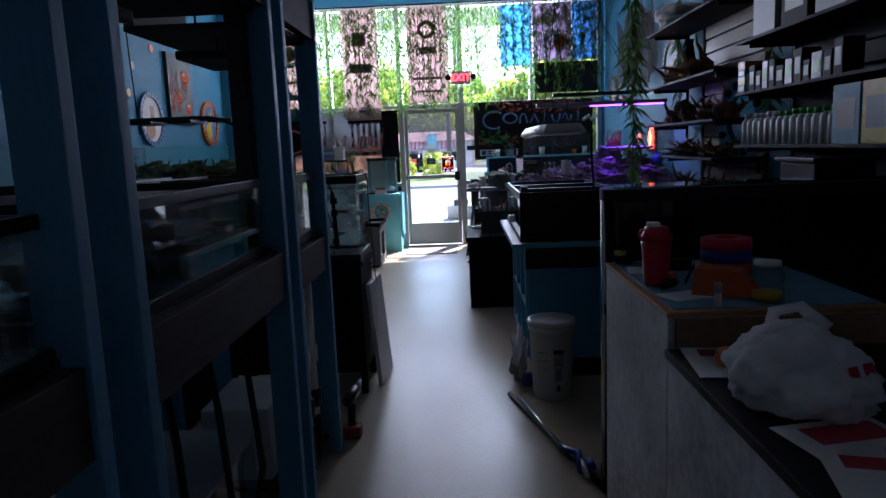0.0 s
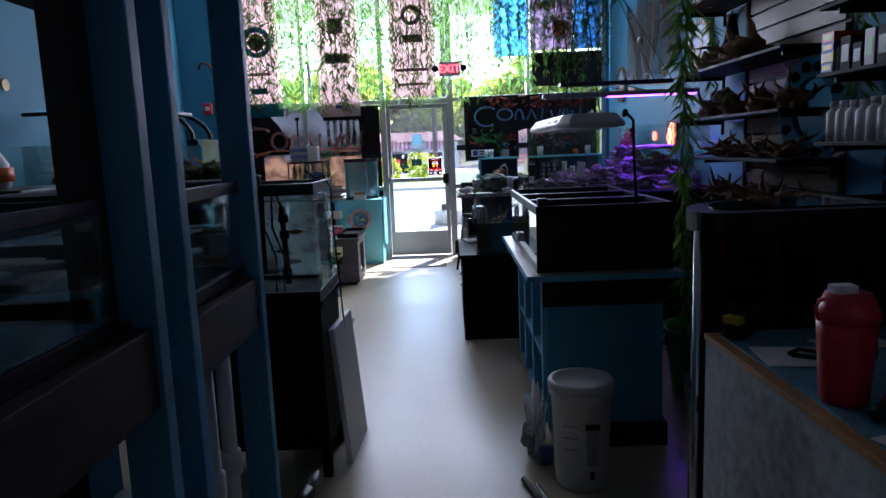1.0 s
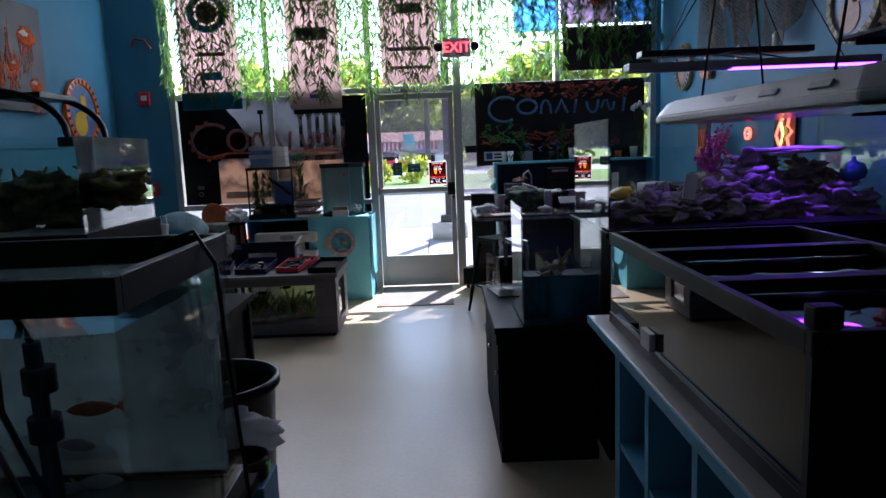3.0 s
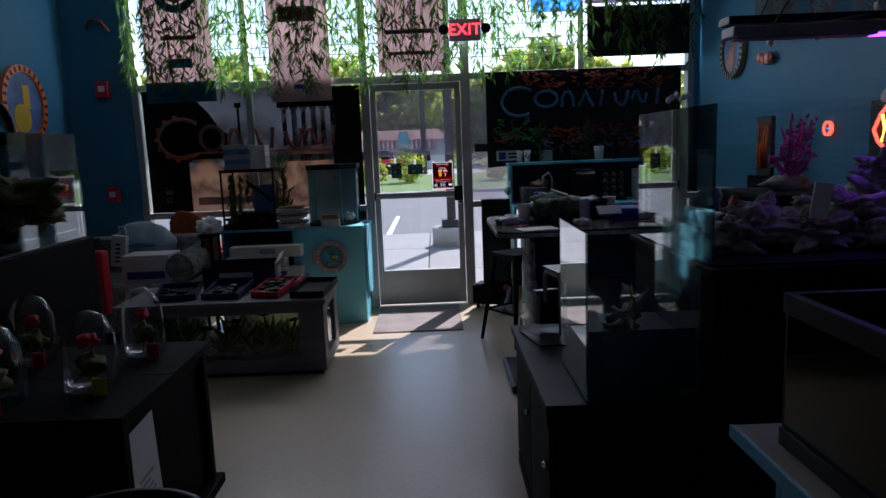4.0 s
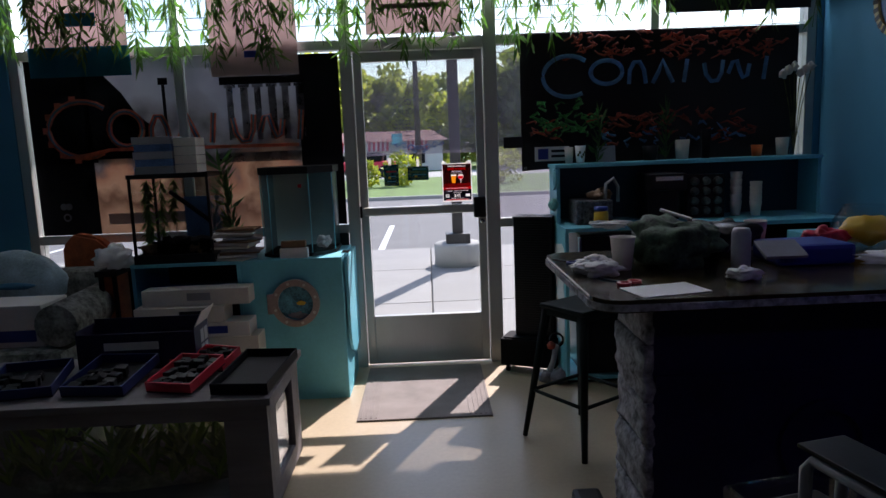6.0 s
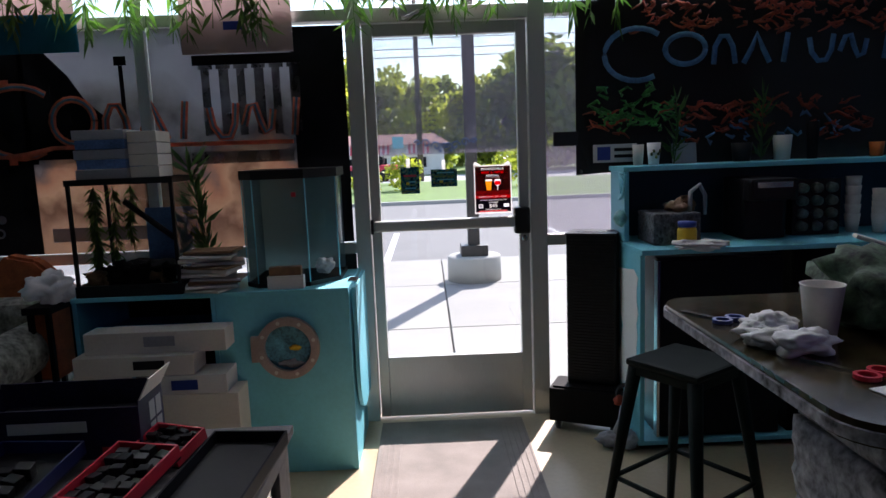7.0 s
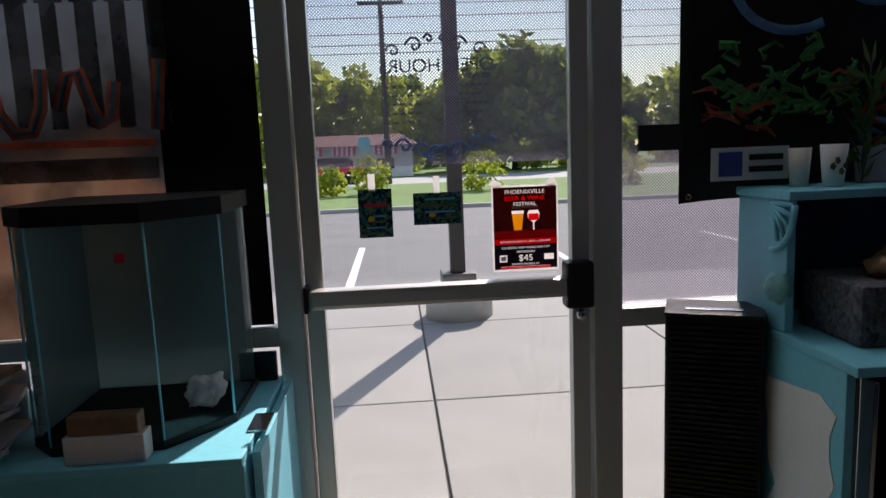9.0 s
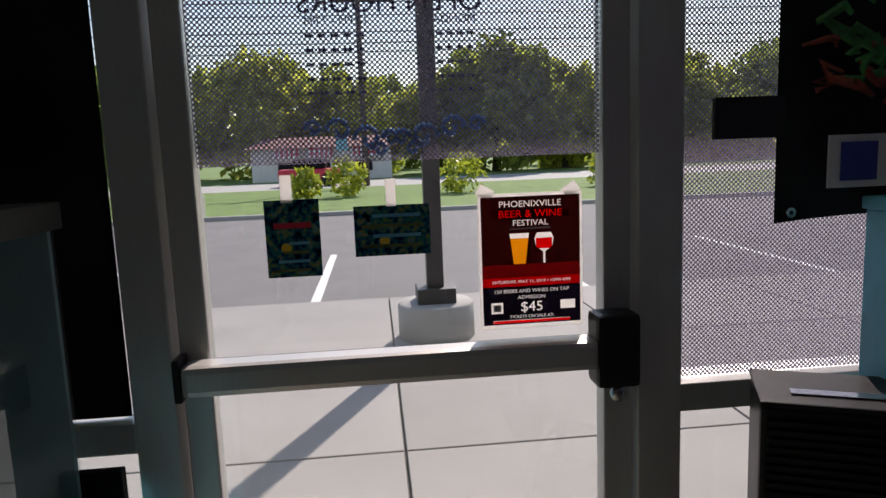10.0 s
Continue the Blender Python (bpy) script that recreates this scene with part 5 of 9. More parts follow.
# ---- reef tank ----
rs = thing("tank_stand", "black cabinet under the reef tank", "stand")
part("cabinet_body", box(0.52, 1.86, 6.08, 6.90, 0.0, 1.055, 0.004), M_BLACKWOOD, rs)
part("top_board", box(0.50, 1.88, 6.06, 6.92, 1.055, 1.08, 0.004), M_BLACKTOP, rs)
for x0 in (0.55, 1.20):
    part("cabinet_door", box(x0, x0 + 0.62, 6.06, 6.079, 0.10, 1.0, 0.003), M_BLACKWOOD, rs)
aquarium("clear reef aquarium with rock under violet light", 0.52, 1.86, 6.10, 6.86, 1.081, 1.58, water=None, end=M_ENDGLASS, g=0.012)
rr = random.Random(9)
spots = [(0.68, 6.35, 1.12, 0.11, 0), (0.82, 6.42, 1.14, 0.12, 0), (0.97, 6.35, 1.14, 0.12, 0), (1.10, 6.42, 1.20, 0.11, 0), (0.90, 6.56, 1.18, 0.10, 0), (1.20, 6.36, 1.13, 0.12, 0), (1.36, 6.38, 1.14, 0.13, 1), (1.50, 6.42, 1.13, 0.12, 1),
         (1.30, 6.50, 1.24, 0.11, 1), (1.44, 6.50, 1.23, 0.12, 1), (1.36, 6.54, 1.33, 0.11, 1), (1.62, 6.50, 1.30, 0.10, 0), (1.68, 6.44, 1.22, 0.09, 0), (1.76, 6.40, 1.14, 0.10, 1), (1.74, 6.50, 1.25, 0.08, 1)]
for k, (x, y, z, s, c) in enumerate(spots):
    solid("reef_rock", lump((x, y, z), (s, s * 0.8, s * 0.55), k + 1, 1.05, 5), M_CORAL if c else M_ROCK, "craggy porous reef rock under violet light" if c else "craggy pale porous reef rock", "rock", "rocks in the reef tank")
solid("reef_ledge", lump((1.54, 6.48, 1.405), (0.21, 0.11, 0.018), 4, 0.4, 4), M_CORAL, "flat stone ledge glowing violet under the lamp", "rock")
solid("urchin_ball", lathe([(0.01, 1.245), (0.05, 1.26), (0.062, 1.295), (0.045, 1.33), (0.012, 1.345), (0.010, 1.365)], 1.79, 6.40, 20), M_BLUEPOST, "round dark violet ornament on the reef rock", "ornament")
# magenta coral ornament on a black pedestal behind the reef tank
pe = thing("pedestal", "black cabinet standing against the blue wall", "cabinet")
part("cabinet_body", box(1.42, 1.96, 7.55, 8.10, 0.0, 1.14, 0.005), M_BLACKWOOD, pe)
part("cabinet_top", box(1.40, 1.98, 7.53, 8.12, 1.14, 1.165, 0.004), M_BLACKTOP, pe)
mc = thing("coral_ornament", "bushy magenta branching coral ornament", "coral")
part("coral_foot", lump((1.66, 7.84, 1.20), (0.12, 0.10, 0.05), 3, 0.5, 3), M_ROCK, mc)
for k in range(18):
    a, lean, hgt = rr.uniform(0, 6.28), rr.uniform(0.02, 0.13), rr.uniform(0.12, 0.36)
    pts = [(1.66, 7.84, 1.21)]
    for j in range(1, 5):
        f_ = j / 4
        pts.append((1.66 + math.cos(a) * lean * f_ + rr.uniform(-0.02, 0.02), 7.84 + math.sin(a) * lean * f_ + rr.uniform(-0.02, 0.02), 1.21 + hgt * f_))
    bmk = tube(pts, [0.012, 0.011, 0.010, 0.009, 0.005], n=6)
    for j in range(7):
        q = pts[rr.choice((2, 3, 4))]
        bmk = joined(bmk, lump((q[0] + rr.uniform(-0.03, 0.03), q[1] + rr.uniform(-0.03, 0.03), q[2] + rr.uniform(-0.03, 0.03)), (0.014, 0.014, 0.012), k + j, 0.6, 1))
    part("branch", bmk, M_PINKCORAL, mc)
co_ = thing("clownfish_ornament", "small orange and white fish ornament on the blue wall", "wall ornament")
part("body", lump((XR - 0.03, 8.98, 2.01), (0.02, 0.09, 0.045), 2, 0.15, 3), M_ORANGE, co_)
part("tail", lump((XR - 0.03, 9.09, 2.03), (0.012, 0.035, 0.04), 3, 0.2, 2), M_ORANGE, co_)
for yy in (8.93, 8.99):
    part("stripe", lump((XR - 0.032, yy, 2.01), (0.024, 0.010, 0.046), 4, 0.1, 2), M_PAPER, co_)
tn = thing("test_tube_stand", "tan paper packet leaning in the reef tank", "packet")
part("packet", turned(box(-0.03, 0.03, -0.004, 0.004, 0, 0.12, 0.002), pose(0.93, 6.25, 1.20, 0, 8, 0)), M_CARD, tn)

# neon fish on the wall behind
def neon(label, y, z, s, kind):
    t = thing("neon_sign", label, "neon sign")
    X = XR - 0.03
    if kind:
        pts = [(X, y + s * a, z + s * b) for a, b in ((0.45, -0.05), (0.2, 0.35), (-0.1, 0.6), (-0.42, 0.55), (-0.30, 0.25), (-0.6, 0.05), (-0.30, -0.15), (-0.45, -0.55), (-0.05, -0.55), (0.25, -0.35), (0.45, -0.05))]
        part("tube_outline", tube(pts, 0.010, n=6), M_NEON_R, t, "red glowing tube")
        part("tube_stripe", tube([(X, y + s * 0.12, z + s * 0.35), (X, y + s * 0.0, z), (X, y + s * 0.1, z - s * 0.35)], 0.008, n=6), M_NEON_Y, t, "yellow glowing tube")
    else:
        part("tube_outline", turned(ring(0, 0, 0, s, 0.014, 0.02, 20), pose(X, y, z, 0, 0, 90)), M_NEON_R, t, "red glowing tube")
        part("tube_eye", turned(disc(0, 0, 0, s * 0.35, 0.02, 14), pose(X + 0.01, y, z, 0, 0, 90)), M_NEON_B, t, "blue glowing spot")
    part("backing", box(XR - 0.02, XR - 0.002, y - s * 0.7, y + s * 0.7, z - s * 0.75, z + s * 0.75), M_BLACK, t)
    for zz in (-0.3, 0.3):
        part("clip", box(X, XR - 0.02, y - 0.01, y + 0.01, z + s * zz - 0.01, z + s * zz + 0.01), M_GREY, t)


neon("red and yellow neon angelfish on the blue wall", 7.66, 1.49, 0.20, True)
neon("small red neon fish on the blue wall", 8.20, 1.50, 0.045, False)

# led bars over the reef tank
for lb, x0, x1, y, z, uv in (("long black led bar hung over the reef tank", 0.90, 1.85, 6.95, 1.93, False), ("slim led bar glowing violet over the reef tank", 0.68, 1.87, 6.40, 1.805, True)):
    l = thing("led_bar", lb, "lamp")
    part("housing", box(x0, x1, y - 0.05, y + 0.05, z, z + 0.035, 0.006), M_BLACK if not uv else M_GREY, l)
    if uv:
        part("led_strip", box(1.18, x1 - 0.02, y - 0.035, y + 0.035, z - 0.006, z - 0.001), M_UV, l, "glowing violet led strip")
        part("diffuser", box(x0 + 0.02, 1.17, y - 0.035, y + 0.035, z - 0.006, z - 0.001), M_GREY, l)
    for x in (x0 + 0.15, x1 - 0.15):
        part("hanger_wire", tube([(x, y, z + 0.03), ((x0 + x1) / 2, y, z + 0.75), ((x0 + x1) / 2, y, ZC)], 0.003, n=5), M_BLACK, l)
for k in range(4):
    cord("thin black lead between the led bars", [(1.0 + 0.1 * k, 6.95, 1.93), (1.05 + 0.1 * k, 6.7, 1.86 + 0.02 * k), (1.12 + 0.12 * k, 6.42, 1.84)], 0.004)
uvl = new("violet_led_light", bpy.data.lights.new("violet_led_light", "AREA"))
uvl.data.shape, uvl.data.size, uvl.data.size_y, uvl.data.energy, uvl.data.color = "RECTANGLE", 0.5, 0.08, 0.6, (0.22, 0.05, 1.0)
uvl.data.spread = radians(55)
uvl.matrix_world = pose(1.58, 6.40, 1.795)

# ---- black bench with small tanks ----
bb = thing("low_cabinet", "black low cabinet with an overhanging top", "cabinet")
part("cabinet_body", box(0.02, 0.47, 6.11, 7.03, 0.06, 0.63, 0.003), M_BLACKWOOD, bb)
part("plinth", box(0.015, 0.475, 6.10, 7.04, 0.0, 0.06), M_BLACKWOOD, bb)
part("cabinet_top", box(-0.005, 0.50, 6.08, 7.06, 0.63, 0.66, 0.004), M_BLACKTOP, bb)
part("side_moulding", box(0.005, 0.0195, 6.12, 7.02, 0.57, 0.63), M_BLACKWOOD, bb)
for y in (6.13, 6.58):
    leaf_ = part("cabinet_door", box(0.012, 0.0195, y, y + 0.43, 0.09, 0.56, 0.002), M_BLACKWOOD, bb)
    part("door_knob", turned(lathe([(0.010, 0), (0.012, 0.012), (0.006, 0.018)], n=12), pose(0.012, y + 0.04, 0.42, 0, -90)), M_STEEL, leaf_, "small steel knob")
at = aquarium("small clear acrylic tank with a grey filter", 0.0, 0.21, 0.0, 0.25, 0.661, 0.875, m_glass=M_ACRYL, base=M_BLACK, category="small tank")
for x in (0.10, 0.17):
    part("filter_frame", tube([(x, 0.02, 0.70), (x, 0.02, 0.92), (x, 0.035, 0.94), (x, 0.17, 0.94), (x, 0.185, 0.92), (x, 0.185, 0.80)], 0.010, n=8), M_GREY, at, "bent grey tube")
part("filter_lid", box(0.09, 0.18, 0.01, 0.195, 0.952, 0.960, 0.002), M_BLACK, at)
part("inner_filter", box(0.06, 0.17, 0.19, 0.235, 0.70, 0.85, 0.006), M_BLACK, at)
part("heater", tube([(0.19, 0.06, 0.69), (0.20, 0.10, 0.86)], 0.012, n=8), M_BLACK, at)
at.matrix_basis = pose(0.075, 6.70, 0, 0, 0, 13)
wt = aquarium("rimless glass tank with black backed lower panes and driftwood", 0.127, 0.485, 6.09, 6.52, 0.661, 1.205, end=M_ENDGLASS, category="small tank")
part("lower_backing", box(0.136, 0.476, 6.0985, 6.1015, 0.69, 0.89), M_BLACKGLASS, wt, "black film behind the lower pane")
part("lower_backing", box(0.1355, 0.1385, 6.103, 6.51, 0.69, 0.89), M_BLACKGLASS, wt)
part("gravel_bed", box(0.14, 0.475, 6.105, 6.51, 0.69, 0.84), M_BLACKWOOD, wt)
aquarium("low clear glass tank with a little water", 0.31, 0.49, 6.62, 7.0, 0.661, 0.86, category="small tank", water=M_WATER, level=0.5)
dw = random.Random(21)


def driftwood(label, cx, cy, cz, s, seed, n=6, m=None):
    r = random.Random(seed)
    t = thing("driftwood", label, "driftwood", "driftwood pieces")
    part("stump", lump((cx, cy, cz + s * 0.20), (s * 0.30, s * 0.22, s * 0.22), seed, 0.9, 3), m or M_DRIFT, t)
    for k in range(n):
        p = Vector((cx, cy, cz + s * 0.12))
        a = r.uniform(0, 6.28)
        d = Vector((math.cos(a), math.sin(a), r.uniform(0.0, 1.1))).normalized()
        pts, rad = [p.copy()], [s * 0.10]
        for j in range(5):
            d = (d + Vector((r.uniform(-0.6, 0.6), r.uniform(-0.6, 0.6), r.uniform(-0.4, 0.5)))).normalized()
            p = p + d * s * 0.17
            p.z = max(p.z, cz + s * 0.04)
            pts.append(p.copy())
            rad.append(s * 0.10 * (1 - (j + 1) / 5.6))
        part("branch", tube(pts, rad, n=6), m or M_DRIFT, t)
    return t


driftwood("gnarled driftwood root standing in the small tank", 0.30, 6.30, 0.84, 0.19, 77)

# ---- floor things by the stand ----
bk = thing("bucket", "translucent white plastic bucket with lid and dark label", "bucket")
BX, BY = 0.475, 3.86
part("tub", lathe([(0.108, 0.0), (0.112, 0.01), (0.128, 0.40), (0.138, 0.405), (0.138, 0.43), (0.132, 0.435)], BX, BY, 36), M_WHITE, bk)
part("lid", lathe([(0.140, 0.432), (0.142, 0.455), (0.136, 0.468), (0.115, 0.466), (0.11, 0.460), (0.0001, 0.462)], BX, BY, 36), M_WHITE, bk)
for z0, z1, w, mm in ((0.29, 0.315, 0.030, M_BLACK), (0.215, 0.285, 0.026, M_GREY), (0.13, 0.205, 0.020, M_GREY), (0.065, 0.10, 0.009, M_BLACK)):
    part("label_bar", turned(box(-w, w, -0.003, 0.0, z0, z1), pose(BX + 0.02, BY - 0.1185 - 0.03 * z0, 0, 2.5)), mm, bk)
part("warning_mark", turned(ring(0, 0, 0, 0.022, 0.006, 0.003, 20), pose(BX + 0.02, BY - 0.1275, 0.25)), M_BLACK, bk)
for k in range(3):
    part("print_bar", turned(box(-0.035, 0.03, -0.003, 0, 0, 0.006), pose(BX - 0.062, BY - 0.108, 0.19 + 0.05 * k, 2, 0, -28)), M_GREY, bk)
rg = thing("rag_pile", "crumpled foil and plastic wrap beside the bucket", "wrapping")
part("wrap", lump((0.31, 4.10, 0.20), (0.035, 0.05, 0.13), 6, 0.9, 4), M_PLASTICBAG, rg)
part("foil", lump((0.30, 4.13, 0.12), (0.04, 0.05, 0.11), 9, 0.9, 4), M_GREY, rg)
sp = thing("spray_bottle", "clear bottle with a dark blue foot", "bottle")
part("bottle_body", lathe([(0.035, 0.0), (0.037, 0.07), (0.036, 0.22), (0.014, 0.27), (0.014, 0.30)], 0.345, 4.03, 18), M_ACRYL, sp)
part("bottle_foot", lathe([(0.034, 0.002), (0.036, 0.075), (0.0001, 0.076)], 0.345, 4.03, 18), M_BLUEPL, sp)

rod = thing("pole", "black and silver telescopic pole lying on the floor", "pole")
part("black_tube", tube([(0.22, 3.86, 0.014), (0.60, 2.52, 0.014)], 0.013, n=10), M_BLACK, rod)
part("silver_tube", tube([(0.27, 3.76, 0.036), (0.42, 3.03, 0.036)], 0.010, n=10), M_STEEL, rod)
cg = thing("caulk_gun", "dark blue and white hand tool lying on the floor", "tool")
part("tool_body", tube([(0.415, 3.10, 0.02), (0.49, 3.02, 0.03), (0.475, 2.86, 0.02)], [0.016, 0.02, 0.018]), M_BLUEPL, cg)
part("nozzle", tube([(0.485, 2.96, 0.03), (0.49, 2.80, 0.03)], 0.013), M_WHITE, cg)
part("blade", tube([(0.53, 2.96, 0.02), (0.52, 2.84, 0.05)], 0.018), M_BLUEPL, cg)

tb = thing("garden_tub", "green plastic tub filled with driftwood", "tub")
part("tub_wall", lathe([(0.135, 0.0), (0.14, 0.01), (0.185, 0.37), (0.205, 0.38), (0.205, 0.405), (0.185, 0.405), (0.18, 0.37), (0.14, 0.06)], 1.33, 4.83, 36), M_GREENPL, tb)
part("tub_handle", tube([(1.53, 4.81, 0.39), (1.57, 4.79, 0.37), (1.57, 4.77, 0.33)], 0.014), M_GREENPL, tb)
for k in range(3):
    driftwood("rough brown driftwood in the green tub", 1.28 + 0.05 * k, 4.83, 0.25, 0.33, 30 + k, 7)
wb = thing("storage_bin", "white plastic bin on the floor", "bin")
part("bin_body", box(1.52, 1.86, 4.95, 5.30, 0.0, 0.38, 0.015), M_WHITE, wb)

# tall vine that hangs from the ceiling
for k, (x, y) in enumerate(((1.02, 4.40), (1.07, 4.44))):
    me = vine_mesh("vine", 2.75 - 0.35 * k, 90 + k, leaf=0.115, per_m=95, material=M_LEAF)
    ob = tagged(new("hanging_vine", me), "long green artificial vine hanging from the ceiling", "vine", "long vines")
    ob.location = (x, y, 3.3 - 0.2 * k)
    part("vine_cord", tube([(0, 0, 0), (0, 0, ZC - 3.3 + 0.2 * k)], 0.003, n=5), M_BLACK, ob)

# ---- right wall: net, plaques, slatted panel with shelves ----
net = bmesh.new()
nc, nr = 40, 22
gridv = []
for j in range(nr + 1):
    row = []
    for i in range(nc + 1):
        u, v = i / nc, j / nr
        s = abs(math.sin(u * math.pi * 3.0))
        top = 3.05 - 0.22 * s
        bot = 2.05 + 0.55 * (1 - s) ** 2 + 0.10 * abs(u - 0.5) + 0.05 * math.sin(u * 17)
        y = 7.35 + 1.75 * u + 0.05 * math.sin(v * 5 + u * 9)
        row.append(net.verts.new((XR - 0.06 - 0.03 * math.sin(u * 46 + v * 2), y, top + (bot - top) * v)))
    gridv.append(row)
for j in range(nr):
    for i in range(nc):
        fc = net.faces.new((gridv[j][i], gridv[j][i + 1], gridv[j + 1][i + 1], gridv[j + 1][i]))
        fc.smooth = True
solid("fishing_net", net, M_NET, "draped brown fishing net on the blue wall", "net")
for k, (y, z, s) in enumerate(((7.65, 2.10, 0.05), (8.22, 2.08, 0.06), (8.8, 2.12, 0.05), (8.5, 2.5, 0.04))):
    solid("sea_shell", lump((XR - 0.10, y, z), (0.02, s * 0.5, s), k, 0.5, 3), M_CARD, "small shell caught in the fishing net", "shell", "shells in the net")
M_PLQ = mat("pale_rope_frame", (0.46, 0.38, 0.18), 0.7, var=0.3, scale=20)
M_PLQ2 = mat("blue_painted_plaque", (0.10, 0.20, 0.42), 0.5, var=0.4, scale=9)
M_PLQ3 = mat("rust_painted_plaque", (0.42, 0.17, 0.08), 0.5, var=0.4, scale=9)


def oval(label, y, z, ry, rz, wall, m_rim, m_face, m_mark):
    t = thing("wall_plaque", label, "plaque")
    turn = pose(XR - 0.004, y, z, 0, 0, -90) if wall == "r" else pose(XL + 0.004, y, z, 0, 0, 90)
    part("rim", turned(ring(0, 0, 0, ry, ry * 0.18, 0.035, 40, rz / ry), turn), m_rim, t)
    part("face", turned(disc(0, 0, 0, ry * 0.84, 0.02, 36, rz / ry), turn), m_face, t)
    part("painted_motif", turned(joined(disc(-0.15 * ry, -0.35 * rz, -0.02, ry * 0.38, 0.004, 20), box(-0.05 * ry, 0.25 * ry, -0.024, -0.021, -0.1 * rz, 0.5 * rz)), turn), m_mark, t)
    n = 26
    for k in range(n):
        a = 2 * math.pi * k / n
        part("letter_bar", turned(box(-0.012, 0.012, -0.038, -0.036, -0.02, 0.02), turn @ pose(ry * 0.91 * math.cos(a), 0, rz * 0.91 * math.sin(a), 0, -math.degrees(a) + 90)), M_BLACK, t)
    return t


oval("oval rope framed plaque painted with a mermaid scene", 6.94, 2.205, 0.25, 0.24, "r", M_PLQ, M_PLQ2, M_PLQ3)
oval("small oval rope framed plaque on the blue wall", 9.56, 2.14, 0.20, 0.21, "r", M_PLQ, M_PLQ2, M_PLQ3)
oval("round navy life ring sign with pale lettering", 7.80, 1.93, 0.30, 0.31, "l", M_PLQ2, M_CARD, M_PLQ3)
oval("round orange life ring sign with blue centre", 9.60, 1.94, 0.30, 0.31, "l", M_ORANGE, M_PLQ2, M_YELLOW)

M_PAINT_ORANGE = mat("orange_canvas_paint", (0.72, 0.11, 0.025), 0.85, var=0.4, scale=25, bump=0.2, spec=0.1)
pa = thing("painting", "unframed black canvas painted with orange jellyfish", "painting")
part("canvas", box(XL + 0.002, XL + 0.045, 8.30, 9.02, 1.90, 2.76, 0.004), M_BLACKCLOTH, pa)
rj = random.Random(19)


def brush(y, z, dy, dz, r, wob, n=9):
    """One thin wavering brush stroke on the canvas."""
    ph = rj.uniform(0, 6.28)
    pts = [(XL + 0.047, y + dy * k / (n - 1) + wob * math.sin(ph + k * 1.1), z + dz * k / (n - 1)) for k in range(n)]
    bm = tube(pts, [r * (1 - 0.65 * k / (n - 1)) for k in range(n)], n=5)
    for v in bm.verts:
        v.co.x = XL + 0.0455 + (v.co.x - XL - 0.047) * 0.15
    return bm


for cy, cz, sz in ((8.80, 2.50, 0.125), (8.86, 2.12, 0.085), (8.60, 2.26, 0.06)):
    part("jelly_bell", lump((XL + 0.046, cy, cz), (0.004, sz, sz * 0.62), 2, 0.25), M_PAINT_ORANGE, pa)
    part("bell_highlight", lump((XL + 0.049, cy - sz * 0.2, cz + sz * 0.2), (0.003, sz * 0.45, sz * 0.22), 5, 0.5), M_CARD, pa)
    for k in range(8):
        part("jelly_strand", brush(cy + (k - 3.5) * sz * 0.2, cz - sz * 0.3, -sz * 0.5, -sz * rj.uniform(1.6, 3.0), 0.010, 0.012), M_REDINK if k % 2 else M_PAINT_ORANGE, pa)
for k in range(14):
    part("weed_strand", brush(8.34 + 0.022 * k, 2.05 + 0.03 * (k % 4), rj.uniform(-0.03, 0.05), rj.uniform(0.3, 0.58), 0.012, 0.018), M_PAINT_ORANGE if k % 3 else M_REDINK, pa)
cord("black cable hanging down the blue wall", [(XL + 0.05, 7.30, 3.6), (XL + 0.06, 7.34, 2.6), (XL + 0.05, 7.42, 1.75)], 0.007)
for k, (y, z, m) in enumerate(((7.5, 2.5, M_GREY), (7.35, 2.2, M_YELLOW), (6.6, 2.1, M_YELLOW), (8.0, 2.75, M_ORANGE))):
    solid("wall_sticker", turned(disc(0, 0, 0, 0.05, 0.008, 7), pose(XL + 0.002, y, z, 0, 0, 90)), m, "small sea creature ornament on the blue wall", "wall ornament", "wall ornaments")

sl = thing("slat_panel", "brown timber slatted display panel on the wall", "slat panel")
for z0 in [1.02 + 0.115 * k for k in range(16)]:
    part("slat", box(XR - 0.035, XR - 0.002, 4.80, 5.96, z0, z0 + 0.098, 0.002), M_WOOD, sl)
part("backing", box(XR - 0.010, XR - 0.001, 4.79, 5.97, 0.95, 2.9), M_BLACK, sl)
part("end_trim", box(XR - 0.045, XR - 0.001, 5.965, 6.0, 0.95, 2.9), M_BLACKWOOD, sl)
sl2 = thing("slat_panel", "dark slatted display panel behind the products", "slat panel")
for z0 in [0.9 + 0.115 * k for k in range(18)]:
    part("slat", box(XR - 0.035, XR - 0.002, 1.2, 4.42, z0, z0 + 0.098), M_BLACKTOP, sl2)


def wall_shelf(label, x0, y0, y1, z, m=None):
    t = thing("wall_shelf", label, "shelf", "wall shelves")
    part("board", box(x0, XR - 0.036, y0, y1, z - 0.018, z, 0.003), m or M_BLACKTOP, t)
    for y in (y0 + 0.08, y1 - 0.08):
        part("bracket", joined(box(x0 + 0.05, XR - 0.036, y - 0.006, y + 0.006, z - 0.045, z - 0.018), box(XR - 0.06, XR - 0.036, y - 0.006, y + 0.006, z - 0.12, z - 0.018)), M_BLACK, t)
    return t


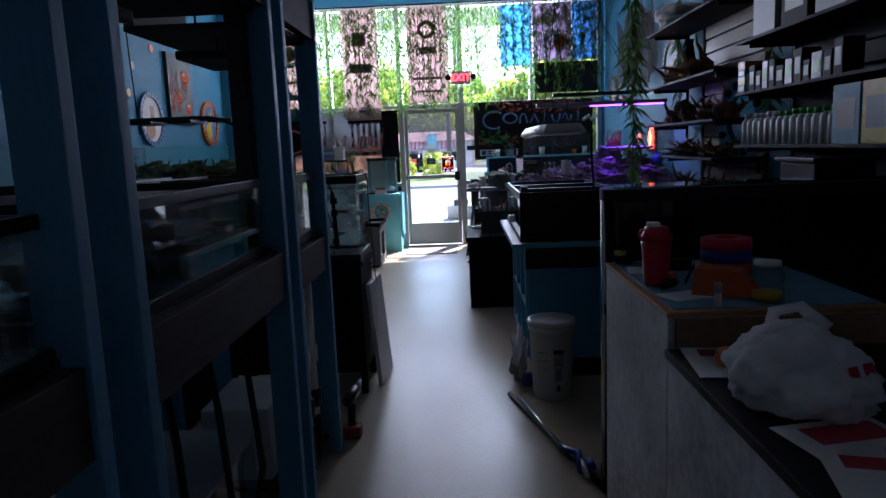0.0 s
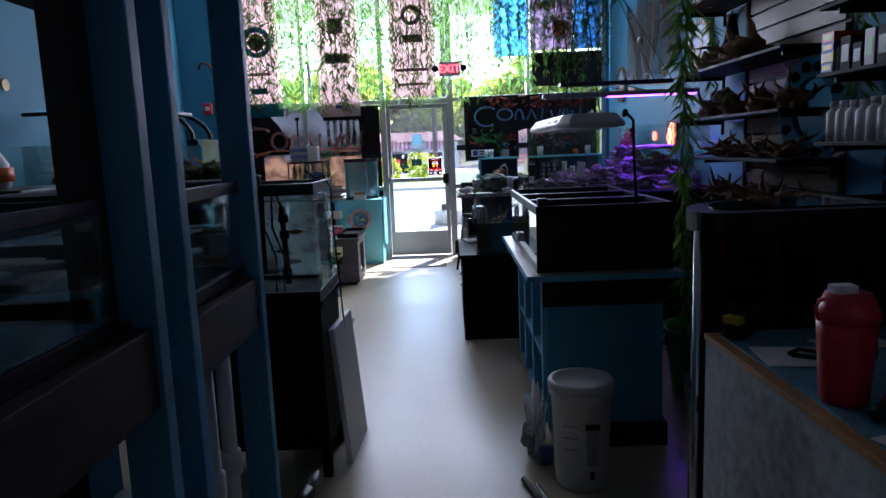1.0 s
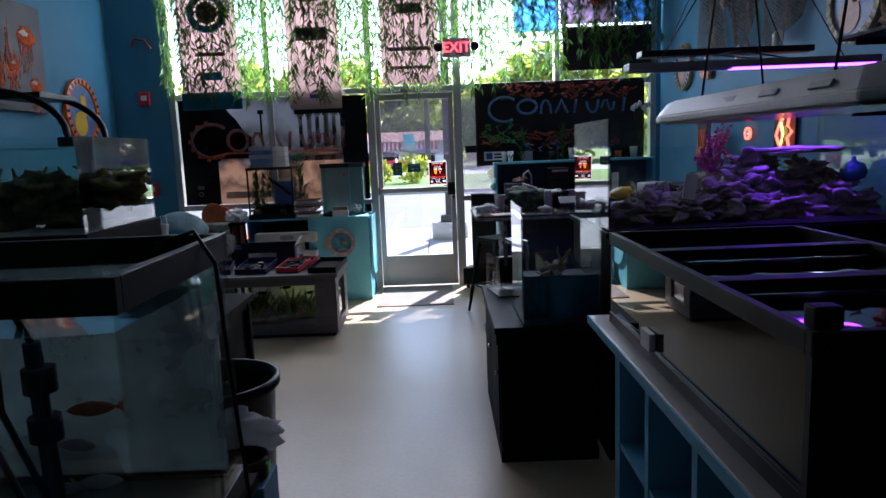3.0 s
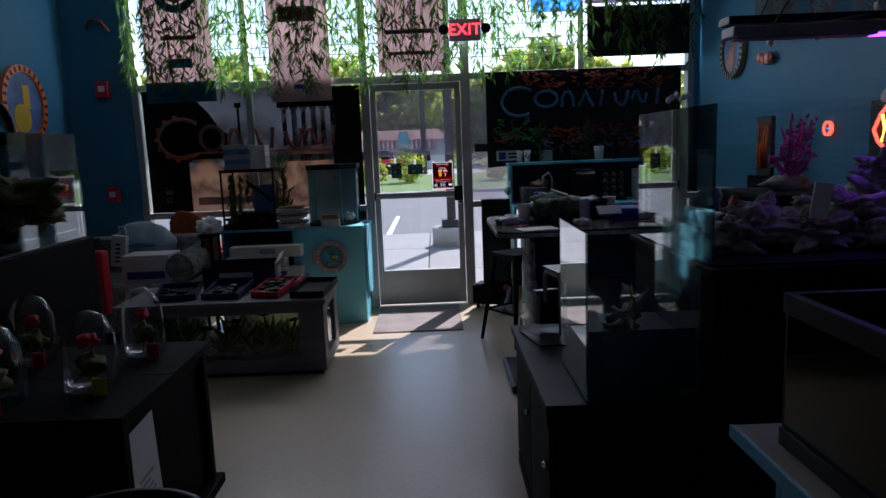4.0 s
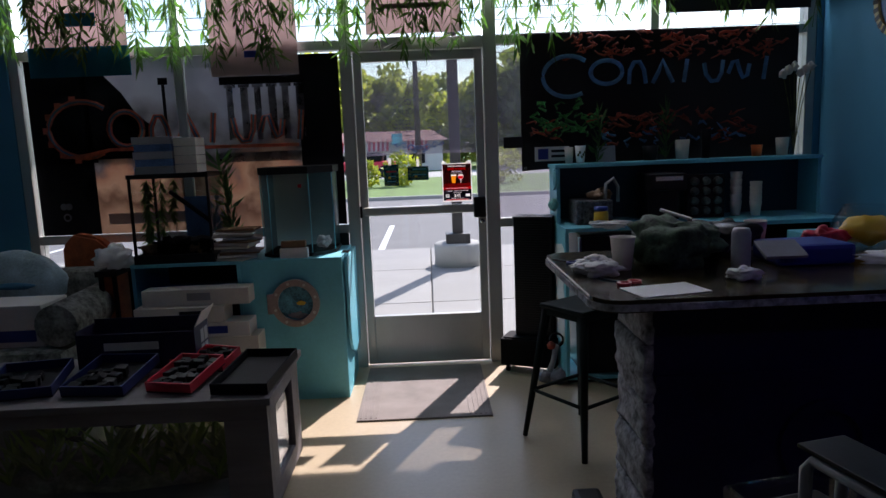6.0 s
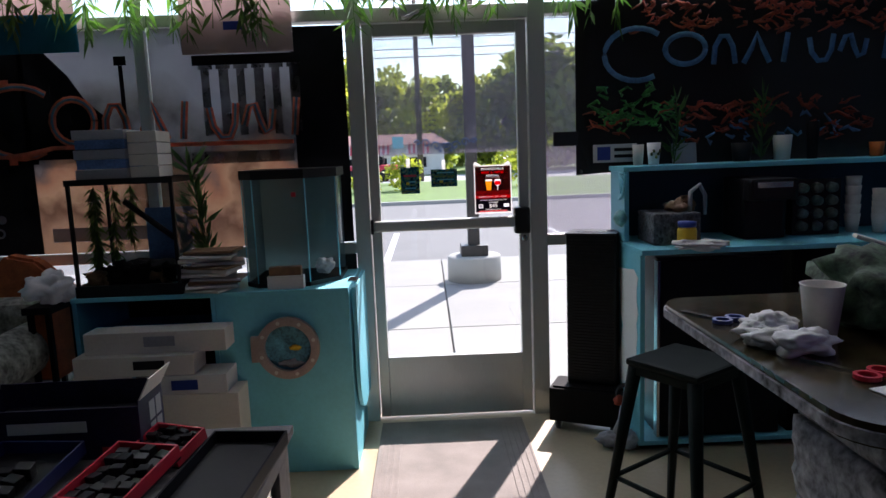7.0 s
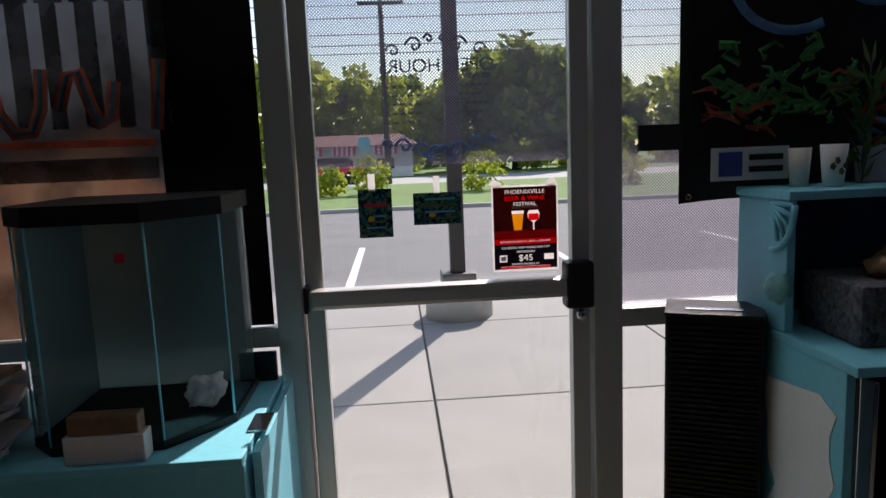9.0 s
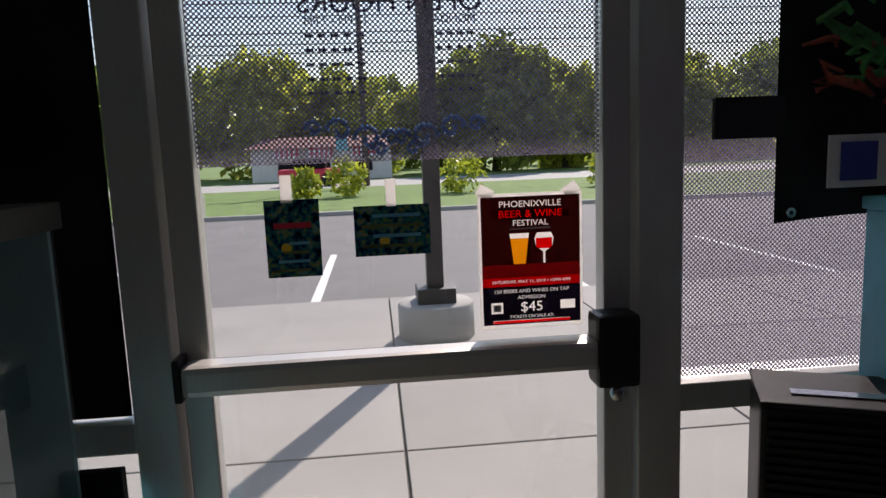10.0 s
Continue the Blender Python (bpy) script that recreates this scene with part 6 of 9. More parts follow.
for z in (2.40, 1.93, 1.60, 1.33, 1.02, 0.60):
    wall_shelf("dark display shelf carrying driftwood", 1.70, 4.75, 6.45 if z > 1.5 else 6.0, z)
driftwood("tall knotted driftwood on a dark shelf", 1.86, 6.20, 1.93, 0.30, 51, 6)
driftwood("pale twisted driftwood root on a dark shelf", 1.88, 5.55, 1.93, 0.40, 52, 9)
solid("dark_vase", lathe([(0.06, 1.93), (0.09, 2.0), (0.05, 2.12), (0.03, 2.25), (0.04, 2.28)], 1.90, 5.86, 20), M_BLACKWOOD, "dark carved ornament on the shelf", "ornament")
solid("rock_slab", lump((1.88, 6.05, 2.50), (0.18, 0.28, 0.10), 8, 0.5, 4), M_CARD, "large pale rough stone on the top shelf", "stone")
for k in range(4):
    driftwood("flat brown driftwood on a dark shelf", 1.88, 4.95 + 0.40 * k, 1.60, 0.28, 60 + k, 5)
for k in range(4):
    driftwood("spidery brown driftwood on a dark shelf", 1.86, 4.95 + 0.32 * k, 1.33, 0.22, 70 + k, 8)
for k in range(4):
    driftwood("spidery brown driftwood on a dark shelf", 1.86, 4.90 + 0.33 * k, 1.02, 0.28, 80 + k, 9)
for k in range(3):
    driftwood("dark rough driftwood on a low shelf", 1.86, 4.95 + 0.38 * k, 0.60, 0.30, 86 + k, 8)
solid("moss_ball", lump((1.86, 5.85, 1.72), (0.08, 0.09, 0.07), 5, 0.3, 4), M_MOSS, "round green moss ball on the shelf", "moss")
for k, (y, z0) in enumerate(((6.40, 2.95), (4.60, 2.75), (4.48, 2.7))):
    me = vine_mesh("vine", 1.15, 120 + k, leaf=0.11, per_m=80)
    ob = tagged(new("hanging_vine", me), "bushy green artificial vine on the blue wall", "vine", "vines on the wall")
    ob.location = (1.98, y, z0)
    part("vine_cord", tube([(0, 0, 0), (0, 0, ZC - z0)], 0.003, n=5), M_BLACK, ob)

# round mirror ornament
om = thing("ring_ornament", "round dark ring ornament with a mirrored middle", "ornament")
part("ring_body", turned(ring(0, 0, 0, 0.20, 0.08, 0.04, 40, 1.45), pose(1.96, 4.86, 1.59, 0, 0, -62)), M_STANDBLUE, om)
part("mirror_face", turned(disc(0, 0, 0, 0.125, 0.012, 32, 1.7), pose(1.96, 4.86, 1.59, 0, 0, -62)), M_STEEL, om)
for k in range(14):
    a = k * math.pi / 7
    part("shell", turned(lump((0.16 * math.cos(a), -0.045, 0.232 * math.sin(a)), (0.03, 0.018, 0.03), k, 0.5, 2), pose(1.96, 4.86, 1.59, 0, 0, -62)), M_BLACKWOOD, om)

# product shelves
for z in (2.05, 1.74, 1.42, 1.12):
    wall_shelf("dark display shelf packed with aquarium products", 1.72, 2.2, 4.42, z)
rp = random.Random(31)


def product_box(x, y, z, w, d, h, m, m2, label):
    t = thing("product_box", label, "box", "boxed products on the shelves")
    part("carton", box(x, x + d, y, y + w, z, z + h, 0.002), m, t)
    part("label_panel", box(x - 0.0015, x - 0.0005, y + w * 0.15, y + w * 0.85, z + h * 0.25, z + h * 0.75), m2, t)


def product_bottle(x, y, z, r, h, m, m2, label):
    t = thing("product_bottle", label, "bottle", "bottled products on the shelves")
    part("bottle_body", lathe([(r, z), (r, z + h * 0.72), (r * 0.5, z + h * 0.82), (r * 0.5, z + h * 0.84)], x, y, 14), m, t)
    part("cap", lathe([(r * 0.55, z + h * 0.84), (r * 0.55, z + h), (0.0001, z + h)], x, y, 12), m2, t)


y = 4.36
for k in range(12):
    w = rp.uniform(0.06, 0.10)
    y -= w + 0.02
    product_box(1.74, y, 1.74, w, 0.10, rp.uniform(0.10, 0.17), M_BLACKTOP if k % 3 else M_GREY, M_GREY if k % 3 else M_GREENPL, "black and white boxed aquarium product")
for k in range(4):
    product_box(1.73, 4.30, 1.742 + 0.046 * k, 0.10, 0.12, 0.044, (M_BLUEPL, M_YELLOW, M_BLUEPL, M_ORANGE)[k], M_YELLOW, "small blue and yellow boxed filter part")
y = 4.36
for k in range(14):
    product_bottle(1.78, y, 1.42, 0.032, 0.19 - 0.002 * (k % 4), M_WHITE, M_WHITE if k < 6 else M_GREENPL, "white plastic product bottle")
    y -= 0.078
for k in range(3):
    product_box(1.74, 2.6 + 0.24 * k, 1.42, 0.22, 0.14, 0.27, (M_BLUEPL, M_YELLOW, M_STANDBLUE)[k], M_GREY, "tall blue and yellow aquarium product box")
for k in range(5):
    product_box(1.74, 2.5 + 0.36 * k, 2.05, 0.28, 0.2, rp.uniform(0.22, 0.34), M_BLACKTOP if k % 2 else M_GREY, M_GREY, "large dark boxed aquarium lamp")
hb = thing("hanging_packets", "row of hanging clear product packets", "packets")
for k in range(4):
    part("packet", box(1.9, 1.92, 4.0 + 0.08 * k, 4.06 + 0.08 * k, 2.20, 2.48), M_PAPER, hb)
bx = thing("black_bin", "open black plastic bin standing on the shelf", "bin")
part("bin_body", box(1.62, 1.90, 3.2, 3.55, 1.125, 1.34, 0.01), M_BLACK, bx)
part("bin_rim", box(1.60, 1.92, 3.18, 3.57, 1.34, 1.36, 0.004), M_BLACK, bx)
tk = thing("black_cabinet", "tall black cabinet with an orange label", "cabinet")
part("cabinet_body", box(1.30, 1.80, 3.45, 4.05, 0.0, 1.10, 0.004), M_BLACKWOOD, tk)
part("orange_label", box(1.296, 1.2995, 3.95, 4.03, 0.82, 0.87), M_ORANGE, tk)

# ---- left: timber racks with tanks ----
RX = -0.66
M_WETBASE = mat("wet_tank_floor", (0.06, 0.10, 0.11), 0.15, var=0.8, scale=9, bump=0.2)
def rack(label, y0, y1, z_beam0, z_beam1, depth=0.62, twin=False):
    t = thing("tank_rack", label, "rack")
    for y in (y0, y1 - 0.05):
        part("post", box(RX - 0.095, RX, y, y + 0.045, 0.0, 3.1, 0.004), M_BLUEPOST, t)
        part("rear_post", box(RX - depth, RX - depth + 0.09, y, y + 0.045, 0.0, z_beam1, 0.004), M_BLUEPOST, t)
    yb0, yb1 = y0 + 0.05, y1 - 0.055
    for xb in (RX - 0.05, RX - depth):
        part("beam", box(xb, xb + 0.042, yb0, yb1, z_beam0, z_beam1, 0.004), M_BEAM, t, "weathered dark timber beam")
    part("deck", box(RX - depth, RX - 0.05, yb0, yb1, z_beam1 + 0.001, z_beam1 + 0.016), M_BEAM, t)
    part("upper_beam", box(RX - 0.05, RX - 0.008, yb0, yb1, 1.98, 2.14, 0.004), M_BEAM, t)
    part("upper_deck", box(RX - depth, RX - 0.05, yb0, yb1, 1.96, 1.98), M_BEAM, t)
    part("upper_beam", box(RX - depth, RX - depth + 0.042, yb0, yb1, 1.981, 2.14, 0.004), M_BEAM, t)
    for yy in (yb0, yb1 - 0.04):
        part("cross_rail", box(RX - depth + 0.10, RX - 0.10, yy, yy + 0.038, z_beam0, z_beam1 - 0.002, 0.003), M_BEAM, t)
    part("foot_shelf", box(RX - depth, RX - 0.05, yb0, yb1, 0.08, 0.10), M_BEAM, t)
    return t


rack("dark blue painted timber rack carrying aquariums", 1.30, 2.46, 0.955, 1.125)
rack("dark blue painted timber rack carrying a small aquarium", 2.58, 3.20, 0.93, 1.085)
rack("dark blue painted timber rack in the gloom", -0.2, 1.16, 0.955, 1.125)
# dark inner stud against the near rack's last post
sd2 = thing("timber_stud", "dark unpainted timber stud against the rack", "timber")
part("stud_body", box(RX - 0.135, RX - 0.075, 2.34, 2.405, 1.142, 1.96, 0.004), M_BEAM, sd2)
aquarium("long glass aquarium on the rack reflecting the window", -1.24, -0.705, 1.37, 2.32, 1.143, 1.39, trim=0.022, water=M_WATER, level=0.5, end=M_TANK, base=M_WETBASE)
aquarium("small glass aquarium on the rack", -1.20, -0.70, 2.65, 3.12, 1.102, 1.385, trim=0.03, water=M_WATER, level=0.6, base=M_WETBASE)
aquarium("long glass aquarium in the gloom of the rack", -1.24, -0.705, -0.12, 1.08, 1.143, 1.39, trim=0.022, water=M_WATER, level=0.5, base=M_WETBASE)
for k, (x, y, z) in enumerate(((-1.0, 1.6, 1.2), (-0.9, 1.85, 1.22), (-1.1, 2.1, 1.2))):
    solid("tank_rock", lump((x, y, z), (0.08, 0.10, 0.07), k, 0.8, 3), M_ROCK, "dark rock in the rack's aquarium", "rock", "rocks in the rack aquarium")
for k, (x, y, w) in enumerate(((-1.0, 1.7, 0.22), (-1.0, 2.85, 0.2))):
    f = thing("tank_lamp", "flat black lamp hung under the upper shelf", "lamp")
    part("lamp_body", box(x - 0.1, x + 0.1, y - w, y + w, 1.85, 1.885, 0.008), M_BLACK, f)
    part("stay", tube([(x, y, 1.885), (x, y, 1.96)], 0.006), M_BLACK, f)
sm = thing("sump", "clear plastic sump box under the rack", "sump")
part("sump_box", box(-1.2, -0.78, 1.6, 2.25, 0.102, 0.50, 0.01), M_TANK, sm)
part("sump_lid", box(-1.21, -0.77, 1.59, 2.26, 0.50, 0.515), M_GREY, sm)
for k, y in enumerate((2.78, 2.92)):
    p = thing("drain_pipe", "white plastic drain pipe with fittings under the rack", "pipe", "drain pipes")
    part("pipe", tube([(-0.72, y, 0.30), (-0.72, y, 0.92)], 0.022, n=14), M_WHITE, p)
    part("coupling", lathe([(0.03, 0.55), (0.03, 0.62)], -0.72, y, 16), M_WHITE, p)
    part("valve", lathe([(0.034, 0.34), (0.034, 0.42)], -0.72, y, 16), M_BLACK, p)
    part("pipe_foot", tube([(-0.72, y, 0.101), (-0.72, y, 0.30)], 0.030, n=14), M_BLACK, p)
bs = thing("sump", "white plastic sump box under the small rack", "sump")
part("sump_box", box(-1.15, -0.86, 2.68, 3.10, 0.102, 0.42, 0.01), M_WHITE, bs)
for k in range(3):
    cord("black hose looped under the rack", [(-0.78, 1.5 + 0.3 * k, 0.12), (-0.74, 1.6 + 0.3 * k, 0.4), (-0.8, 1.7 + 0.3 * k, 0.7), (-0.85, 1.75 + 0.3 * k, 0.95)], 0.012)
# things on top of the rack's tank
jug = thing("jug", "white and orange plastic jug behind the rack", "jug")
part("jug_body", lathe([(0.085, 1.331), (0.095, 1.36), (0.09, 1.47), (0.045, 1.55), (0.035, 1.58)], -2.68, 4.95, 24), M_WHITE, jug)
part("jug_label", lathe([(0.096, 1.37), (0.094, 1.45)], -2.66, 4.944, 24), M_ORANGE, jug)
kt = thing("tank_stand", "dark stand carrying a lidded tank in the gloom", "stand")
part("stand_body", box(-3.30, -2.30, 4.60, 5.30, 0.0, 0.80, 0.006), M_BLACKWOOD, kt)
lk = aquarium("black lidded glass tank behind the racks", -3.28, -2.32, 4.62, 5.28, 0.801, 1.24, trim=0.03, water=M_WATER, level=0.8)
part("tank_lid", box(-3.29, -2.31, 4.61, 5.29, 1.245, 1.33, 0.01), M_BLACK, lk)
fs_ = thing("low_stand", "dark low stand behind the racks", "stand")
part("stand_body", box(-2.0, -1.55, 3.30, 3.80, 0.0, 0.90, 0.006), M_BLACKWOOD, fs_)
fw = thing("filter_box", "white hang-on filter box lying on the low stand", "filter")
part("filter_body", box(-1.92, -1.66, 3.55, 3.70, 0.901, 1.10, 0.015), M_WHITE, fw)
part("filter_spout", box(-1.66, -1.57, 3.57, 3.68, 1.03, 1.09, 0.012), M_WHITE, fw)
fh = thing("carry_handle", "white plastic basket with an arched handle", "basket")
part("basket_body", box(-1.72, -1.57, 3.36, 3.48, 0.901, 0.97, 0.01), M_WHITE, fh)
part("handle", tube([(-1.71, 3.42, 0.97), (-1.70, 3.42, 1.08), (-1.66, 3.42, 1.11), (-1.61, 3.42, 1.11), (-1.58, 3.42, 1.07), (-1.58, 3.42, 0.97)], 0.012), M_WHITE, fh)

# cordless drill on the floor
dr = thing("cordless_drill", "black cordless drill standing on its battery", "drill")
part("battery", box(-0.68, -0.585, 3.30, 3.37, 0.0, 0.065, 0.008), M_REDINK, dr)
part("grip", tube([(-0.635, 3.335, 0.06), (-0.63, 3.34, 0.18)], [0.022, 0.02]), M_BLACK, dr)
part("motor", tube([(-0.645, 3.28, 0.21), (-0.62, 3.40, 0.23)], [0.026, 0.032]), M_BLACK, dr)
part("chuck", tube([(-0.62, 3.40, 0.23), (-0.61, 3.47, 0.24), (-0.605, 3.52, 0.25)], [0.022, 0.016, 0.005]), M_GREY, dr)

# ---- goldfish tank on a black stand ----
gs = thing("tank_stand", "black timber stand under the goldfish tank", "stand")
part("stand_body", box(-1.50, -0.64, 3.95, 4.40, 0.14, 0.80, 0.004), M_BLACKWOOD, gs)
part("stand_top", box(-1.52, -0.625, 3.93, 4.42, 0.80, 0.828, 0.004), M_BLACKWOOD, gs)
for x in (-1.49, -0.68):
    for yy in (3.96, 4.35):
        part("leg", box(x, x + 0.04, yy, yy + 0.04, 0.0, 0.14), M_BLACKWOOD, gs)
M_SILT = mat("green_grey_silt", (0.085, 0.115, 0.10), 0.85, var=0.6, scale=6, fine=50, bump=0.4)
ga = aquarium("goldfish aquarium with black rims and hanging leads", -1.50, -0.635, 3.92, 4.36, 0.829, 1.335, trim=0.045, water=M_WATER, level=0.86, base=M_SILT)
part("back_film", box(-1.485, -0.66, 4.345, 4.349, 0.86, 1.29), film("pale_tank_film", (0.20, 0.27, 0.27), 0.45, 0.6, 5, 0.6), ga, "pale grey film on the back pane")
part("power_filter", box(-1.20, -0.86, 3.80, 3.914, 1.15, 1.37, 0.014), M_BLACK, ga, "black hang-on power filter")
part("intake", tube([(-0.88, 3.90, 1.375), (-0.88, 3.98, 1.375), (-0.88, 3.98, 0.95)], 0.014), M_BLACK, ga)
part("heater", tube([(-0.79, 3.99, 1.24), (-0.78, 3.99, 0.90)], [0.012, 0.013], n=10), M_BLACK, ga)
for z in (0.93, 1.10, 1.17):
    part("heater_collar", tube([(-0.785, 3.99, z), (-0.785, 3.99, z + 0.035)], 0.022, n=10), M_BLACK, ga)
part("heater_lead", tube([(-0.79, 3.99, 1.24), (-0.81, 3.98, 1.30), (-0.82, 3.93, 1.34)], 0.005), M_BLACK, ga)
for x in (-0.82, -0.855):
    part("air_line", tube([(x, 3.96, 1.33), (x - 0.01, 3.97, 1.15), (x + 0.03, 3.98, 1.02), (x + 0.02, 3.98, 0.86)], 0.005, n=6), M_BLACK, ga)
part("lead_tangle", tube([(-0.70, 4.2, 1.34), (-0.64, 4.22, 1.36), (-0.615, 4.24, 1.30), (-0.62, 4.28, 1.1), (-0.61, 4.3, 0.85), (-0.60, 4.3, 0.6)], 0.004), M_BLACK, ga)
M_GOLDFISH = mat("goldfish_scales", (0.50, 0.14, 0.03), 0.4, var=0.4, scale=30)
for k, (x, y, z, c, rz) in enumerate(((-0.75, 4.05, 1.12, M_ORANGE, 10), (-0.84, 4.15, 1.02, M_GREY, 170), (-1.0, 4.1, 1.10, M_ORANGE, 20), (-0.78, 4.1, 0.98, M_GREY, 185), (-1.15, 4.15, 1.0, M_ORANGE, 190), (-0.9, 4.2, 0.92, M_GREY, 0))):
    fish(x, y, z, 0.075, M_GOLDFISH if c is M_ORANGE else c, rz, "orange goldfish in the clear tank" if c is M_ORANGE else "grey goldfish in the clear tank")
cs = thing("drawer_cart", "small black wire cart beside the tank", "cart")
part("cart_body", box(-0.90, -0.645, 4.45, 4.85, 0.0, 0.50, 0.006), M_BLACK, cs)
part("cart_shelf", box(-0.90, -0.635, 4.45, 4.86, 0.501, 0.515, 0.003), M_BLACK, cs)
wbd = thing("white_board", "white panel leaning against the black stand", "panel")
part("board_body", turned(box(-0.014, 0.014, 0.0, 0.40, 0.0, 0.66, 0.006), pose(-0.575, 4.08, 0.0, 0, -4.5, -3)), M_WHITE, wbd)

bn2 = thing("waste_bin", "round black waste bin with a clear liner", "bin")
part("bin_wall", lathe([(0.15, 0.0), (0.155, 0.01), (0.198, 0.70), (0.215, 0.715), (0.215, 0.745), (0.20, 0.745), (0.19, 0.70), (0.15, 0.05)], -1.01, 5.28, 40), M_BLACK, bn2)
part("liner", lump((-0.88, 5.08, 0.64), (0.12, 0.05, 0.06), 4, 0.6, 4), M_PLASTICBAG, bn2, "crumpled clear liner")
cc = thing("cable_coil", "coil of dark cable on the bin's edge", "cable")
for k in range(4):
    part("loop", tube([(-0.84 + 0.07 * math.cos(a), 4.985 + 0.07 * math.sin(a), 0.55 + 0.015 * k) for a in [i * 0.42 for i in range(16)]], 0.008, n=5), M_BLACK, cc)
part("plug", box(-0.79, -0.762, 4.96, 5.0, 0.545, 0.585, 0.005), M_GREENPL, cc)
cb = thing("supply_box", "dark blue box standing below the cable coil", "box")
part("box_body", box(-1.05, -0.76, 4.90, 5.06, 0.0, 0.54, 0.006), M_BLUEPOST, cb)

# ---- coral display tank by the left wall ----
ds = thing("tank_stand", "dark stand under the coral display tank", "stand")
part("stand_body", box(-3.45, -1.98, 6.42, 7.30, 0.0, 1.12, 0.005), M_BLACKWOOD, ds)
aquarium("rimless coral display tank reflecting the shop window", -3.44, -2.00, 6.44, 7.28, 1.121, 1.605, end=M_TANK, end_right=M_ENDGLASS, base=M_WHITE, water=None)
for k in range(12):
    x, y = -3.3 + 0.12 * k, 6.80 + 0.12 * math.sin(k * 2.1)
    solid("live_rock", lump((x, y, 1.22 + 0.06 * (k % 3)), (0.16, 0.13, 0.09), k + 2, 0.8, 4), M_MOSS, "mossy live rock in the display tank", "rock", "rocks in the display tank")
for k in range(12):
    x = -3.3 + 0.115 * k
    pts = [(x, 6.78, 1.36), (x + RNG.uniform(-0.03, 0.03), 6.77, 1.41), (x + RNG.uniform(-0.05, 0.05), 6.76, 1.46)]
    solid("branch_coral", tube(pts, [0.02, 0.014, 0.006], n=6), M_MOSS, "olive branching coral on the rock", "coral", "corals in the display tank")
al = thing("arched_lamp", "black arched tube lamp over the display tank", "lamp")
for y in (6.62, 7.02):
    pts = [(-3.5, y, 1.86), (-2.55, y, 1.86)] + [(-2.55 + 0.42 * math.sin(a), y, 1.62 + 0.24 * math.cos(a)) for a in [k * math.pi / 16 for k in range(9)]] + [(-2.13, y, 1.60)]
    part("arched_tube", tube(pts, 0.017, n=10), M_BLACK, al)
    part("tube_foot", box(-2.17, -2.09, y - 0.03, y + 0.03, 1.56, 1.61, 0.006), M_BLACK, al)
for k in range(3):
    part("lamp_head", box(-3.3 + 0.40 * k, -3.06 + 0.40 * k, 6.64, 7.0, 1.815, 1.845, 0.006), M_BLACK, al)
rl = thing("rail_lamp", "flat black lamp hung high in the gloom", "lamp")
part("lamp_body", turned(lathe([(0.16, 0), (0.19, 0.02), (0.17, 0.05), (0.05, 0.06)], n=20), pose(-1.75, 4.6, 2.22) @ Matrix.Diagonal((1, 1.6, 1, 1))), M_BLACK, rl)
part("lamp_stay", tube([(-1.75, 4.6, 2.27), (-1.75, 4.6, ZC)], 0.008), M_BLACK, rl)

# ---- black table with glass bowls ----
tt = thing("side_table", "black wooden table with a panelled end", "table")
part("table_top", box(-2.55, -1.29, 5.98, 6.38, 0.69, 0.72, 0.004), M_BLACKWOOD, tt)
part("table_top_wing", box(-1.95, -1.29, 6.381, 6.80, 0.69, 0.72, 0.004), M_BLACKWOOD, tt)
part("end_panel", box(-1.36, -1.335, 6.02, 6.78, 0.13, 0.689, 0.003), M_BLACKWOOD, tt)
part("front_panel", box(-2.50, -1.361, 6.02, 6.04, 0.13, 0.689, 0.003), M_BLACKWOOD, tt)
for y0, y1 in ((6.021, 6.06), (6.74, 6.779)):
    part("corner_post", box(-1.3345, -1.31, y0, y1, 0.13, 0.689, 0.004), M_BLACKWOOD, tt)
part("apron", box(-1.3345, -1.318, 6.061, 6.739, 0.645, 0.689, 0.003), M_BLACKWOOD, tt)
part("foot_rail", box(-1.38, -1.285, 6.0, 6.815, 0.085, 0.129, 0.008), M_BLACKWOOD, tt)
for x, y in ((-1.45, 6.08), (-1.45, 6.66), (-2.46, 6.08)):
    part("foot", box(x, x + 0.08, y, y + 0.08, 0.0, 0.0845, 0.006), M_BLACKWOOD, tt)
part("back_panel", box(-1.94, -1.361, 6.36, 6.38, 0.13, 0.689), M_BLACKWOOD, tt)
nb_ = thing("paper_sheet", "pale printed sheet stuck on the table's black end", "paper")
part("sheet", turned(box(-0.002, 0.0, -0.105, 0.105, -0.15, 0.15, 0.0005), pose(-1.3315, 6.185, 0.47, 4, 0, 0)), M_PAPER, nb_)
for k in range(4):
    part("text_bar", turned(box(0.0005, 0.0012, -0.06 + 0.01 * (k % 2), 0.06 - 0.015 * (k % 3), -0.11 + 0.022 * k, -0.10 + 0.022 * k), pose(-1.3315, 6.185, 0.47, 4, 0, 0)), M_GREY, nb_)
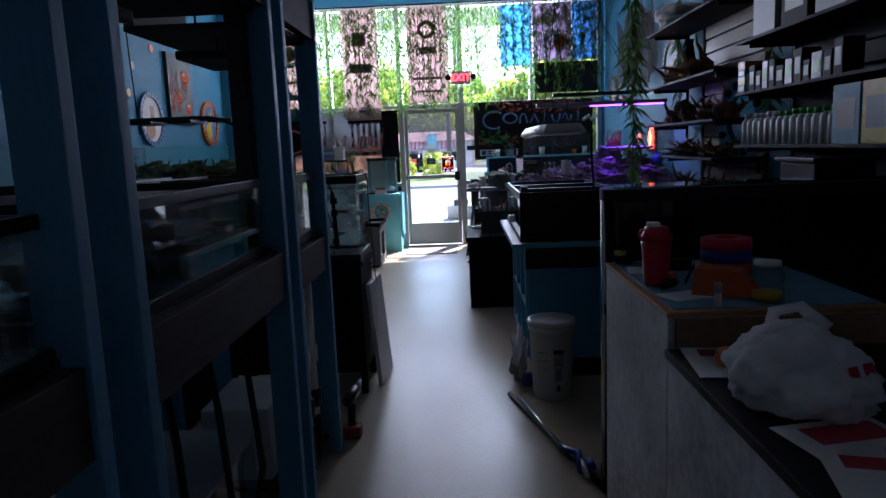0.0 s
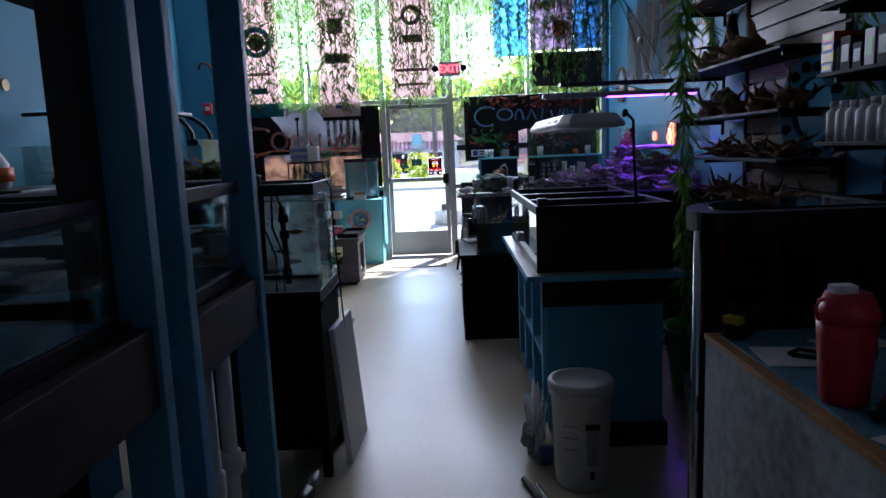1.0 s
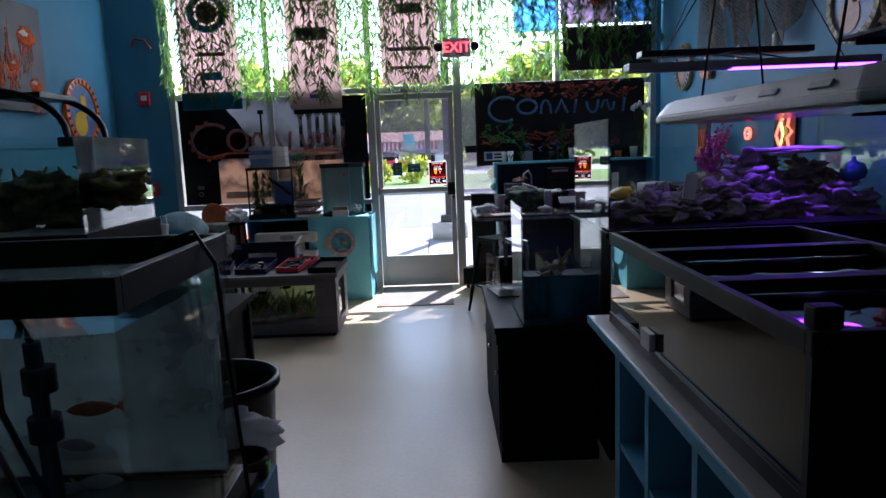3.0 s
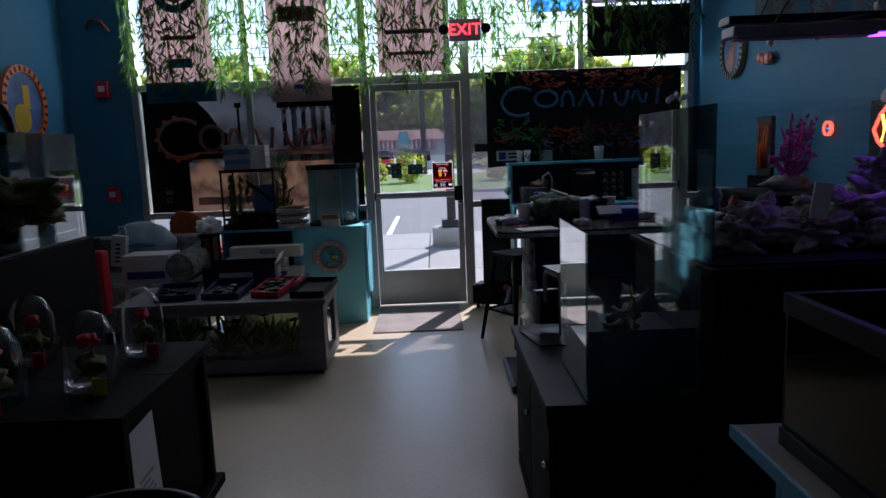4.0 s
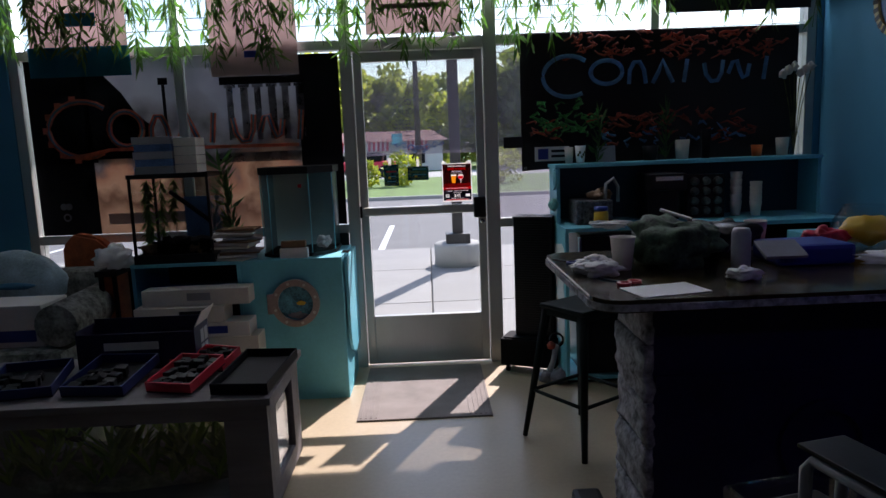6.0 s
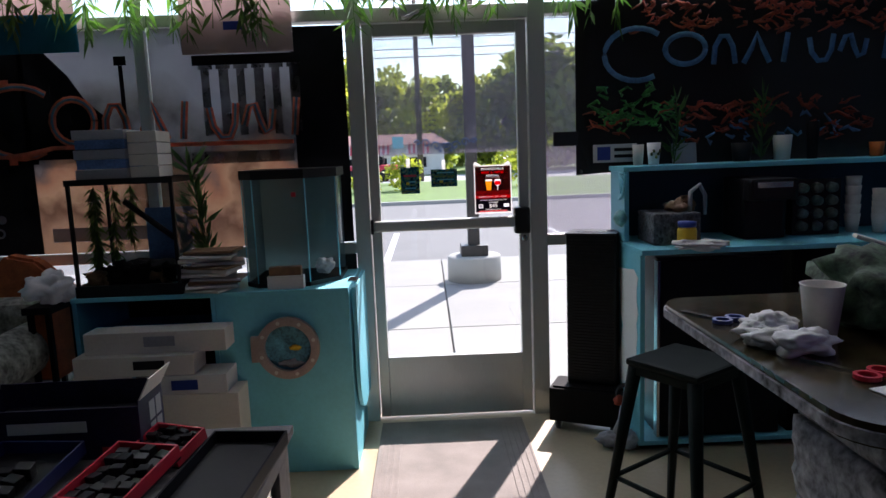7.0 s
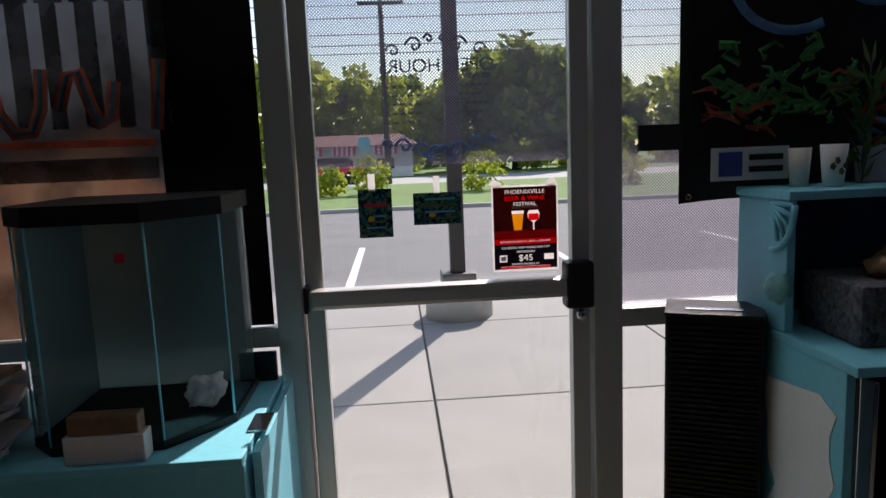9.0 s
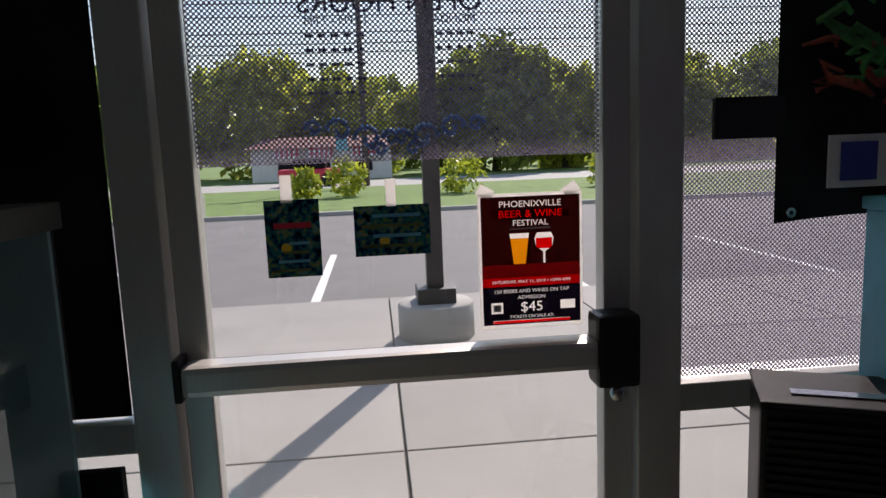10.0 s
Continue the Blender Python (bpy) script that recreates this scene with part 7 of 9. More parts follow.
for k, (x, y, r) in enumerate(((-1.50, 6.66, 0.075), (-1.52, 6.28, 0.085), (-1.78, 6.15, 0.10), (-1.9, 6.6, 0.08))):
    v = thing("glass_cloche", "clear glass dome with red flowers and fine wires", "glass dome", "glass domes on the table")
    part("dome", lathe([(r, 0.722), (r * 1.05, 0.80), (r, 0.90), (r * 0.7, 0.96), (r * 0.2, 0.985), (0.0001, 0.986)], x, y, 24), M_ACRYL, v)
    part("bloom", lump((x, y, 0.88), (r * 0.34, r * 0.34, r * 0.28), k, 0.6, 3), M_RED, v)
    part("foliage", lump((x, y, 0.80), (r * 0.5, r * 0.5, r * 0.5), k + 4, 0.7, 3), M_MOSS, v)
    for j in range(6):
        a = j * 1.05
        part("wire", tube([(x, y, 0.80), (x + r * 0.9 * math.cos(a), y + r * 0.9 * math.sin(a), 0.724)], 0.0016, n=4), M_STEEL, v)
    part("tag", box(x + r * 0.6, x + r * 0.6 + 0.045, y - r - 0.02, y - r - 0.017, 0.724, 0.78), M_RED if k != 1 else M_YELLOW, v)
nt_ = thing("notice_card", "grey printed card standing on the table's edge", "card")
part("card_body", box(-1.93, -1.72, 5.965, 5.975, 0.52, 0.80), M_GREY, nt_)
for k in range(4):
    part("text_bar", box(-1.88, -1.77, 5.962, 5.9645, 0.58 + 0.04 * k, 0.59 + 0.04 * k), M_BLACK, nt_)

# ---- aquarium coffee table ----
CTX0, CTX1, CTY0, CTY1 = -2.46, -1.10, 8.42, 9.02
co = thing("aquarium_table", "greywashed timber coffee table with a planted aquarium inside", "coffee table")
part("table_top", box(CTX0 - 0.02, CTX1 + 0.02, CTY0 - 0.02, CTY1 + 0.02, 0.49, 0.52, 0.004), M_GREYWOOD, co)
part("plinth", box(CTX0, CTX1, CTY0, CTY1, 0.03, 0.115, 0.003), M_GREYWOOD, co)
part("foot", box(CTX0 + 0.03, CTX1 - 0.03, CTY0 + 0.03, CTY1 - 0.03, 0.0, 0.03), M_BLACK, co)
for y in (CTY0, CTY1 - 0.04):
    part("top_rail", box(CTX0, CTX1, y, y + 0.04, 0.43, 0.49, 0.002), M_GREYWOOD, co)
    part("stile", box(CTX0, CTX0 + 0.17, y, y + 0.04, 0.1151, 0.4299, 0.002), M_GREYWOOD, co)
    part("stile", box(CTX1 - 0.17, CTX1, y, y + 0.04, 0.1151, 0.4299, 0.002), M_GREYWOOD, co)
for x in (CTX0, CTX1 - 0.04):
    part("end_rail", box(x, x + 0.04, CTY0 + 0.041, CTY1 - 0.041, 0.43, 0.489, 0.002), M_GREYWOOD, co)
    for y in (CTY0 + 0.041, CTY1 - 0.14):
        part("end_stile", box(x, x + 0.04, y, y + 0.099, 0.1151, 0.4299, 0.002), M_GREYWOOD, co)
part("front_pane", box(CTX0 + 0.171, CTX1 - 0.171, CTY0 + 0.015, CTY0 + 0.021, 0.116, 0.429), M_GLASS, co)
part("end_pane", box(CTX1 - 0.022, CTX1 - 0.016, CTY0 + 0.141, CTY1 - 0.141, 0.116, 0.429), M_GLASS, co)
part("back_pane", box(CTX0 + 0.171, CTX1 - 0.171, CTY1 - 0.021, CTY1 - 0.015, 0.116, 0.429), M_GLASS, co)
# translucent sheet added in place of the yellow daylight behind the plants
part("daylight_sheet", box(-1.72, -1.28, CTY1 - 0.05, CTY1 - 0.042, 0.12, 0.425), film("yellow_daylight_film", (0.85, 0.80, 0.40), 0.35, 0.75, 3, 0.1), co, "pale yellow sheet added as daylight behind the plants")
part("gravel", lump((-1.78, 8.72, 0.13), (0.58, 0.22, 0.05), 3, 0.25, 4), M_ROCK, co)
ra = random.Random(41)
bm = bmesh.new()
for k in range(60):
    x, y = ra.uniform(-2.25, -1.3), ra.uniform(8.50, 8.92)
    h = ra.uniform(0.10, 0.26)
    for j in range(5):
        a, w = ra.uniform(0, 6.28), ra.uniform(0.006, 0.018)
        d = Vector((math.cos(a) * 0.6, math.sin(a) * 0.6, 1)).normalized()
        p = Vector((x, y, 0.15))
        s = d.cross(Vector((0, 0, 1))).normalized() * w
        q = [bm.verts.new(c) for c in (p, p + d * h * 0.5 + s, p + d * h + Vector((math.cos(a), math.sin(a), -0.3)) * 0.03, p + d * h * 0.5 - s)]
        bm.faces.new(q)
tagged(part("water_plants", bm, M_AQPLANT, co, "leafy green water plants"), kind="stuff")
for k in range(4):
    fish(-1.95 + 0.19 * k, 8.62 + 0.05 * k, 0.30 + 0.03 * (k % 3), 0.09, M_BLACKTOP, 170 + 15 * k, "dark fish in the planted table aquarium")
M_NAVYTRAY = mat("navy_plastic", (0.012, 0.022, 0.11), 0.45, var=0.15, bump=0.03)
for lb, x, y, rz, c, w, d, up in (("dark blue plastic tray on the coffee table", -2.10, 8.50, 10, M_NAVYTRAY, 0.27, 0.28, 7), ("dark blue plastic tray on the coffee table", -1.80, 8.50, -6, M_NAVYTRAY, 0.26, 0.30, 8), ("red plastic packet tray on the coffee table", -1.50, 8.50, -14, M_RED, 0.20, 0.26, 9),
                              ("red plastic packet tray on the coffee table", -1.44, 8.77, -20, M_RED, 0.18, 0.14, 14), ("black plastic cell tray at the coffee table's edge", -1.21, 8.45, -6, M_BLACKTOP, 0.23, 0.40, 3)):
    k = thing("packet_tray", lb, "tray", "trays on the coffee table")
    turn = pose(x, y, 0.522, up, 0, rz)
    part("tray_floor", turned(box(-w / 2, w / 2, 0, d, 0.0, 0.006), turn), M_BLACK, k)
    for v in ((-w / 2, w / 2, 0, 0.006, 0.0061, 0.045), (-w / 2, w / 2, d - 0.006, d, 0.0061, 0.045), (-w / 2, -w / 2 + 0.006, 0.0061, d - 0.0061, 0.0061, 0.045), (w / 2 - 0.006, w / 2, 0.0061, d - 0.0061, 0.0061, 0.045)):
        part("tray_wall", turned(box(*v), turn), c, k)
    part("tray_foot", turned(box(-w * 0.3, w * 0.3, d * 0.8, d * 0.85, -d * 0.82 * math.sin(radians(up)) * 0.93, -0.0005), turn), c, k)
    cols_, rows_ = (4, 6) if c is M_RED else (3, 4) if c is M_NAVYTRAY else (0, 0)
    if not cols_:
        part("tray_liner", turned(box(-w * 0.46, w * 0.46, d * 0.04, d * 0.96, 0.0065, 0.014, 0.003), turn), M_BLACK, k)
    for i in range(cols_):
        for j in range(rows_):
            part("pack", turned(box(-w * 0.09, w * 0.09, -d * 0.06, d * 0.06, 0.0, RNG.uniform(0.02, 0.045), 0.003), turn @ pose(-w * 0.34 + w * 0.225 * i, d * (0.11 + 0.155 * j), 0.0065, RNG.uniform(-8, 8), RNG.uniform(-8, 8), RNG.uniform(-14, 14))), M_BLACK, k)
M_LEDBOX = mat("dark_violet_carton", (0.018, 0.015, 0.05), 0.5, var=0.5, scale=5, bump=0.03)
lb_ = thing("product_carton", "open dark violet carton with printed side and raised flap", "box")
part("carton_wall", box(-2.02, -1.50, 8.835, 8.839, 0.521, 0.685), M_LEDBOX, lb_)
part("carton_wall", box(-2.02, -1.50, 9.015, 9.019, 0.521, 0.715), M_LEDBOX, lb_)
part("carton_wall", box(-2.02, -2.016, 8.8395, 9.0145, 0.521, 0.70), M_LEDBOX, lb_)
part("carton_wall", box(-1.504, -1.50, 8.8395, 9.0145, 0.521, 0.70), M_LEDBOX, lb_)
part("carton_floor", box(-2.015, -1.505, 8.84, 9.014, 0.521, 0.525), M_LEDBOX, lb_)
# black block stands in for the shade inside the open carton
part("carton_dark_inside", box(-1.99, -1.53, 8.85, 9., 0.526, 0.64, 0.01), M_BLACK, lb_)
part("carton_flap", turned(box(-0.002, 0.002, -0.085, 0.085, 0, 0.075), pose(-1.50, 8.93, 0.70, 0, 28, 0)), M_CARD, lb_, "pale inside of the raised flap")
for i in range(2):
    for j in range(2):
        part("picture", box(-1.4995, -1.4985, 8.91 + 0.05 * i, 8.95 + 0.05 * i, 0.54 + 0.07 * j, 0.60 + 0.07 * j), M_GREY, lb_)
part("red_print", box(-1.62, -1.53, 8.8335, 8.8345, 0.53, 0.56), M_RED, lb_)
part("text_bar", box(-1.90, -1.66, 8.8335, 8.8345, 0.61, 0.645), M_CARD, lb_)

# ---- turquoise cabinet left of the door ----
KX0, KX1, KY0, KY1, KZ = -2.16, -0.957, 9.76, 10.27, 0.845
kc = thing("turquoise_cabinet", "turquoise painted cabinet with a porthole door and open shelves", "cabinet")
part("cabinet_top", box(KX0, KX1, KY0 - 0.01, KY1, KZ - 0.02, KZ, 0.003), M_TURQ, kc)
part("door_panel", box(-1.54, KX1, KY0, KY0 + 0.02, 0.0, KZ - 0.0201, 0.003), M_TURQ, kc)
part("end_panel", box(KX1 - 0.02, KX1, KY0 + 0.021, KY1, 0.0, KZ - 0.0201), M_TURQ, kc)
part("divider", box(-1.56, -1.541, KY0, KY1, 0.0, KZ - 0.0201), M_TURQ, kc)
part("side_panel", box(KX0, KX0 + 0.02, KY0, KY1, 0.0, KZ - 0.0201), M_STANDBLUE, kc)
part("back_panel", box(KX0 + 0.021, -1.561, KY1 - 0.02, KY1, 0.0, KZ - 0.0201), M_BLACK, kc)
part("shelf", box(KX0 + 0.021, -1.561, KY0 + 0.02, KY1 - 0.021, 0.62, 0.64), M_STANDBLUE, kc)
flap = bmesh.new()
fp = [(9.80, 0.835), (10.26, 0.835), (10.26, 0.22)] + [(9.80 + 0.22 - 0.22 * math.cos(a), 0.40 - 0.18 * math.sin(a)) for a in [math.pi / 2 - k * math.pi / 12 for k in range(7)]]
f1 = [flap.verts.new((-0.948, y, z)) for y, z in fp]
f2 = [flap.verts.new((-0.930, y, z)) for y, z in fp]
flap.faces.new(f1)
flap.faces.new(list(reversed(f2)))
for i in range(len(fp)):
    flap.faces.new((f1[i], f1[(i + 1) % len(fp)], f2[(i + 1) % len(fp)], f2[i]))
part("drop_leaf", flap, M_TURQ, kc, "turquoise drop leaf folded down")
part("hinge", box(-0.975, -0.932, 9.88, 9.98, 0.8455, 0.850), M_STEEL, kc)
po = part("porthole", ring(-1.234, 0.588, KY0 - 0.001, 0.138, 0.036, 0.03, 44), M_PINK, kc, "dull copper porthole ring")
part("porthole_picture", disc(-1.234, 0.588, KY0 - 0.001, 0.102, 0.006, 40), mat("sea_print", (0.10, 0.32, 0.42), 0.4, var=0.6, scale=14, bump=0), po, "round blue sea print")
part("fish_print", lump((-1.205, KY0 - 0.008, 0.585), (0.026, 0.003, 0.013), 2, 0.3), M_YELLOW, po)
part("wave_print", lump((-1.225, KY0 - 0.008, 0.515), (0.05, 0.003, 0.018), 5, 0.6), M_GREY, po)
for k in range(8):
    a = k * math.pi / 4 + 0.3
    part("rivet", disc(-1.234 + 0.120 * math.cos(a), 0.588 + 0.120 * math.sin(a), KY0 - 0.031, 0.008, 0.004, 10), M_CARD, po)
part("porthole_hinge", box(-1.395, -1.362, KY0 - 0.03, KY0 - 0.001, 0.53, 0.645, 0.004), M_PINK, po)
for lb, x0, x1, z0, z1, m in (("long white carton on the cabinet's shelf", -2.06, -1.468, 0.622, 0.715, M_CARD), ("white carton in the cabinet", -2.10, -1.60, 0.532, 0.619, M_CARD), ("white carton with a blue picture", -1.76, -1.468, 0.447, 0.529, M_WHITE), ("large cream carton before the cabinet", -1.92, -1.425, 0.0, 0.445, M_CARD)):
    b = thing("carton", lb, "box", "cartons by the cabinet")
    yy = 9.60 if z0 < 0.6 else 9.63
    part("carton_body", box(x0, x1, yy, 9.755, z0, z1, 0.003), m, b)
    if "picture" in lb:
        part("picture", box(x0 + 0.06, x0 + 0.17, yy - 0.003, yy - 0.001, z0 + 0.02, z1 - 0.02), M_BLUEPL, b)
    elif "large" not in lb:
        part("print_bar", box(x0 + 0.25, x0 + 0.38, yy - 0.003, yy - 0.001, z0 + 0.03, z1 - 0.02), M_BLACK if z0 < 0.6 else M_GREY, b)
sk = thing("carton_pile", "stack of cartons holding up the upper ones", "box")
part("carton_body", box(-2.12, -1.93, 9.61, 9.754, 0.0, 0.530, 0.003), M_CARD, sk)

# on the cabinet
te = thing("terrarium", "black framed glass terrarium with hanging greenery", "terrarium")
TX0, TX1, TY0, TY1, TZ0, TZ1 = -2.13, -1.68, 9.76, 10.12, KZ + 0.001, 1.355
for x in (TX0, TX1 - 0.014):
    for y in (TY0, TY1 - 0.014):
        part("corner_post", box(x, x + 0.014, y, y + 0.014, TZ0, TZ1), M_BLACK, te)
for a, b in ((TZ0, TZ0 + 0.05), (TZ1 - 0.025, TZ1)):
    for v in ((TX0 - 0.004, TX1 + 0.004, TY0 - 0.004, TY0 + 0.016, a, b), (TX0 - 0.004, TX1 + 0.004, TY1 - 0.016, TY1 + 0.004, a, b), (TX0 - 0.004, TX0 + 0.016, TY0 + 0.017, TY1 - 0.017, a, b), (TX1 - 0.016, TX1 + 0.004, TY0 + 0.017, TY1 - 0.017, a, b)):
        part("rim", box(*v), M_BLACK, te)
for v in ((TX0 + 0.002, TX1 - 0.002, TY0 + 0.003, TY0 + 0.007, TZ0 + 0.05, TZ1 - 0.03), (TX0 + 0.002, TX1 - 0.002, TY1 - 0.007, TY1 - 0.003, TZ0 + 0.05, TZ1 - 0.03), (TX1 - 0.007, TX1 - 0.003, TY0 + 0.02, TY1 - 0.02, TZ0 + 0.05, TZ1 - 0.03)):
    part("pane", box(*v), M_ACRYL, te)
part("picture_back", box(TX0 + 0.19, TX1 - 0.02, TY1 - 0.03, TY1 - 0.02, TZ0 + 0.05, TZ1 - 0.15), M_PLQ2, te)
part("branch", tube([(TX0 + 0.18, 9.9, 1.25), (TX0 + 0.40, 9.9, 1.07)], 0.014), M_BLACK, te)
part("bedding", lump(((TX0 + TX1) / 2, 9.94, TZ0 + 0.07), (0.20, 0.14, 0.06), 3, 0.4, 4), M_BLACKWOOD, te)
ob = new("hanging_greenery", vine_mesh("greenery", 0.40, 300, leaf=0.06, per_m=420))
ob.parent, ob.location = te, (TX0 + 0.07, 9.86, 1.32)
for k in range(3):
    ob = new("hanging_greenery", vine_mesh("greenery", 0.36 - 0.05 * k, 340 + k, leaf=0.055, per_m=380))
    ob.parent, ob.location = te, (TX0 + 0.05 + 0.06 * k, 9.90 + 0.05 * k, 1.32)
for k in range(9):
    part("bark_piece", lump((TX0 + 0.08 + 0.04 * k, 9.82 + 0.02 * (k % 4), TZ0 + 0.07 + 0.015 * (k % 3)), (0.045, 0.03, 0.035), k, 0.9, 3), M_BLACKWOOD if k % 3 else M_DRIFT, te)
bxs = thing("carton_stack", "stack of small blue and white cartons on the terrarium", "boxes")
for k in range(5):
    part("carton", box(-2.10 + 0.01 * (k % 2), -1.88, 9.80, 9.98, TZ1 + 0.001 + 0.042 * k, TZ1 + 0.041 + 0.042 * k, 0.002), M_PLQ2 if k % 2 else M_GREY, bxs)
for k in range(4):
    part("carton", box(-1.875, -1.75, 9.82, 9.98, TZ1 + 0.001 + 0.05 * k, TZ1 + 0.048 + 0.05 * k, 0.002), M_CARD, bxs)
hx = thing("hexagon_tank", "clear bow fronted tank with a black lid", "aquarium")


def prism(z0, z1, grow=0.0):
    bm = bmesh.new()
    pts = [(-1.42 - grow, 10.20 + grow), (-1.42 - grow, 9.88), (-1.36, 9.82 - grow), (-1.13, 9.82 - grow), (-1.015 + grow, 9.95), (-1.015 + grow, 10.20 + grow)]
    lo = [bm.verts.new((x, y, z0)) for x, y in pts]
    hi = [bm.verts.new((x, y, z1)) for x, y in pts]
    for i in range(6):
        bm.faces.new((lo[i], lo[(i + 1) % 6], hi[(i + 1) % 6], hi[i]))
    bm.faces.new(list(reversed(lo)))
    bm.faces.new(hi)
    return bm


part("glass_wall", prism(KZ + 0.02, 1.325), M_TANK, hx)
for cx_, cy_ in ((-1.42, 9.88), (-1.36, 9.82), (-1.13, 9.82), (-1.015, 9.95)):
    part("glass_edge", tube([(cx_, cy_, KZ + 0.021), (cx_, cy_, 1.324)], 0.0028, n=6), M_TURQ, hx, "pale green glass edge")
part("back_print", box(-1.418, -1.017, 10.185, 10.195, KZ + 0.021, 1.324), film("pale_teal_film", (0.36, 0.52, 0.54), 0.1, 0.6, 3, 0.1), hx)
part("side_print", box(-1.416, -1.412, 9.885, 10.184, KZ + 0.021, 1.324), film("pale_teal_side_film", (0.30, 0.45, 0.47), 0.1, 0.6, 3, 0.1), hx)
part("crumpled_bag", lump((-1.09, 10.0, KZ + 0.065), (0.04, 0.05, 0.035), 11, 0.5, 4), M_PLASTICBAG, hx, "crumpled clear plastic bag inside")
part("base_rim", prism(KZ + 0.001, KZ + 0.02, 0.004), M_BLACK, hx)
part("tank_lid", prism(1.325, 1.365, 0.01), M_BLACK, hx)
part("red_sticker", box(-1.19, -1.17, 9.814, 9.819, 1.245, 1.265), M_RED, hx)
for lb, x0, x1, y0, y1, z0, z1, m in (("small white carton before the clear tank", -1.31, -1.15, 9.765, 9.81, KZ + 0.001, 0.905, M_WHITE), ("small brown box on a white carton", -1.30, -1.16, 9.768, 9.808, 0.906, 0.945, M_WOOD)):
    solid("small_box", box(x0, x1, y0, y1, z0, z1, 0.004), m, lb, "box")
bo = thing("book_pile", "leaning pile of books and papers on the cabinet", "books")
for k in range(11):
    part("book", turned(box(-0.11, 0.11, -0.07, 0.07, 0, 0.010 + 0.003 * (k % 3), 0.002), pose(-1.585 + 0.018 * (k % 4), 9.82 + 0.008 * (k % 3), KZ + 0.002 + 0.0168 * k, 0, 1.5 if k % 2 else -1.0, (k * 37) % 44 - 22)), (M_CARD, M_PAPER, M_WOOD, M_GREY)[k % 4], bo)
bp_ = thing("potted_plant", "leafy green plant in a glass behind the books", "plant")
part("pot", lathe([(0.045, KZ + 0.001), (0.055, KZ + 0.12), (0.05, KZ + 0.12), (0.04, KZ + 0.02)], -1.56, 10.02, 20), M_GREY, bp_)
ob = new("leaves", vine_mesh("leaves", 0.44, 310, leaf=0.13, per_m=170, material=M_PLANT))
ob.parent, ob.location, ob.rotation_euler = bp_, (-1.62, 10.0, KZ + 0.12), (radians(180), radians(-8), 0)
solid("framed_card", box(-1.08, -0.965, 10.225, 10.245, KZ + 0.001, KZ + 0.08, 0.004), M_BLACK, "small dark framed card on the cabinet", "card")

# ---- sofa corner ----
so = thing("sofa", "pale patterned sofa piled with boxes and bags", "sofa")
M_SOFA = mat("mottled_grey_fabric", (0.28, 0.29, 0.26), 0.95, var=0.6, scale=14, fine=60, bump=0.3)
part("seat", box(-3.45, -2.32, 9.25, 9.95, 0.12, 0.50, 0.05), M_SOFA, so)
part("backrest", box(-3.45, -2.36, 9.951, 10.16, 0.12, 0.80, 0.06), M_SOFA, so)
part("armrest", tube([(-2.36, 9.30, 0.62), (-2.36, 10.0, 0.64)], 0.11, n=18), M_SOFA, so)
part("armrest", box(-3.56, -3.451, 9.25, 10.1, 0.12, 0.66, 0.03), M_SOFA, so)
part("foot_skirt", box(-3.42, -2.35, 9.28, 10.0, 0.0, 0.119), M_BLACK, so)
cu_ = thing("shark_cushion", "pale blue cushion with a dark shark shape", "cushion")
part("cushion_body", lump((-2.86, 9.86, 0.74), (0.27, 0.09, 0.20), 2, 0.12, 4), mat("pale_blue_print", (0.40, 0.55, 0.60), 0.9, var=0.3, scale=7), cu_)
part("shark_print", lump((-2.84, 9.765, 0.75), (0.12, 0.012, 0.02), 2, 0.3, 3), M_BLUEPOST, cu_)
pk = thing("paper_carrier", "white paper carrier bag with handles", "bag")
part("bag_body", turned(box(-0.06, 0.06, -0.03, 0.03, 0, 0.26, 0.004), pose(-2.98, 9.62, 0.60, 0, 8, 0)), M_PAPER, pk)
part("bag_handle", tube([(-2.97 + 0.03, 9.62, 0.85), (-2.95, 9.62, 0.93), (-2.90, 9.62, 0.93), (-2.89, 9.62, 0.85)], 0.005), M_PAPER, pk)
for k in range(5):
    part("text_bar", turned(box(-0.02, 0.02, -0.033, -0.031, 0.04 + 0.035 * k, 0.055 + 0.035 * k), pose(-2.98, 9.62, 0.60, 0, 8, 0)), M_BLACK, pk)
wx = thing("white_carton", "white carton with a blue wave print on the sofa", "box")
part("carton_body", box(-2.84, -2.46, 9.36, 9.62, 0.50, 0.72, 0.006), M_WHITE, wx)
part("wave_print", box(-2.80, -2.50, 9.355, 9.359, 0.53, 0.59), M_BLUEPL, wx)
rc = thing("red_case", "red and black padded case on the sofa", "case")
part("case_body", box(-3.30, -2.98, 9.10, 9.24, 0.30, 0.78, 0.03), M_BLACK, rc)
part("red_flap", box(-3.02, -2.86, 9.11, 9.23, 0.30, 0.80, 0.03), M_RED, rc)
bv = thing("dark_vase", "round dark vase behind the red case", "vase")
part("vase_body", lathe([(0.04, 0.60), (0.09, 0.68), (0.09, 0.76), (0.04, 0.82), (0.045, 0.85)], -3.12, 9.55, 20), M_BLACK, bv)
bl = thing("blue_bag", "dark blue soft bag on the sofa", "bag")
part("bag_body", lump((-3.32, 9.55, 0.68), (0.16, 0.14, 0.18), 5, 0.3, 4), M_BLUEPL, bl)
ch = thing("orange_chair", "orange fabric chair tucked beside the window", "chair")
M_RUST = mat("rust_orange_fabric", (0.40, 0.10, 0.03), 0.9, var=0.25, scale=20, bump=0.3)
bm = bmesh.new()
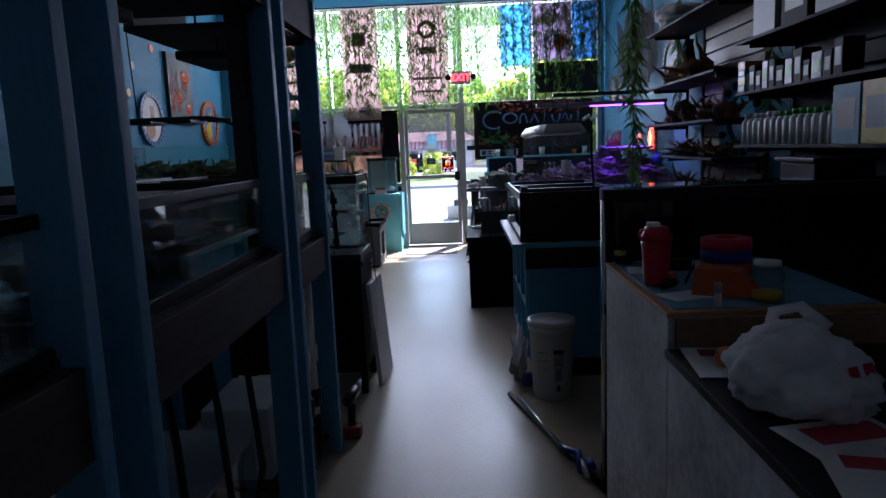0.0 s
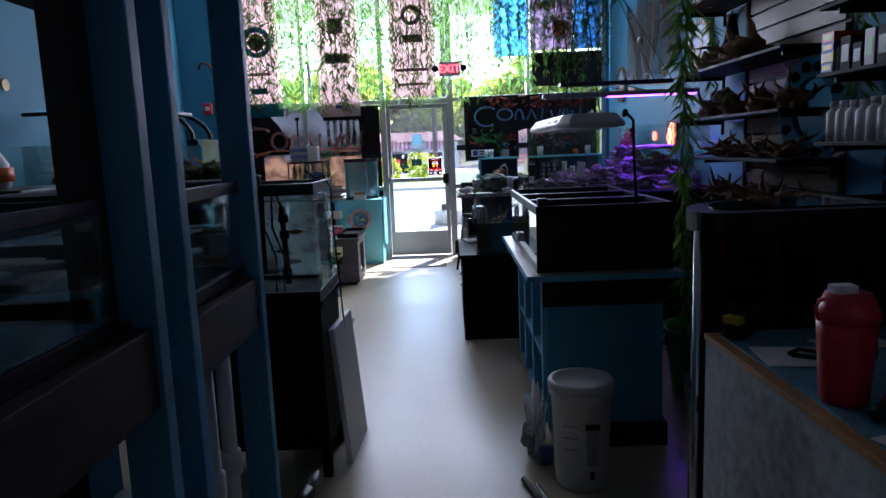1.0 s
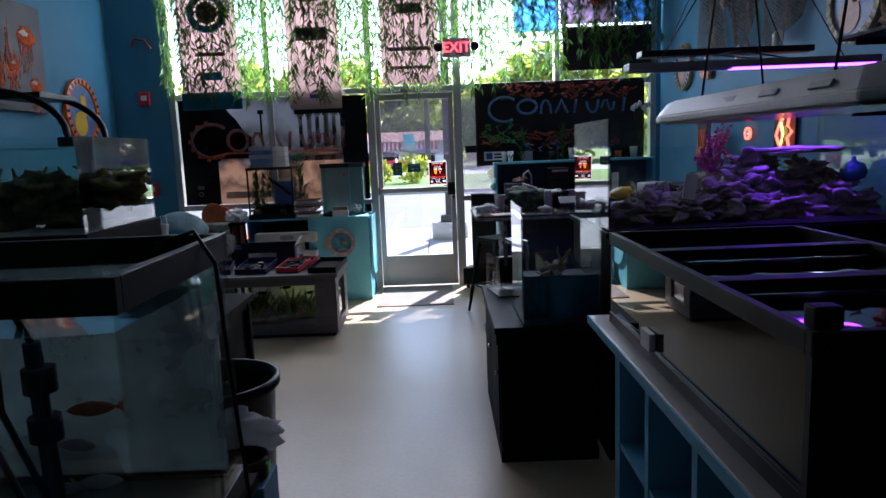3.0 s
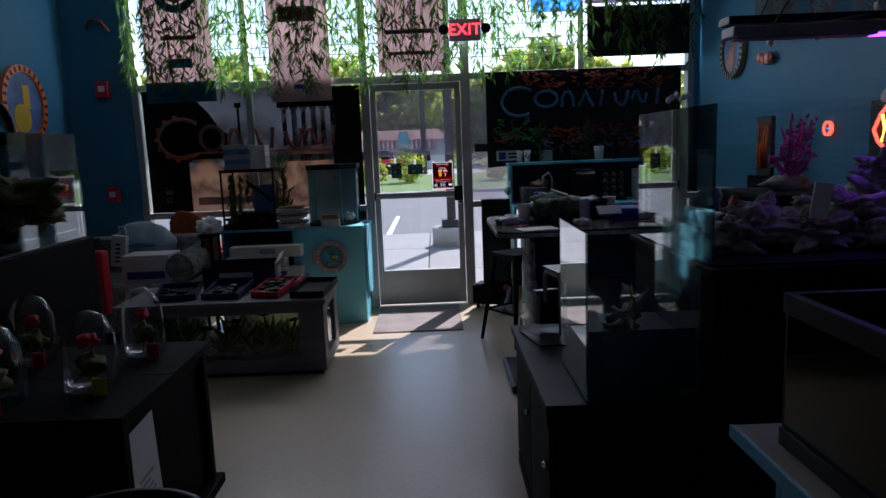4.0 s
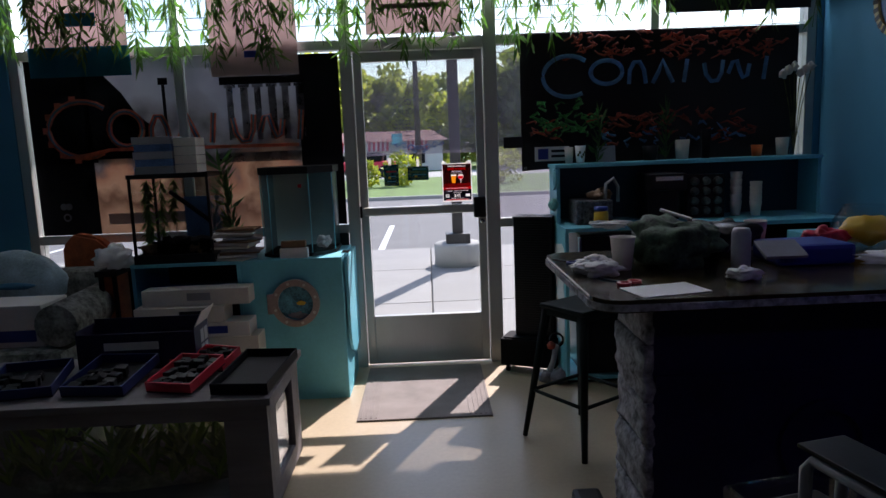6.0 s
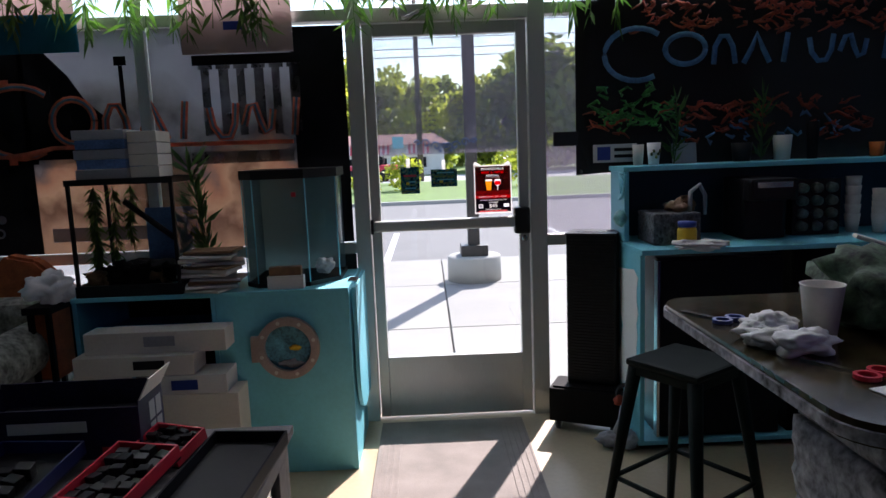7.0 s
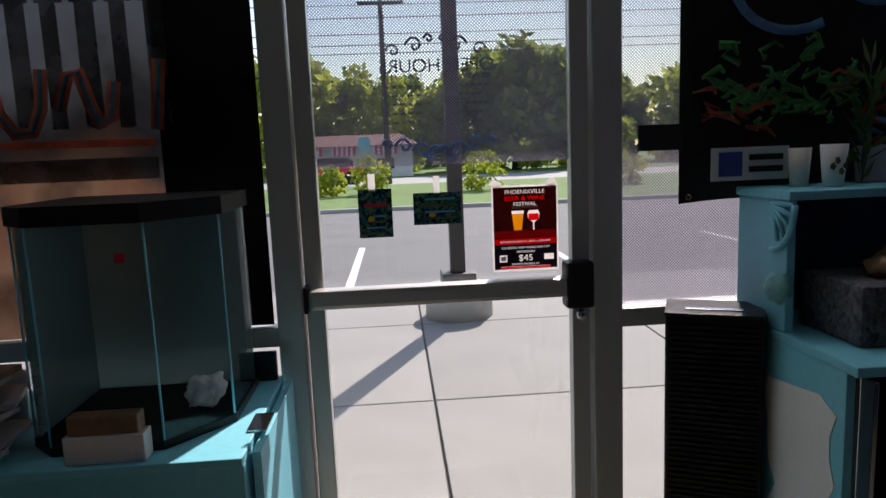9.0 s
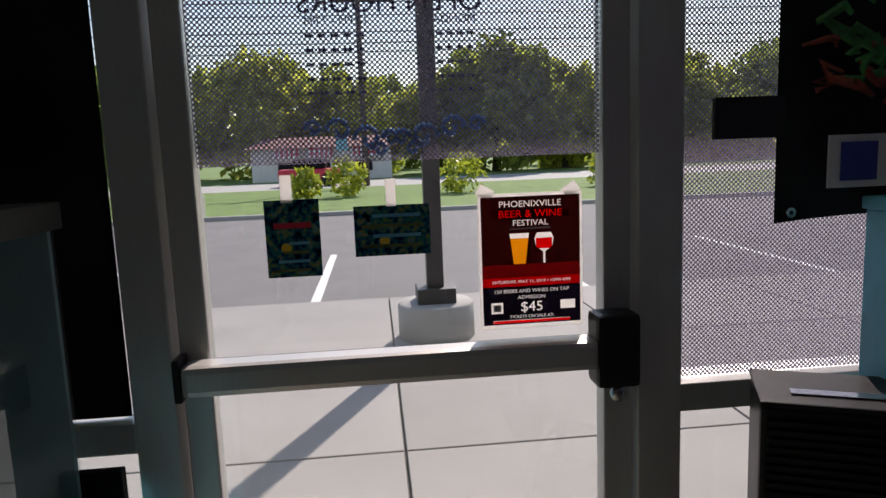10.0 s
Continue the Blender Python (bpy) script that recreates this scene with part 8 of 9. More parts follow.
cp = [(-2.75, 0.62), (-2.74, 0.92), (-2.66, 1.0), (-2.52, 0.97), (-2.36, 0.82), (-2.28, 0.62)]
c1 = [bm.verts.new((x, 10.05, z)) for x, z in cp]
c2 = [bm.verts.new((x, 10.14, z)) for x, z in cp]
bm.faces.new(c1)
bm.faces.new(list(reversed(c2)))
for i in range(6):
    bm.faces.new((c1[i], c1[(i + 1) % 6], c2[(i + 1) % 6], c2[i]))
bmesh.ops.bevel(bm, geom=bm.edges[:], offset=0.015, segments=2, affect="EDGES")
part("chair_back", turned(bm, pose(0, 0.09, 0)), M_RUST, ch)
part("chair_seat", box(-2.78, -2.26, 10.171, 10.26, 0.40, 0.61, 0.02), M_RUST, ch)
for x in (-2.74, -2.32):
    part("chair_leg", box(x, x + 0.03, 10.18, 10.21, 0.0, 0.40), M_BLACK, ch)
stl = thing("side_stool", "dark wooden side stool with an orange cloth", "stool")
part("stool_top", box(-2.32, -2.20, 9.66, 9.92, 0.80, 0.83, 0.004), M_BLACKWOOD, stl)
for y in (9.68, 9.88):
    for x in (-2.31, -2.235):
        part("stool_leg", box(x, x + 0.02, y, y + 0.02, 0.0, 0.80), M_BLACKWOOD, stl)
part("cloth", box(-2.30, -2.22, 9.71, 9.86, 0.50, 0.80, 0.01), M_RUST, stl)
bgk = thing("clear_bag", "clear plastic bag on the stool", "bag")
part("bag_body", lump((-2.26, 9.79, 0.89), (0.10, 0.10, 0.07), 6, 0.5, 4), M_PLASTICBAG, bgk)

# ---- turquoise shelf unit right of the door ----
UX0, UX1 = 0.335, 1.96
# shade inside the shelf unit is put into this darkened back colour
M_SHADEDBACK = mat("shade_darkened_teal", (0.012, 0.05, 0.075), 0.6, var=0.15, scale=5, bump=0.08)
su = thing("shelf_unit", "turquoise shelf unit with a counter and an upper shelf", "shelf unit")
part("side_panel", box(UX0, UX0 + 0.022, 9.78, 10.26, 0.05, 0.93, 0.003), M_TURQ, su)
part("upper_side", box(UX0, UX0 + 0.022, 10.02, 10.26, 0.956, 1.288, 0.003), M_TURQ, su)
part("counter_board", box(UX0 - 0.005, UX1, 9.74, 10.26, 0.931, 0.955, 0.004), M_TURQ, su)
part("top_shelf", box(UX0 - 0.01, UX1, 10.0, 10.26, 1.289, 1.312, 0.004), M_TURQ, su)
part("far_panel", box(UX1 - 0.022, UX1, 9.78, 10.26, 0.0, 0.93), M_TURQ, su)
part("far_upper", box(UX1 - 0.022, UX1, 10.02, 10.26, 0.956, 1.288), M_TURQ, su)
part("back_panel", box(UX0 + 0.023, UX1 - 0.023, 10.24, 10.258, 0.956, 1.288), M_SHADEDBACK, su)
part("floor_board", box(UX0 + 0.0, UX1 - 0.023, 9.80, 10.24, 0.03, 0.05), M_TURQ, su)
part("kick_board", box(UX0 + 0.02, UX1 - 0.03, 9.84, 10.2, 0.0, 0.03), M_BLACK, su)
blob = bmesh.new()
rpt = random.Random(17)
# a torn, uneven outline, narrower half way up
rim_z = [0.27 + 0.055 * i for i in range(11)]
far_y = [10.10 - 0.075 * math.exp(-((z - 0.54) / 0.07) ** 2) + rpt.uniform(-0.022, 0.022) for z in rim_z]
near_y = [9.815 + rpt.uniform(-0.014, 0.014) for z in rim_z]
bp = list(zip(near_y, rim_z)) + [(9.87, 0.85), (9.97, 0.835)] + list(zip(far_y, rim_z))[::-1] + [(10.03, 0.235), (9.95, 0.25), (9.88, 0.225)]
b1 = [blob.verts.new((UX0 - 0.003, y, z)) for y, z in bp]
b2 = [blob.verts.new((UX0 - 0.001, y, z)) for y, z in bp]
blob.faces.new(b1)
blob.faces.new(list(reversed(b2)))
for i in range(len(bp)):
    blob.faces.new((b1[i], b1[(i + 1) % len(bp)], b2[(i + 1) % len(bp)], b2[i]))
part("paint_patch", blob, M_PAPER, su, "bare white paint patch")
for k in range(5):
    a = k * math.pi / 10
    part("bracket_spoke", tube([(UX0 - 0.008, 10.08, 1.28), (UX0 - 0.008, 10.08 - 0.10 * math.cos(a), 1.28 - 0.10 * math.sin(a))], 0.006), M_TURQ, su)
part("bracket_arc", tube([(UX0 - 0.008, 10.08 - 0.10 * math.cos(a), 1.28 - 0.12 * math.sin(a)) for a in [k * math.pi / 16 for k in range(9)]], 0.008), M_TURQ, su)
part("shell_knob", lump((UX0 - 0.02, 10.02, 1.07), (0.03, 0.04, 0.04), 3, 0.2, 3), mat("teal_shell", (0.15, 0.45, 0.42), 0.4, var=0.3, scale=30), su)
fr = thing("mini_fridge", "black mini fridge with a steel edge under the counter", "fridge")
part("fridge_body", box(0.44, 1.0, 9.86, 10.22, 0.051, 0.90, 0.006), M_BLACK, fr)
part("fridge_door", box(0.44, 1.0, 9.82, 9.855, 0.06, 0.89, 0.006), M_BLACKTOP, fr)
part("steel_edge", box(0.425, 0.438, 9.815, 9.86, 0.06, 0.89, 0.002), M_STEEL, fr, "bright steel edge")
cbx = thing("storage_cabinet", "dark cabinet under the counter", "cabinet")
part("cabinet_body", box(1.05, 1.92, 9.84, 10.22, 0.051, 0.92, 0.004), M_BLACKWOOD, cbx)

# on the shelf unit
kb_ = thing("wicker_basket", "dark woven basket with snacks on the counter", "basket")
part("basket_body", box(0.42, 0.64, 9.86, 10.10, 0.956, 1.10, 0.012), mat("woven_grey_wicker", (0.10, 0.10, 0.11), 0.8, var=0.8, scale=60, bump=0.8), kb_)
part("basket_handle", tube([(0.60, 9.90, 1.09), (0.61, 9.92, 1.19), (0.66, 9.94, 1.22), (0.69, 9.95, 1.17), (0.69, 9.95, 1.08)], 0.010), M_GREY, kb_)
part("snack_packet", lump((0.56, 9.95, 1.12), (0.05, 0.05, 0.035), 5, 0.7, 3), M_WOOD, kb_)
part("snack_packet", lump((0.62, 10.02, 1.12), (0.05, 0.05, 0.04), 7, 0.7, 3), M_DRIFT, kb_)
pj = thing("peanut_jar", "yellow jar with a blue lid on the counter", "jar")
part("jar_body", lathe([(0.038, 0.956), (0.042, 0.97), (0.042, 1.03), (0.036, 1.045)], 0.55, 9.80, 20), M_YELLOW, pj)
part("jar_lid", lathe([(0.040, 1.045), (0.040, 1.068), (0.0001, 1.07)], 0.55, 9.80, 20), M_BLUEPL, pj)
tw = thing("towel", "crumpled white towel on the counter's edge", "towel")
part("cloth", lump((0.60, 9.735 + 0.03, 0.968), (0.11, 0.05, 0.022), 8, 0.7, 4), M_PAPER, tw)
cm = thing("coffee_maker", "black coffee maker on the counter", "coffee maker")
part("maker_body", box(0.86, 1.06, 9.92, 10.16, 0.956, 1.24, 0.02), M_BLACK, cm)
part("maker_head", box(0.85, 1.07, 9.84, 9.92, 1.14, 1.24, 0.015), M_BLACK, cm)
part("steel_rim", box(0.88, 1.04, 9.835, 9.8395, 1.20, 1.225), M_STEEL, cm)
M_PODS = mat("dull_grey_green_foil", (0.10, 0.115, 0.10), 0.6, var=0.4, scale=40)
pdr = thing("pod_rack", "rack of dull grey coffee pods on the counter", "rack")
part("rack_frame", box(1.13, 1.36, 10.0, 10.06, 0.956, 1.22, 0.006), M_BLACK, pdr)
for i in range(3):
    for j in range(4):
        part("coffee_pod", turned(lathe([(0.026, 0), (0.022, 0.03), (0.0001, 0.031)], n=14), pose(1.17 + 0.07 * i, 10.0, 1.0 + 0.06 * j, 90)), M_PODS, pdr)
tp = thing("cup_stack", "stack of pale paper cups on the counter", "cups")
for k in range(5):
    part("cup", lathe([(0.026, 0.957 + 0.045 * k), (0.036, 1.045 + 0.045 * k), (0.034, 1.045 + 0.045 * k), (0.024, 0.962 + 0.045 * k)], 1.45 + 0.0, 10.05, 16), M_CARD, tp)
    part("cup", lathe([(0.026, 0.957 + 0.03 * k), (0.036, 1.045 + 0.03 * k), (0.034, 1.045 + 0.03 * k), (0.024, 0.962 + 0.03 * k)], 1.55, 10.0, 16), M_CARD, tp)
cpt = thing("painted_cup", "white paper cup with a leaf print on the upper shelf", "cup")
part("cup_wall", lathe([(0.024, 1.313), (0.033, 1.42), (0.031, 1.42), (0.022, 1.32)], 0.50, 10.10, 20), M_PAPER, cpt)
for k in range(5):
    a = -2.2 + 0.35 * k
    part("leaf_print", lump((0.50 + 0.0305 * math.cos(a), 10.10 + 0.0305 * math.sin(a), 1.365 + 0.016 * math.sin(k * 2.1)), (0.006, 0.006, 0.009), k, 0.6, 2), M_MOSS, cpt)
for k, (x, r, h, m) in enumerate(((0.44, 0.028, 0.10, M_CARD), (0.95, 0.05, 0.09, M_BLACK), (1.15, 0.045, 0.12, M_CARD), (1.30, 0.03, 0.18, M_BLACKTOP), (1.62, 0.035, 0.07, M_ORANGE), (1.78, 0.04, 0.11, M_CARD))):
    solid("shelf_pot", lathe([(r * 0.8, 1.313), (r, 1.313 + h), (r * 0.9, 1.313 + h), (r * 0.7, 1.32)], x, 10.15, 18), m, "small pot standing on the upper shelf", "pot", "pots on the upper shelf")
pf_ = thing("photo_frame", "small white framed picture on the upper shelf", "frame")
part("frame_body", turned(box(-0.06, 0.06, -0.006, 0.006, 0, 0.10, 0.003), pose(0.68, 10.18, 1.313, -8)), M_GREY, pf_)
for k, x in enumerate((0.62, 1.05)):
    ob = tagged(new("shelf_plant", vine_mesh("leaves", 0.30, 330 + k, leaf=0.09, per_m=120, material=M_PLANT)), "dark leafy plant on the upper shelf", "plant", "plants on the shelf")
    ob.location, ob.rotation_euler = (x, 10.16, 1.315), (radians(180), 0, 0)
fo = thing("flower_vase", "tall dried flowers in a clear vase on the shelf", "flowers")
part("vase", lathe([(0.025, 1.313), (0.03, 1.42), (0.02, 1.46)], 1.86, 10.16, 16), M_ACRYL, fo)
for k in range(6):
    part("stem", tube([(1.86, 10.16, 1.33), (1.86 + 0.015 * (k - 2.5), 10.16, 1.6), (1.86 + 0.035 * (k - 2.5), 10.15, 1.80 + 0.02 * (k % 3))], 0.003, n=4), M_MOSS, fo)
    part("bloom", lump((1.86 + 0.035 * (k - 2.5), 10.15, 1.81 + 0.02 * (k % 3)), (0.022, 0.022, 0.03), k, 0.6, 2), M_CARD, fo)

# speaker, planter and sandals beside the door
sk_ = thing("loudspeaker", "tall black loudspeaker with a ribbed front", "loudspeaker")
part("cabinet_body", box(0.0, 0.245, 0.0, 0.16, 0.23, 0.985, 0.008), M_BLACK, sk_)
part("top_cap", box(-0.002, 0.247, -0.012, 0.162, 0.9855, 0.995, 0.003), M_BLACK, sk_)
for k in range(46):
    part("grille_rib", box(0.012, 0.233, -0.008, -0.0005, 0.26 + 0.0154 * k, 0.268 + 0.0154 * k), M_BLACK, sk_)
part("handle_slot", box(0.05, 0.195, 0.03, 0.055, 0.9952, 0.9985, 0.001), M_STEEL, sk_, "thin bright slot in the top")
sk_.matrix_basis = pose(0.080, 10.150, 0, 0, 0, -24.5)
plt_ = thing("planter_box", "black wooden planter box on castors", "planter")
for v in ((0.0, 0.35, 0.0, 0.015, 0.05, 0.22), (0.0, 0.35, 0.175, 0.19, 0.05, 0.22), (0.0, 0.015, 0.016, 0.174, 0.05, 0.22), (0.335, 0.35, 0.016, 0.174, 0.05, 0.22)):
    part("side_board", box(*v), M_BLACKWOOD, plt_)
part("floor_board", box(0.016, 0.334, 0.016, 0.174, 0.05, 0.229), M_BLACKWOOD, plt_)
for x in (0.04, 0.31):
    for y in (0.03, 0.16):
        part("castor", turned(lathe([(0.02, -0.012), (0.025, -0.008), (0.025, 0.008), (0.02, 0.012)], n=14), pose(x, y, 0.025, 0, 90)), M_BLACK, plt_)
plt_.matrix_basis = pose(-0.023, 10.10, 0, 0, 0, -24.5)
sdl = thing("skate_shoes", "grey strapped sandals lying by the planter", "shoes")
part("shoe_sole", lump((0.22, 9.86, 0.045), (0.06, 0.035, 0.04), 3, 0.3, 4), M_GREY, sdl)
part("shoe_sole", lump((0.30, 9.83, 0.05), (0.05, 0.04, 0.045), 5, 0.3, 4), M_GREY, sdl)
part("strap", tube([(0.24, 9.86, 0.05), (0.27, 9.85, 0.14), (0.29, 9.85, 0.24)], [0.02, 0.016, 0.02], n=8), M_GREY, sdl)
part("strap_loop", ring(0.29, 0.27, 9.86, 0.045, 0.012, 0.02, 20), M_BLACK, sdl)
part("strap_mark", lump((0.255, 9.835, 0.24), (0.025, 0.015, 0.025), 2, 0.3, 3), M_REDINK, sdl)

# ---- bar with sculpted stone end ----
br = thing("bar_counter", "dark glossy resin topped bar with sculpted stone end", "bar")


def slab(x0, x1, y0, y1, r, z0, z1):
    bm = bmesh.new()
    pts = [(x1, y0), (x1, y1)] + [(x0 + r - r * math.sin(a), y1 - r + r * math.cos(a)) for a in [k * math.pi / 12 for k in range(7)]] + [(x0 + r - r * math.cos(a), y0 + r - r * math.sin(a)) for a in [k * math.pi / 12 for k in range(7)]]
    lo = [bm.verts.new((x, y, z0)) for x, y in pts]
    hi = [bm.verts.new((x, y, z1)) for x, y in pts]
    bm.faces.new(list(reversed(lo)))
    bm.faces.new(hi)
    for i in range(len(pts)):
        bm.faces.new((lo[i], lo[(i + 1) % len(pts)], hi[(i + 1) % len(pts)], hi[i]))
    return bm


M_RESIN = mat("marbled_resin", (0.048, 0.036, 0.016), 0.16, var=0.95, scale=4.5, fine=30, bump=0.02, coat=0.0, spec=0.35)
M_STONE = mat("white_carved_stone", (0.34, 0.335, 0.37), 0.8, var=0.75, scale=22, fine=60, bump=0.8)
M_NAVY = mat("navy_paint", (0.012, 0.010, 0.06), 0.5, var=0.3, scale=6)
part("bar_top", slab(0.012, 1.62, 7.74, 8.62, 0.09, 0.963, 1.000), M_RESIN, br)
part("top_edge", slab(0.006, 1.62, 7.734, 8.626, 0.095, 0.968, 0.988), M_STONE, br, "pale rope-like edge")
part("bar_body", box(0.245, 1.55, 7.96, 8.28, 0.0, 0.962, 0.004), M_NAVY, br)
part("front_moulding", box(0.25, 1.54, 7.945, 7.959, 0.66, 0.70), M_NAVY, br)
part("front_porthole", ring(0.80, 0.45, 7.959, 0.15, 0.035, 0.02, 30), M_NAVY, br)
rst = random.Random(17)


def carved_block(x0, x1, y0, y1, z0, z1, seed):
    """A rough carved block: a subdivided box with worn, wavy faces."""
    bm = box(x0, x1, y0, y1, z0, z1)
    bmesh.ops.subdivide_edges(bm, edges=bm.edges[:], cuts=9, use_grid_fill=True)
    mid = Vector(((x0 + x1) / 2, (y0 + y1) / 2, (z0 + z1) / 2))
    for v in bm.verts:
        q = Vector((v.co.x * 6, v.co.y * 5, v.co.z * 26)) + Vector((seed * 2.3, 0, seed * 5.1))
        edge = max(abs(v.co.y - mid.y) / (y1 - y0), abs(v.co.z - mid.z) / (z1 - z0)) * 2
        v.co.x += 0.012 * noise.fractal(q, 1.0, 2.0, 3) + (0.010 * max(0.0, edge - 0.75) / 0.25 if v.co.x < mid.x else 0.0)
        v.co.y += 0.008 * noise.noise(q * 0.7)
    for fc in bm.faces:
        fc.smooth = True
    return bm


part("plinth", box(0.215, 0.2449, 7.96, 8.28, 0.0, 0.118), M_BLACKWOOD, br)
z = 0.12
for k in range(5):
    h = (0.150, 0.185, 0.155, 0.190, 0.160)[k]
    part("stone", carved_block(0.207 + rst.uniform(-0.006, 0.006), 0.2445, 7.955, 8.285, z + 0.003, z + h - 0.003, k), M_STONE, br)
    z += h
fm = thing("floor_pad", "black rubber pad on the floor by the bar", "pad")
part("pad_body", box(0.085, 0.20, 7.90, 8.48, 0.0, 0.055, 0.02), M_BLACK, fm)

M_STOOL = mat("dark_green_black_metal", (0.009, 0.016, 0.015), 0.55, var=0.25, scale=9, bump=0.04, spec=0.10)
sto = thing("bar_stool", "dark metal bar stool with splayed legs", "stool")
SCX, SCY, SZ = 0.0, 0.0, 0.655
part("seat", box(SCX - 0.143, SCX + 0.143, SCY - 0.143, SCY + 0.143, SZ, SZ + 0.025, 0.011), M_STOOL, sto)
part("seat_skirt", box(SCX - 0.136, SCX + 0.136, SCY - 0.136, SCY + 0.136, SZ - 0.03, SZ - 0.0005, 0.004), M_STOOL, sto)
for sx in (-1, 1):
    for sy in (-1, 1):
        part("leg", tube([(SCX + sx * 0.118, SCY + sy * 0.118, SZ - 0.005), (SCX + sx * 0.20, SCY + sy * 0.20, 0.0)], [0.026, 0.014], n=6), M_STOOL, sto)
for sx, sy in ((-1, 0), (1, 0), (0, -1), (0, 1)):
    a = (SCX + (sx or -1) * 0.17, SCY + (sy or -1) * 0.17, 0.24)
    b = (SCX + (sx or 1) * 0.17, SCY + (sy or 1) * 0.17, 0.24)
    part("stretcher", tube([a, b], 0.009, n=6), M_STOOL, sto)

sto.matrix_basis = pose(0.268, 9.07, 0, 0, 0, 34)
# on the bar
BZ = 1.001
for k, (x, y) in enumerate(((0.215, 8.20), (0.82, 8.50))):
    c = thing("paper_cup", "patterned white paper cup on the bar", "cup", "cups on the bar")
    part("cup_wall", lathe([(0.030, BZ), (0.042, BZ + 0.11), (0.044, BZ + 0.113), (0.040, BZ + 0.113), (0.028, BZ + 0.005)], x, y, 22), M_CARD, c)
for k, (x, y, s) in enumerate(((0.085, 8.15, 0.035), (0.125, 8.10, 0.042), (0.13, 8.24, 0.040), (0.09, 8.22, 0.03), (0.52, 7.95, 0.035))):
    solid("tissue", lump((x, y, BZ + s * 0.5), (s * 1.3, s, s * 0.6), k, 0.5, 4), M_PAPER, "crumpled white tissue on the bar", "tissue", "tissues on the bar")
for k, (x, y, c) in enumerate(((0.075, 8.38, M_BLUEPL), (0.15, 7.98, M_RED))):
    s = thing("scissors", "scissors with coloured handles lying on the bar", "scissors", "scissors on the bar")
    part("blade", turned(box(0, 0.10, -0.006, 0.006, 0, 0.003), pose(x, y, BZ, 0, 0, 120)), M_STEEL, s)
    for sg in (1, -1):
        part("finger_loop", turned(ring(-0.03, sg * 0.022, 0, 0.022, 0.007, 0.008, 18), pose(x, y, BZ + 0.001, -90, 0, 120)), c, s)
solid("paper_sheet", turned(box(-0.11, 0.11, -0.07, 0.07, 0, 0.002), pose(0.24, 7.85, BZ, 0, 0, 12)), M_PAPER, "white paper sheet lying on the bar", "paper")
tn_ = thing("label_printer", "blue grey label machine with a pale keypad", "label printer")
part("printer_body", box(0.72, 0.98, 8.12, 8.32, BZ, BZ + 0.07, 0.015), M_BLUEPL, tn_)
part("keypad", turned(box(-0.09, 0.05, -0.05, 0.05, 0, 0.012, 0.003), pose(0.74, 8.12, BZ + 0.055, 24)), M_GREY, tn_)
cn = thing("drink_can", "tall grey drink can on the bar", "can")
part("can_body", lathe([(0.026, BZ), (0.030, BZ + 0.01), (0.030, BZ + 0.13), (0.024, BZ + 0.145), (0.0001, BZ + 0.143)], 0.56, 8.06, 20), M_GREY, cn)
ja = thing("amber_jar", "round glass jar with amber sweets", "jar")
part("jar_wall", lathe([(0.06, BZ), (0.115, BZ + 0.05), (0.115, BZ + 0.11), (0.08, BZ + 0.16), (0.085, BZ + 0.165)], 1.20, 8.41, 26), M_TANK, ja)
part("sweets", lump((1.20, 8.41, BZ + 0.07), (0.09, 0.09, 0.055), 3, 0.3, 3), M_YELLOW, ja)
rb_ = thing("crisp_packet", "shiny red snack packet on the bar", "packet")
part("packet", lump((1.02, 8.38, BZ + 0.045), (0.07, 0.05, 0.045), 4, 0.5, 4), M_RED, rb_)
cl = thing("clear_sheet", "crinkled clear plastic sheet on the bar", "plastic")
part("plastic", lump((1.20, 8.08, BZ + 0.018), (0.16, 0.10, 0.02), 6, 0.8, 4), M_PLASTICBAG, cl)
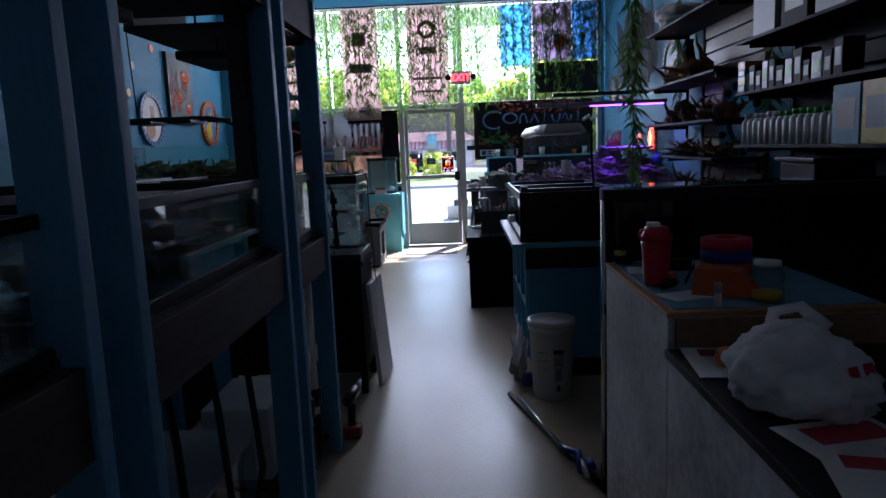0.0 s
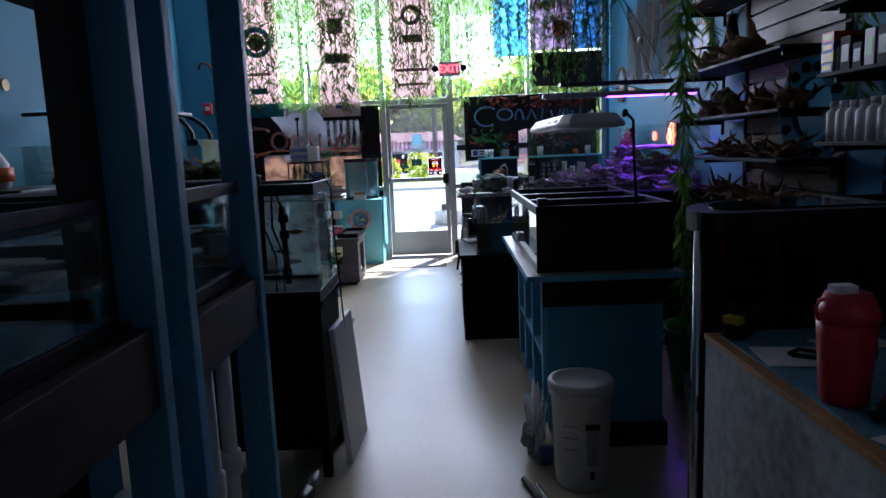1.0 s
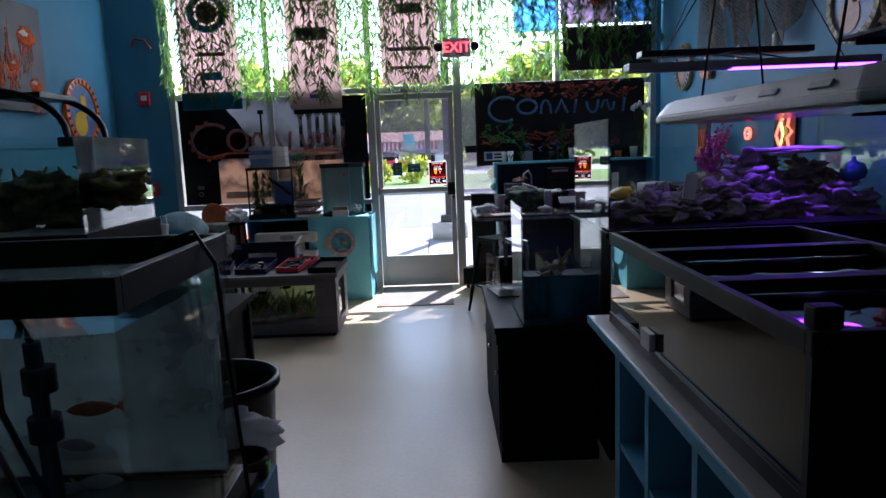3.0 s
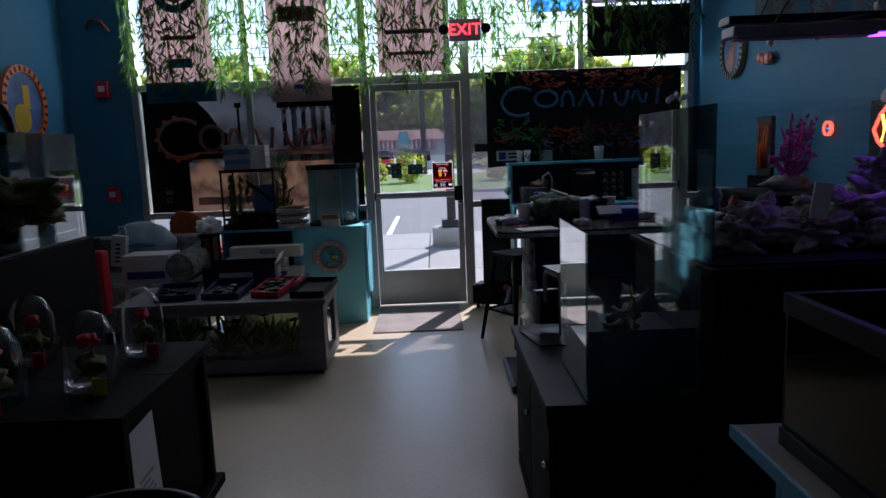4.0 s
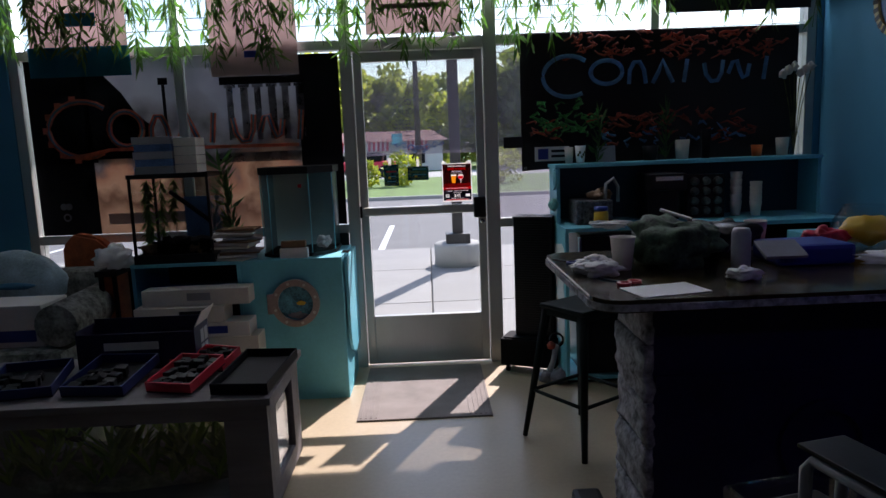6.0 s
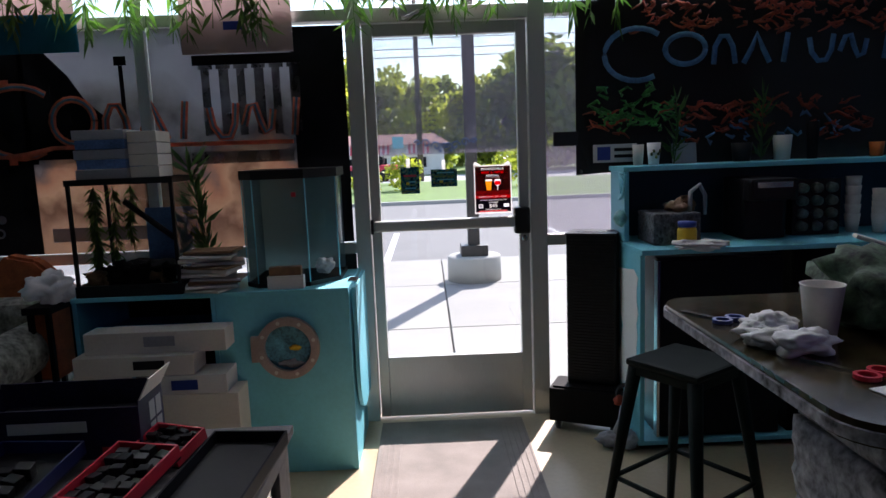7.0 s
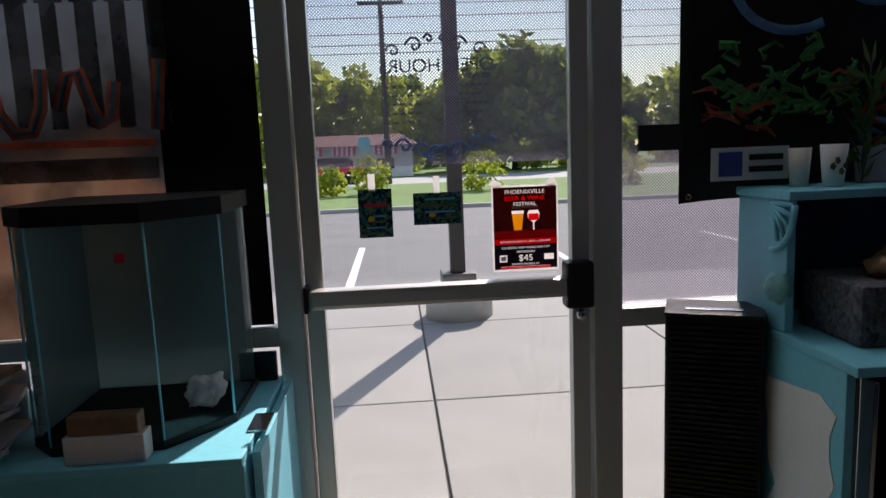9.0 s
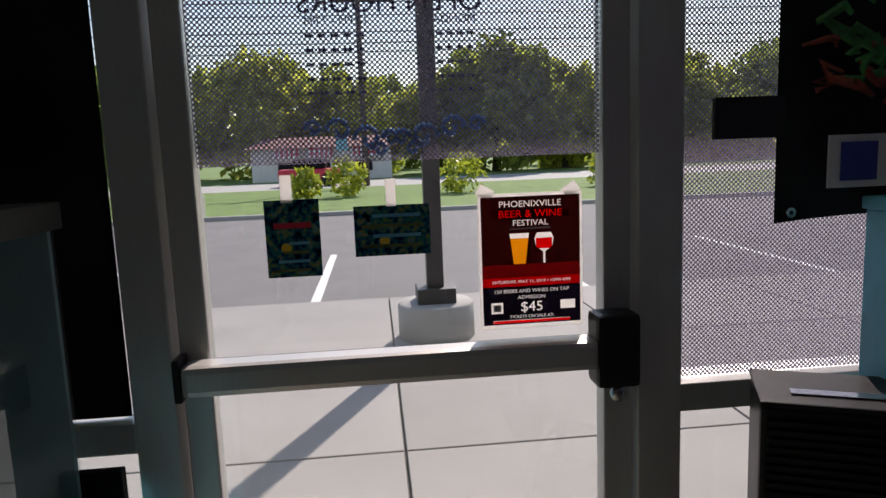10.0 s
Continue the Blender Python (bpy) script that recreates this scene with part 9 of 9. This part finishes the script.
bgb = thing("dark_bag", "crumpled dark bag with a pale scoop on the bar", "bag")
part("bag_body", lump((0.66, 8.44, BZ + 0.06), (0.14, 0.12, 0.07), 9, 0.5, 4), M_BLACK, bgb)
part("scoop_blade", turned(box(-0.06, 0.06, -0.02, 0.02, 0, 0.01, 0.004), pose(0.47, 8.40, BZ + 0.155, 0, 18, -20)), M_CARD, bgb)
gr = thing("camouflage_cloth", "crumpled dark green camouflage cloth heaped on the bar", "cloth")
part("crumpled_cloth", lump((0.42, 8.28, BZ + 0.07), (0.17, 0.18, 0.095), 12, 0.45, 4), mat("green_camouflage_cloth", (0.05, 0.085, 0.05), 0.9, var=1.0, scale=26, bump=0.3), gr)
cap = thing("canister", "dark blue cap and clear bottles on the bar", "bottles")
for k in range(3):
    part("bottle", lathe([(0.04, BZ), (0.04, BZ + 0.10), (0.015, BZ + 0.14), (0.015, BZ + 0.16)], 1.42, 7.96 + 0.14 * k, 16), (M_REDINK, M_BLACKTOP, M_BLUEPL)[k], cap)
prt = thing("receipt_printer", "grey printer at the end of the bar", "printer")
part("printer_body", box(1.34, 1.60, 8.30, 8.52, BZ, BZ + 0.15, 0.02), M_GREY, prt)
part("paper_slot", box(1.38, 1.56, 8.295, 8.2995, BZ + 0.06, BZ + 0.09), M_BLACK, prt)
pos_ = thing("picture_block", "orange jellyfish picture block at the wall", "picture")
part("picture_body", box(1.93, 1.96, 8.60, 8.80, 1.20, 1.60, 0.004), M_BLACKCLOTH, pos_)
for k in range(4):
    part("jelly_strand", tube([(1.925, 8.64 + 0.04 * k, 1.25), (1.925, 8.65 + 0.04 * k, 1.4), (1.925, 8.63 + 0.045 * k, 1.55)], 0.010, n=5), M_ORANGE, pos_)
part("picture_foot", box(1.88, 2.0, 8.58, 8.82, 0.0, 1.199), M_BLACKWOOD, pos_)
tcb = thing("turquoise_box_seat", "turquoise painted box with a drop front near the bar", "cabinet")
part("box_body", box(1.60, 2.05, 9.34, 9.72, 0.0, 0.90, 0.004), M_TURQ, tcb)
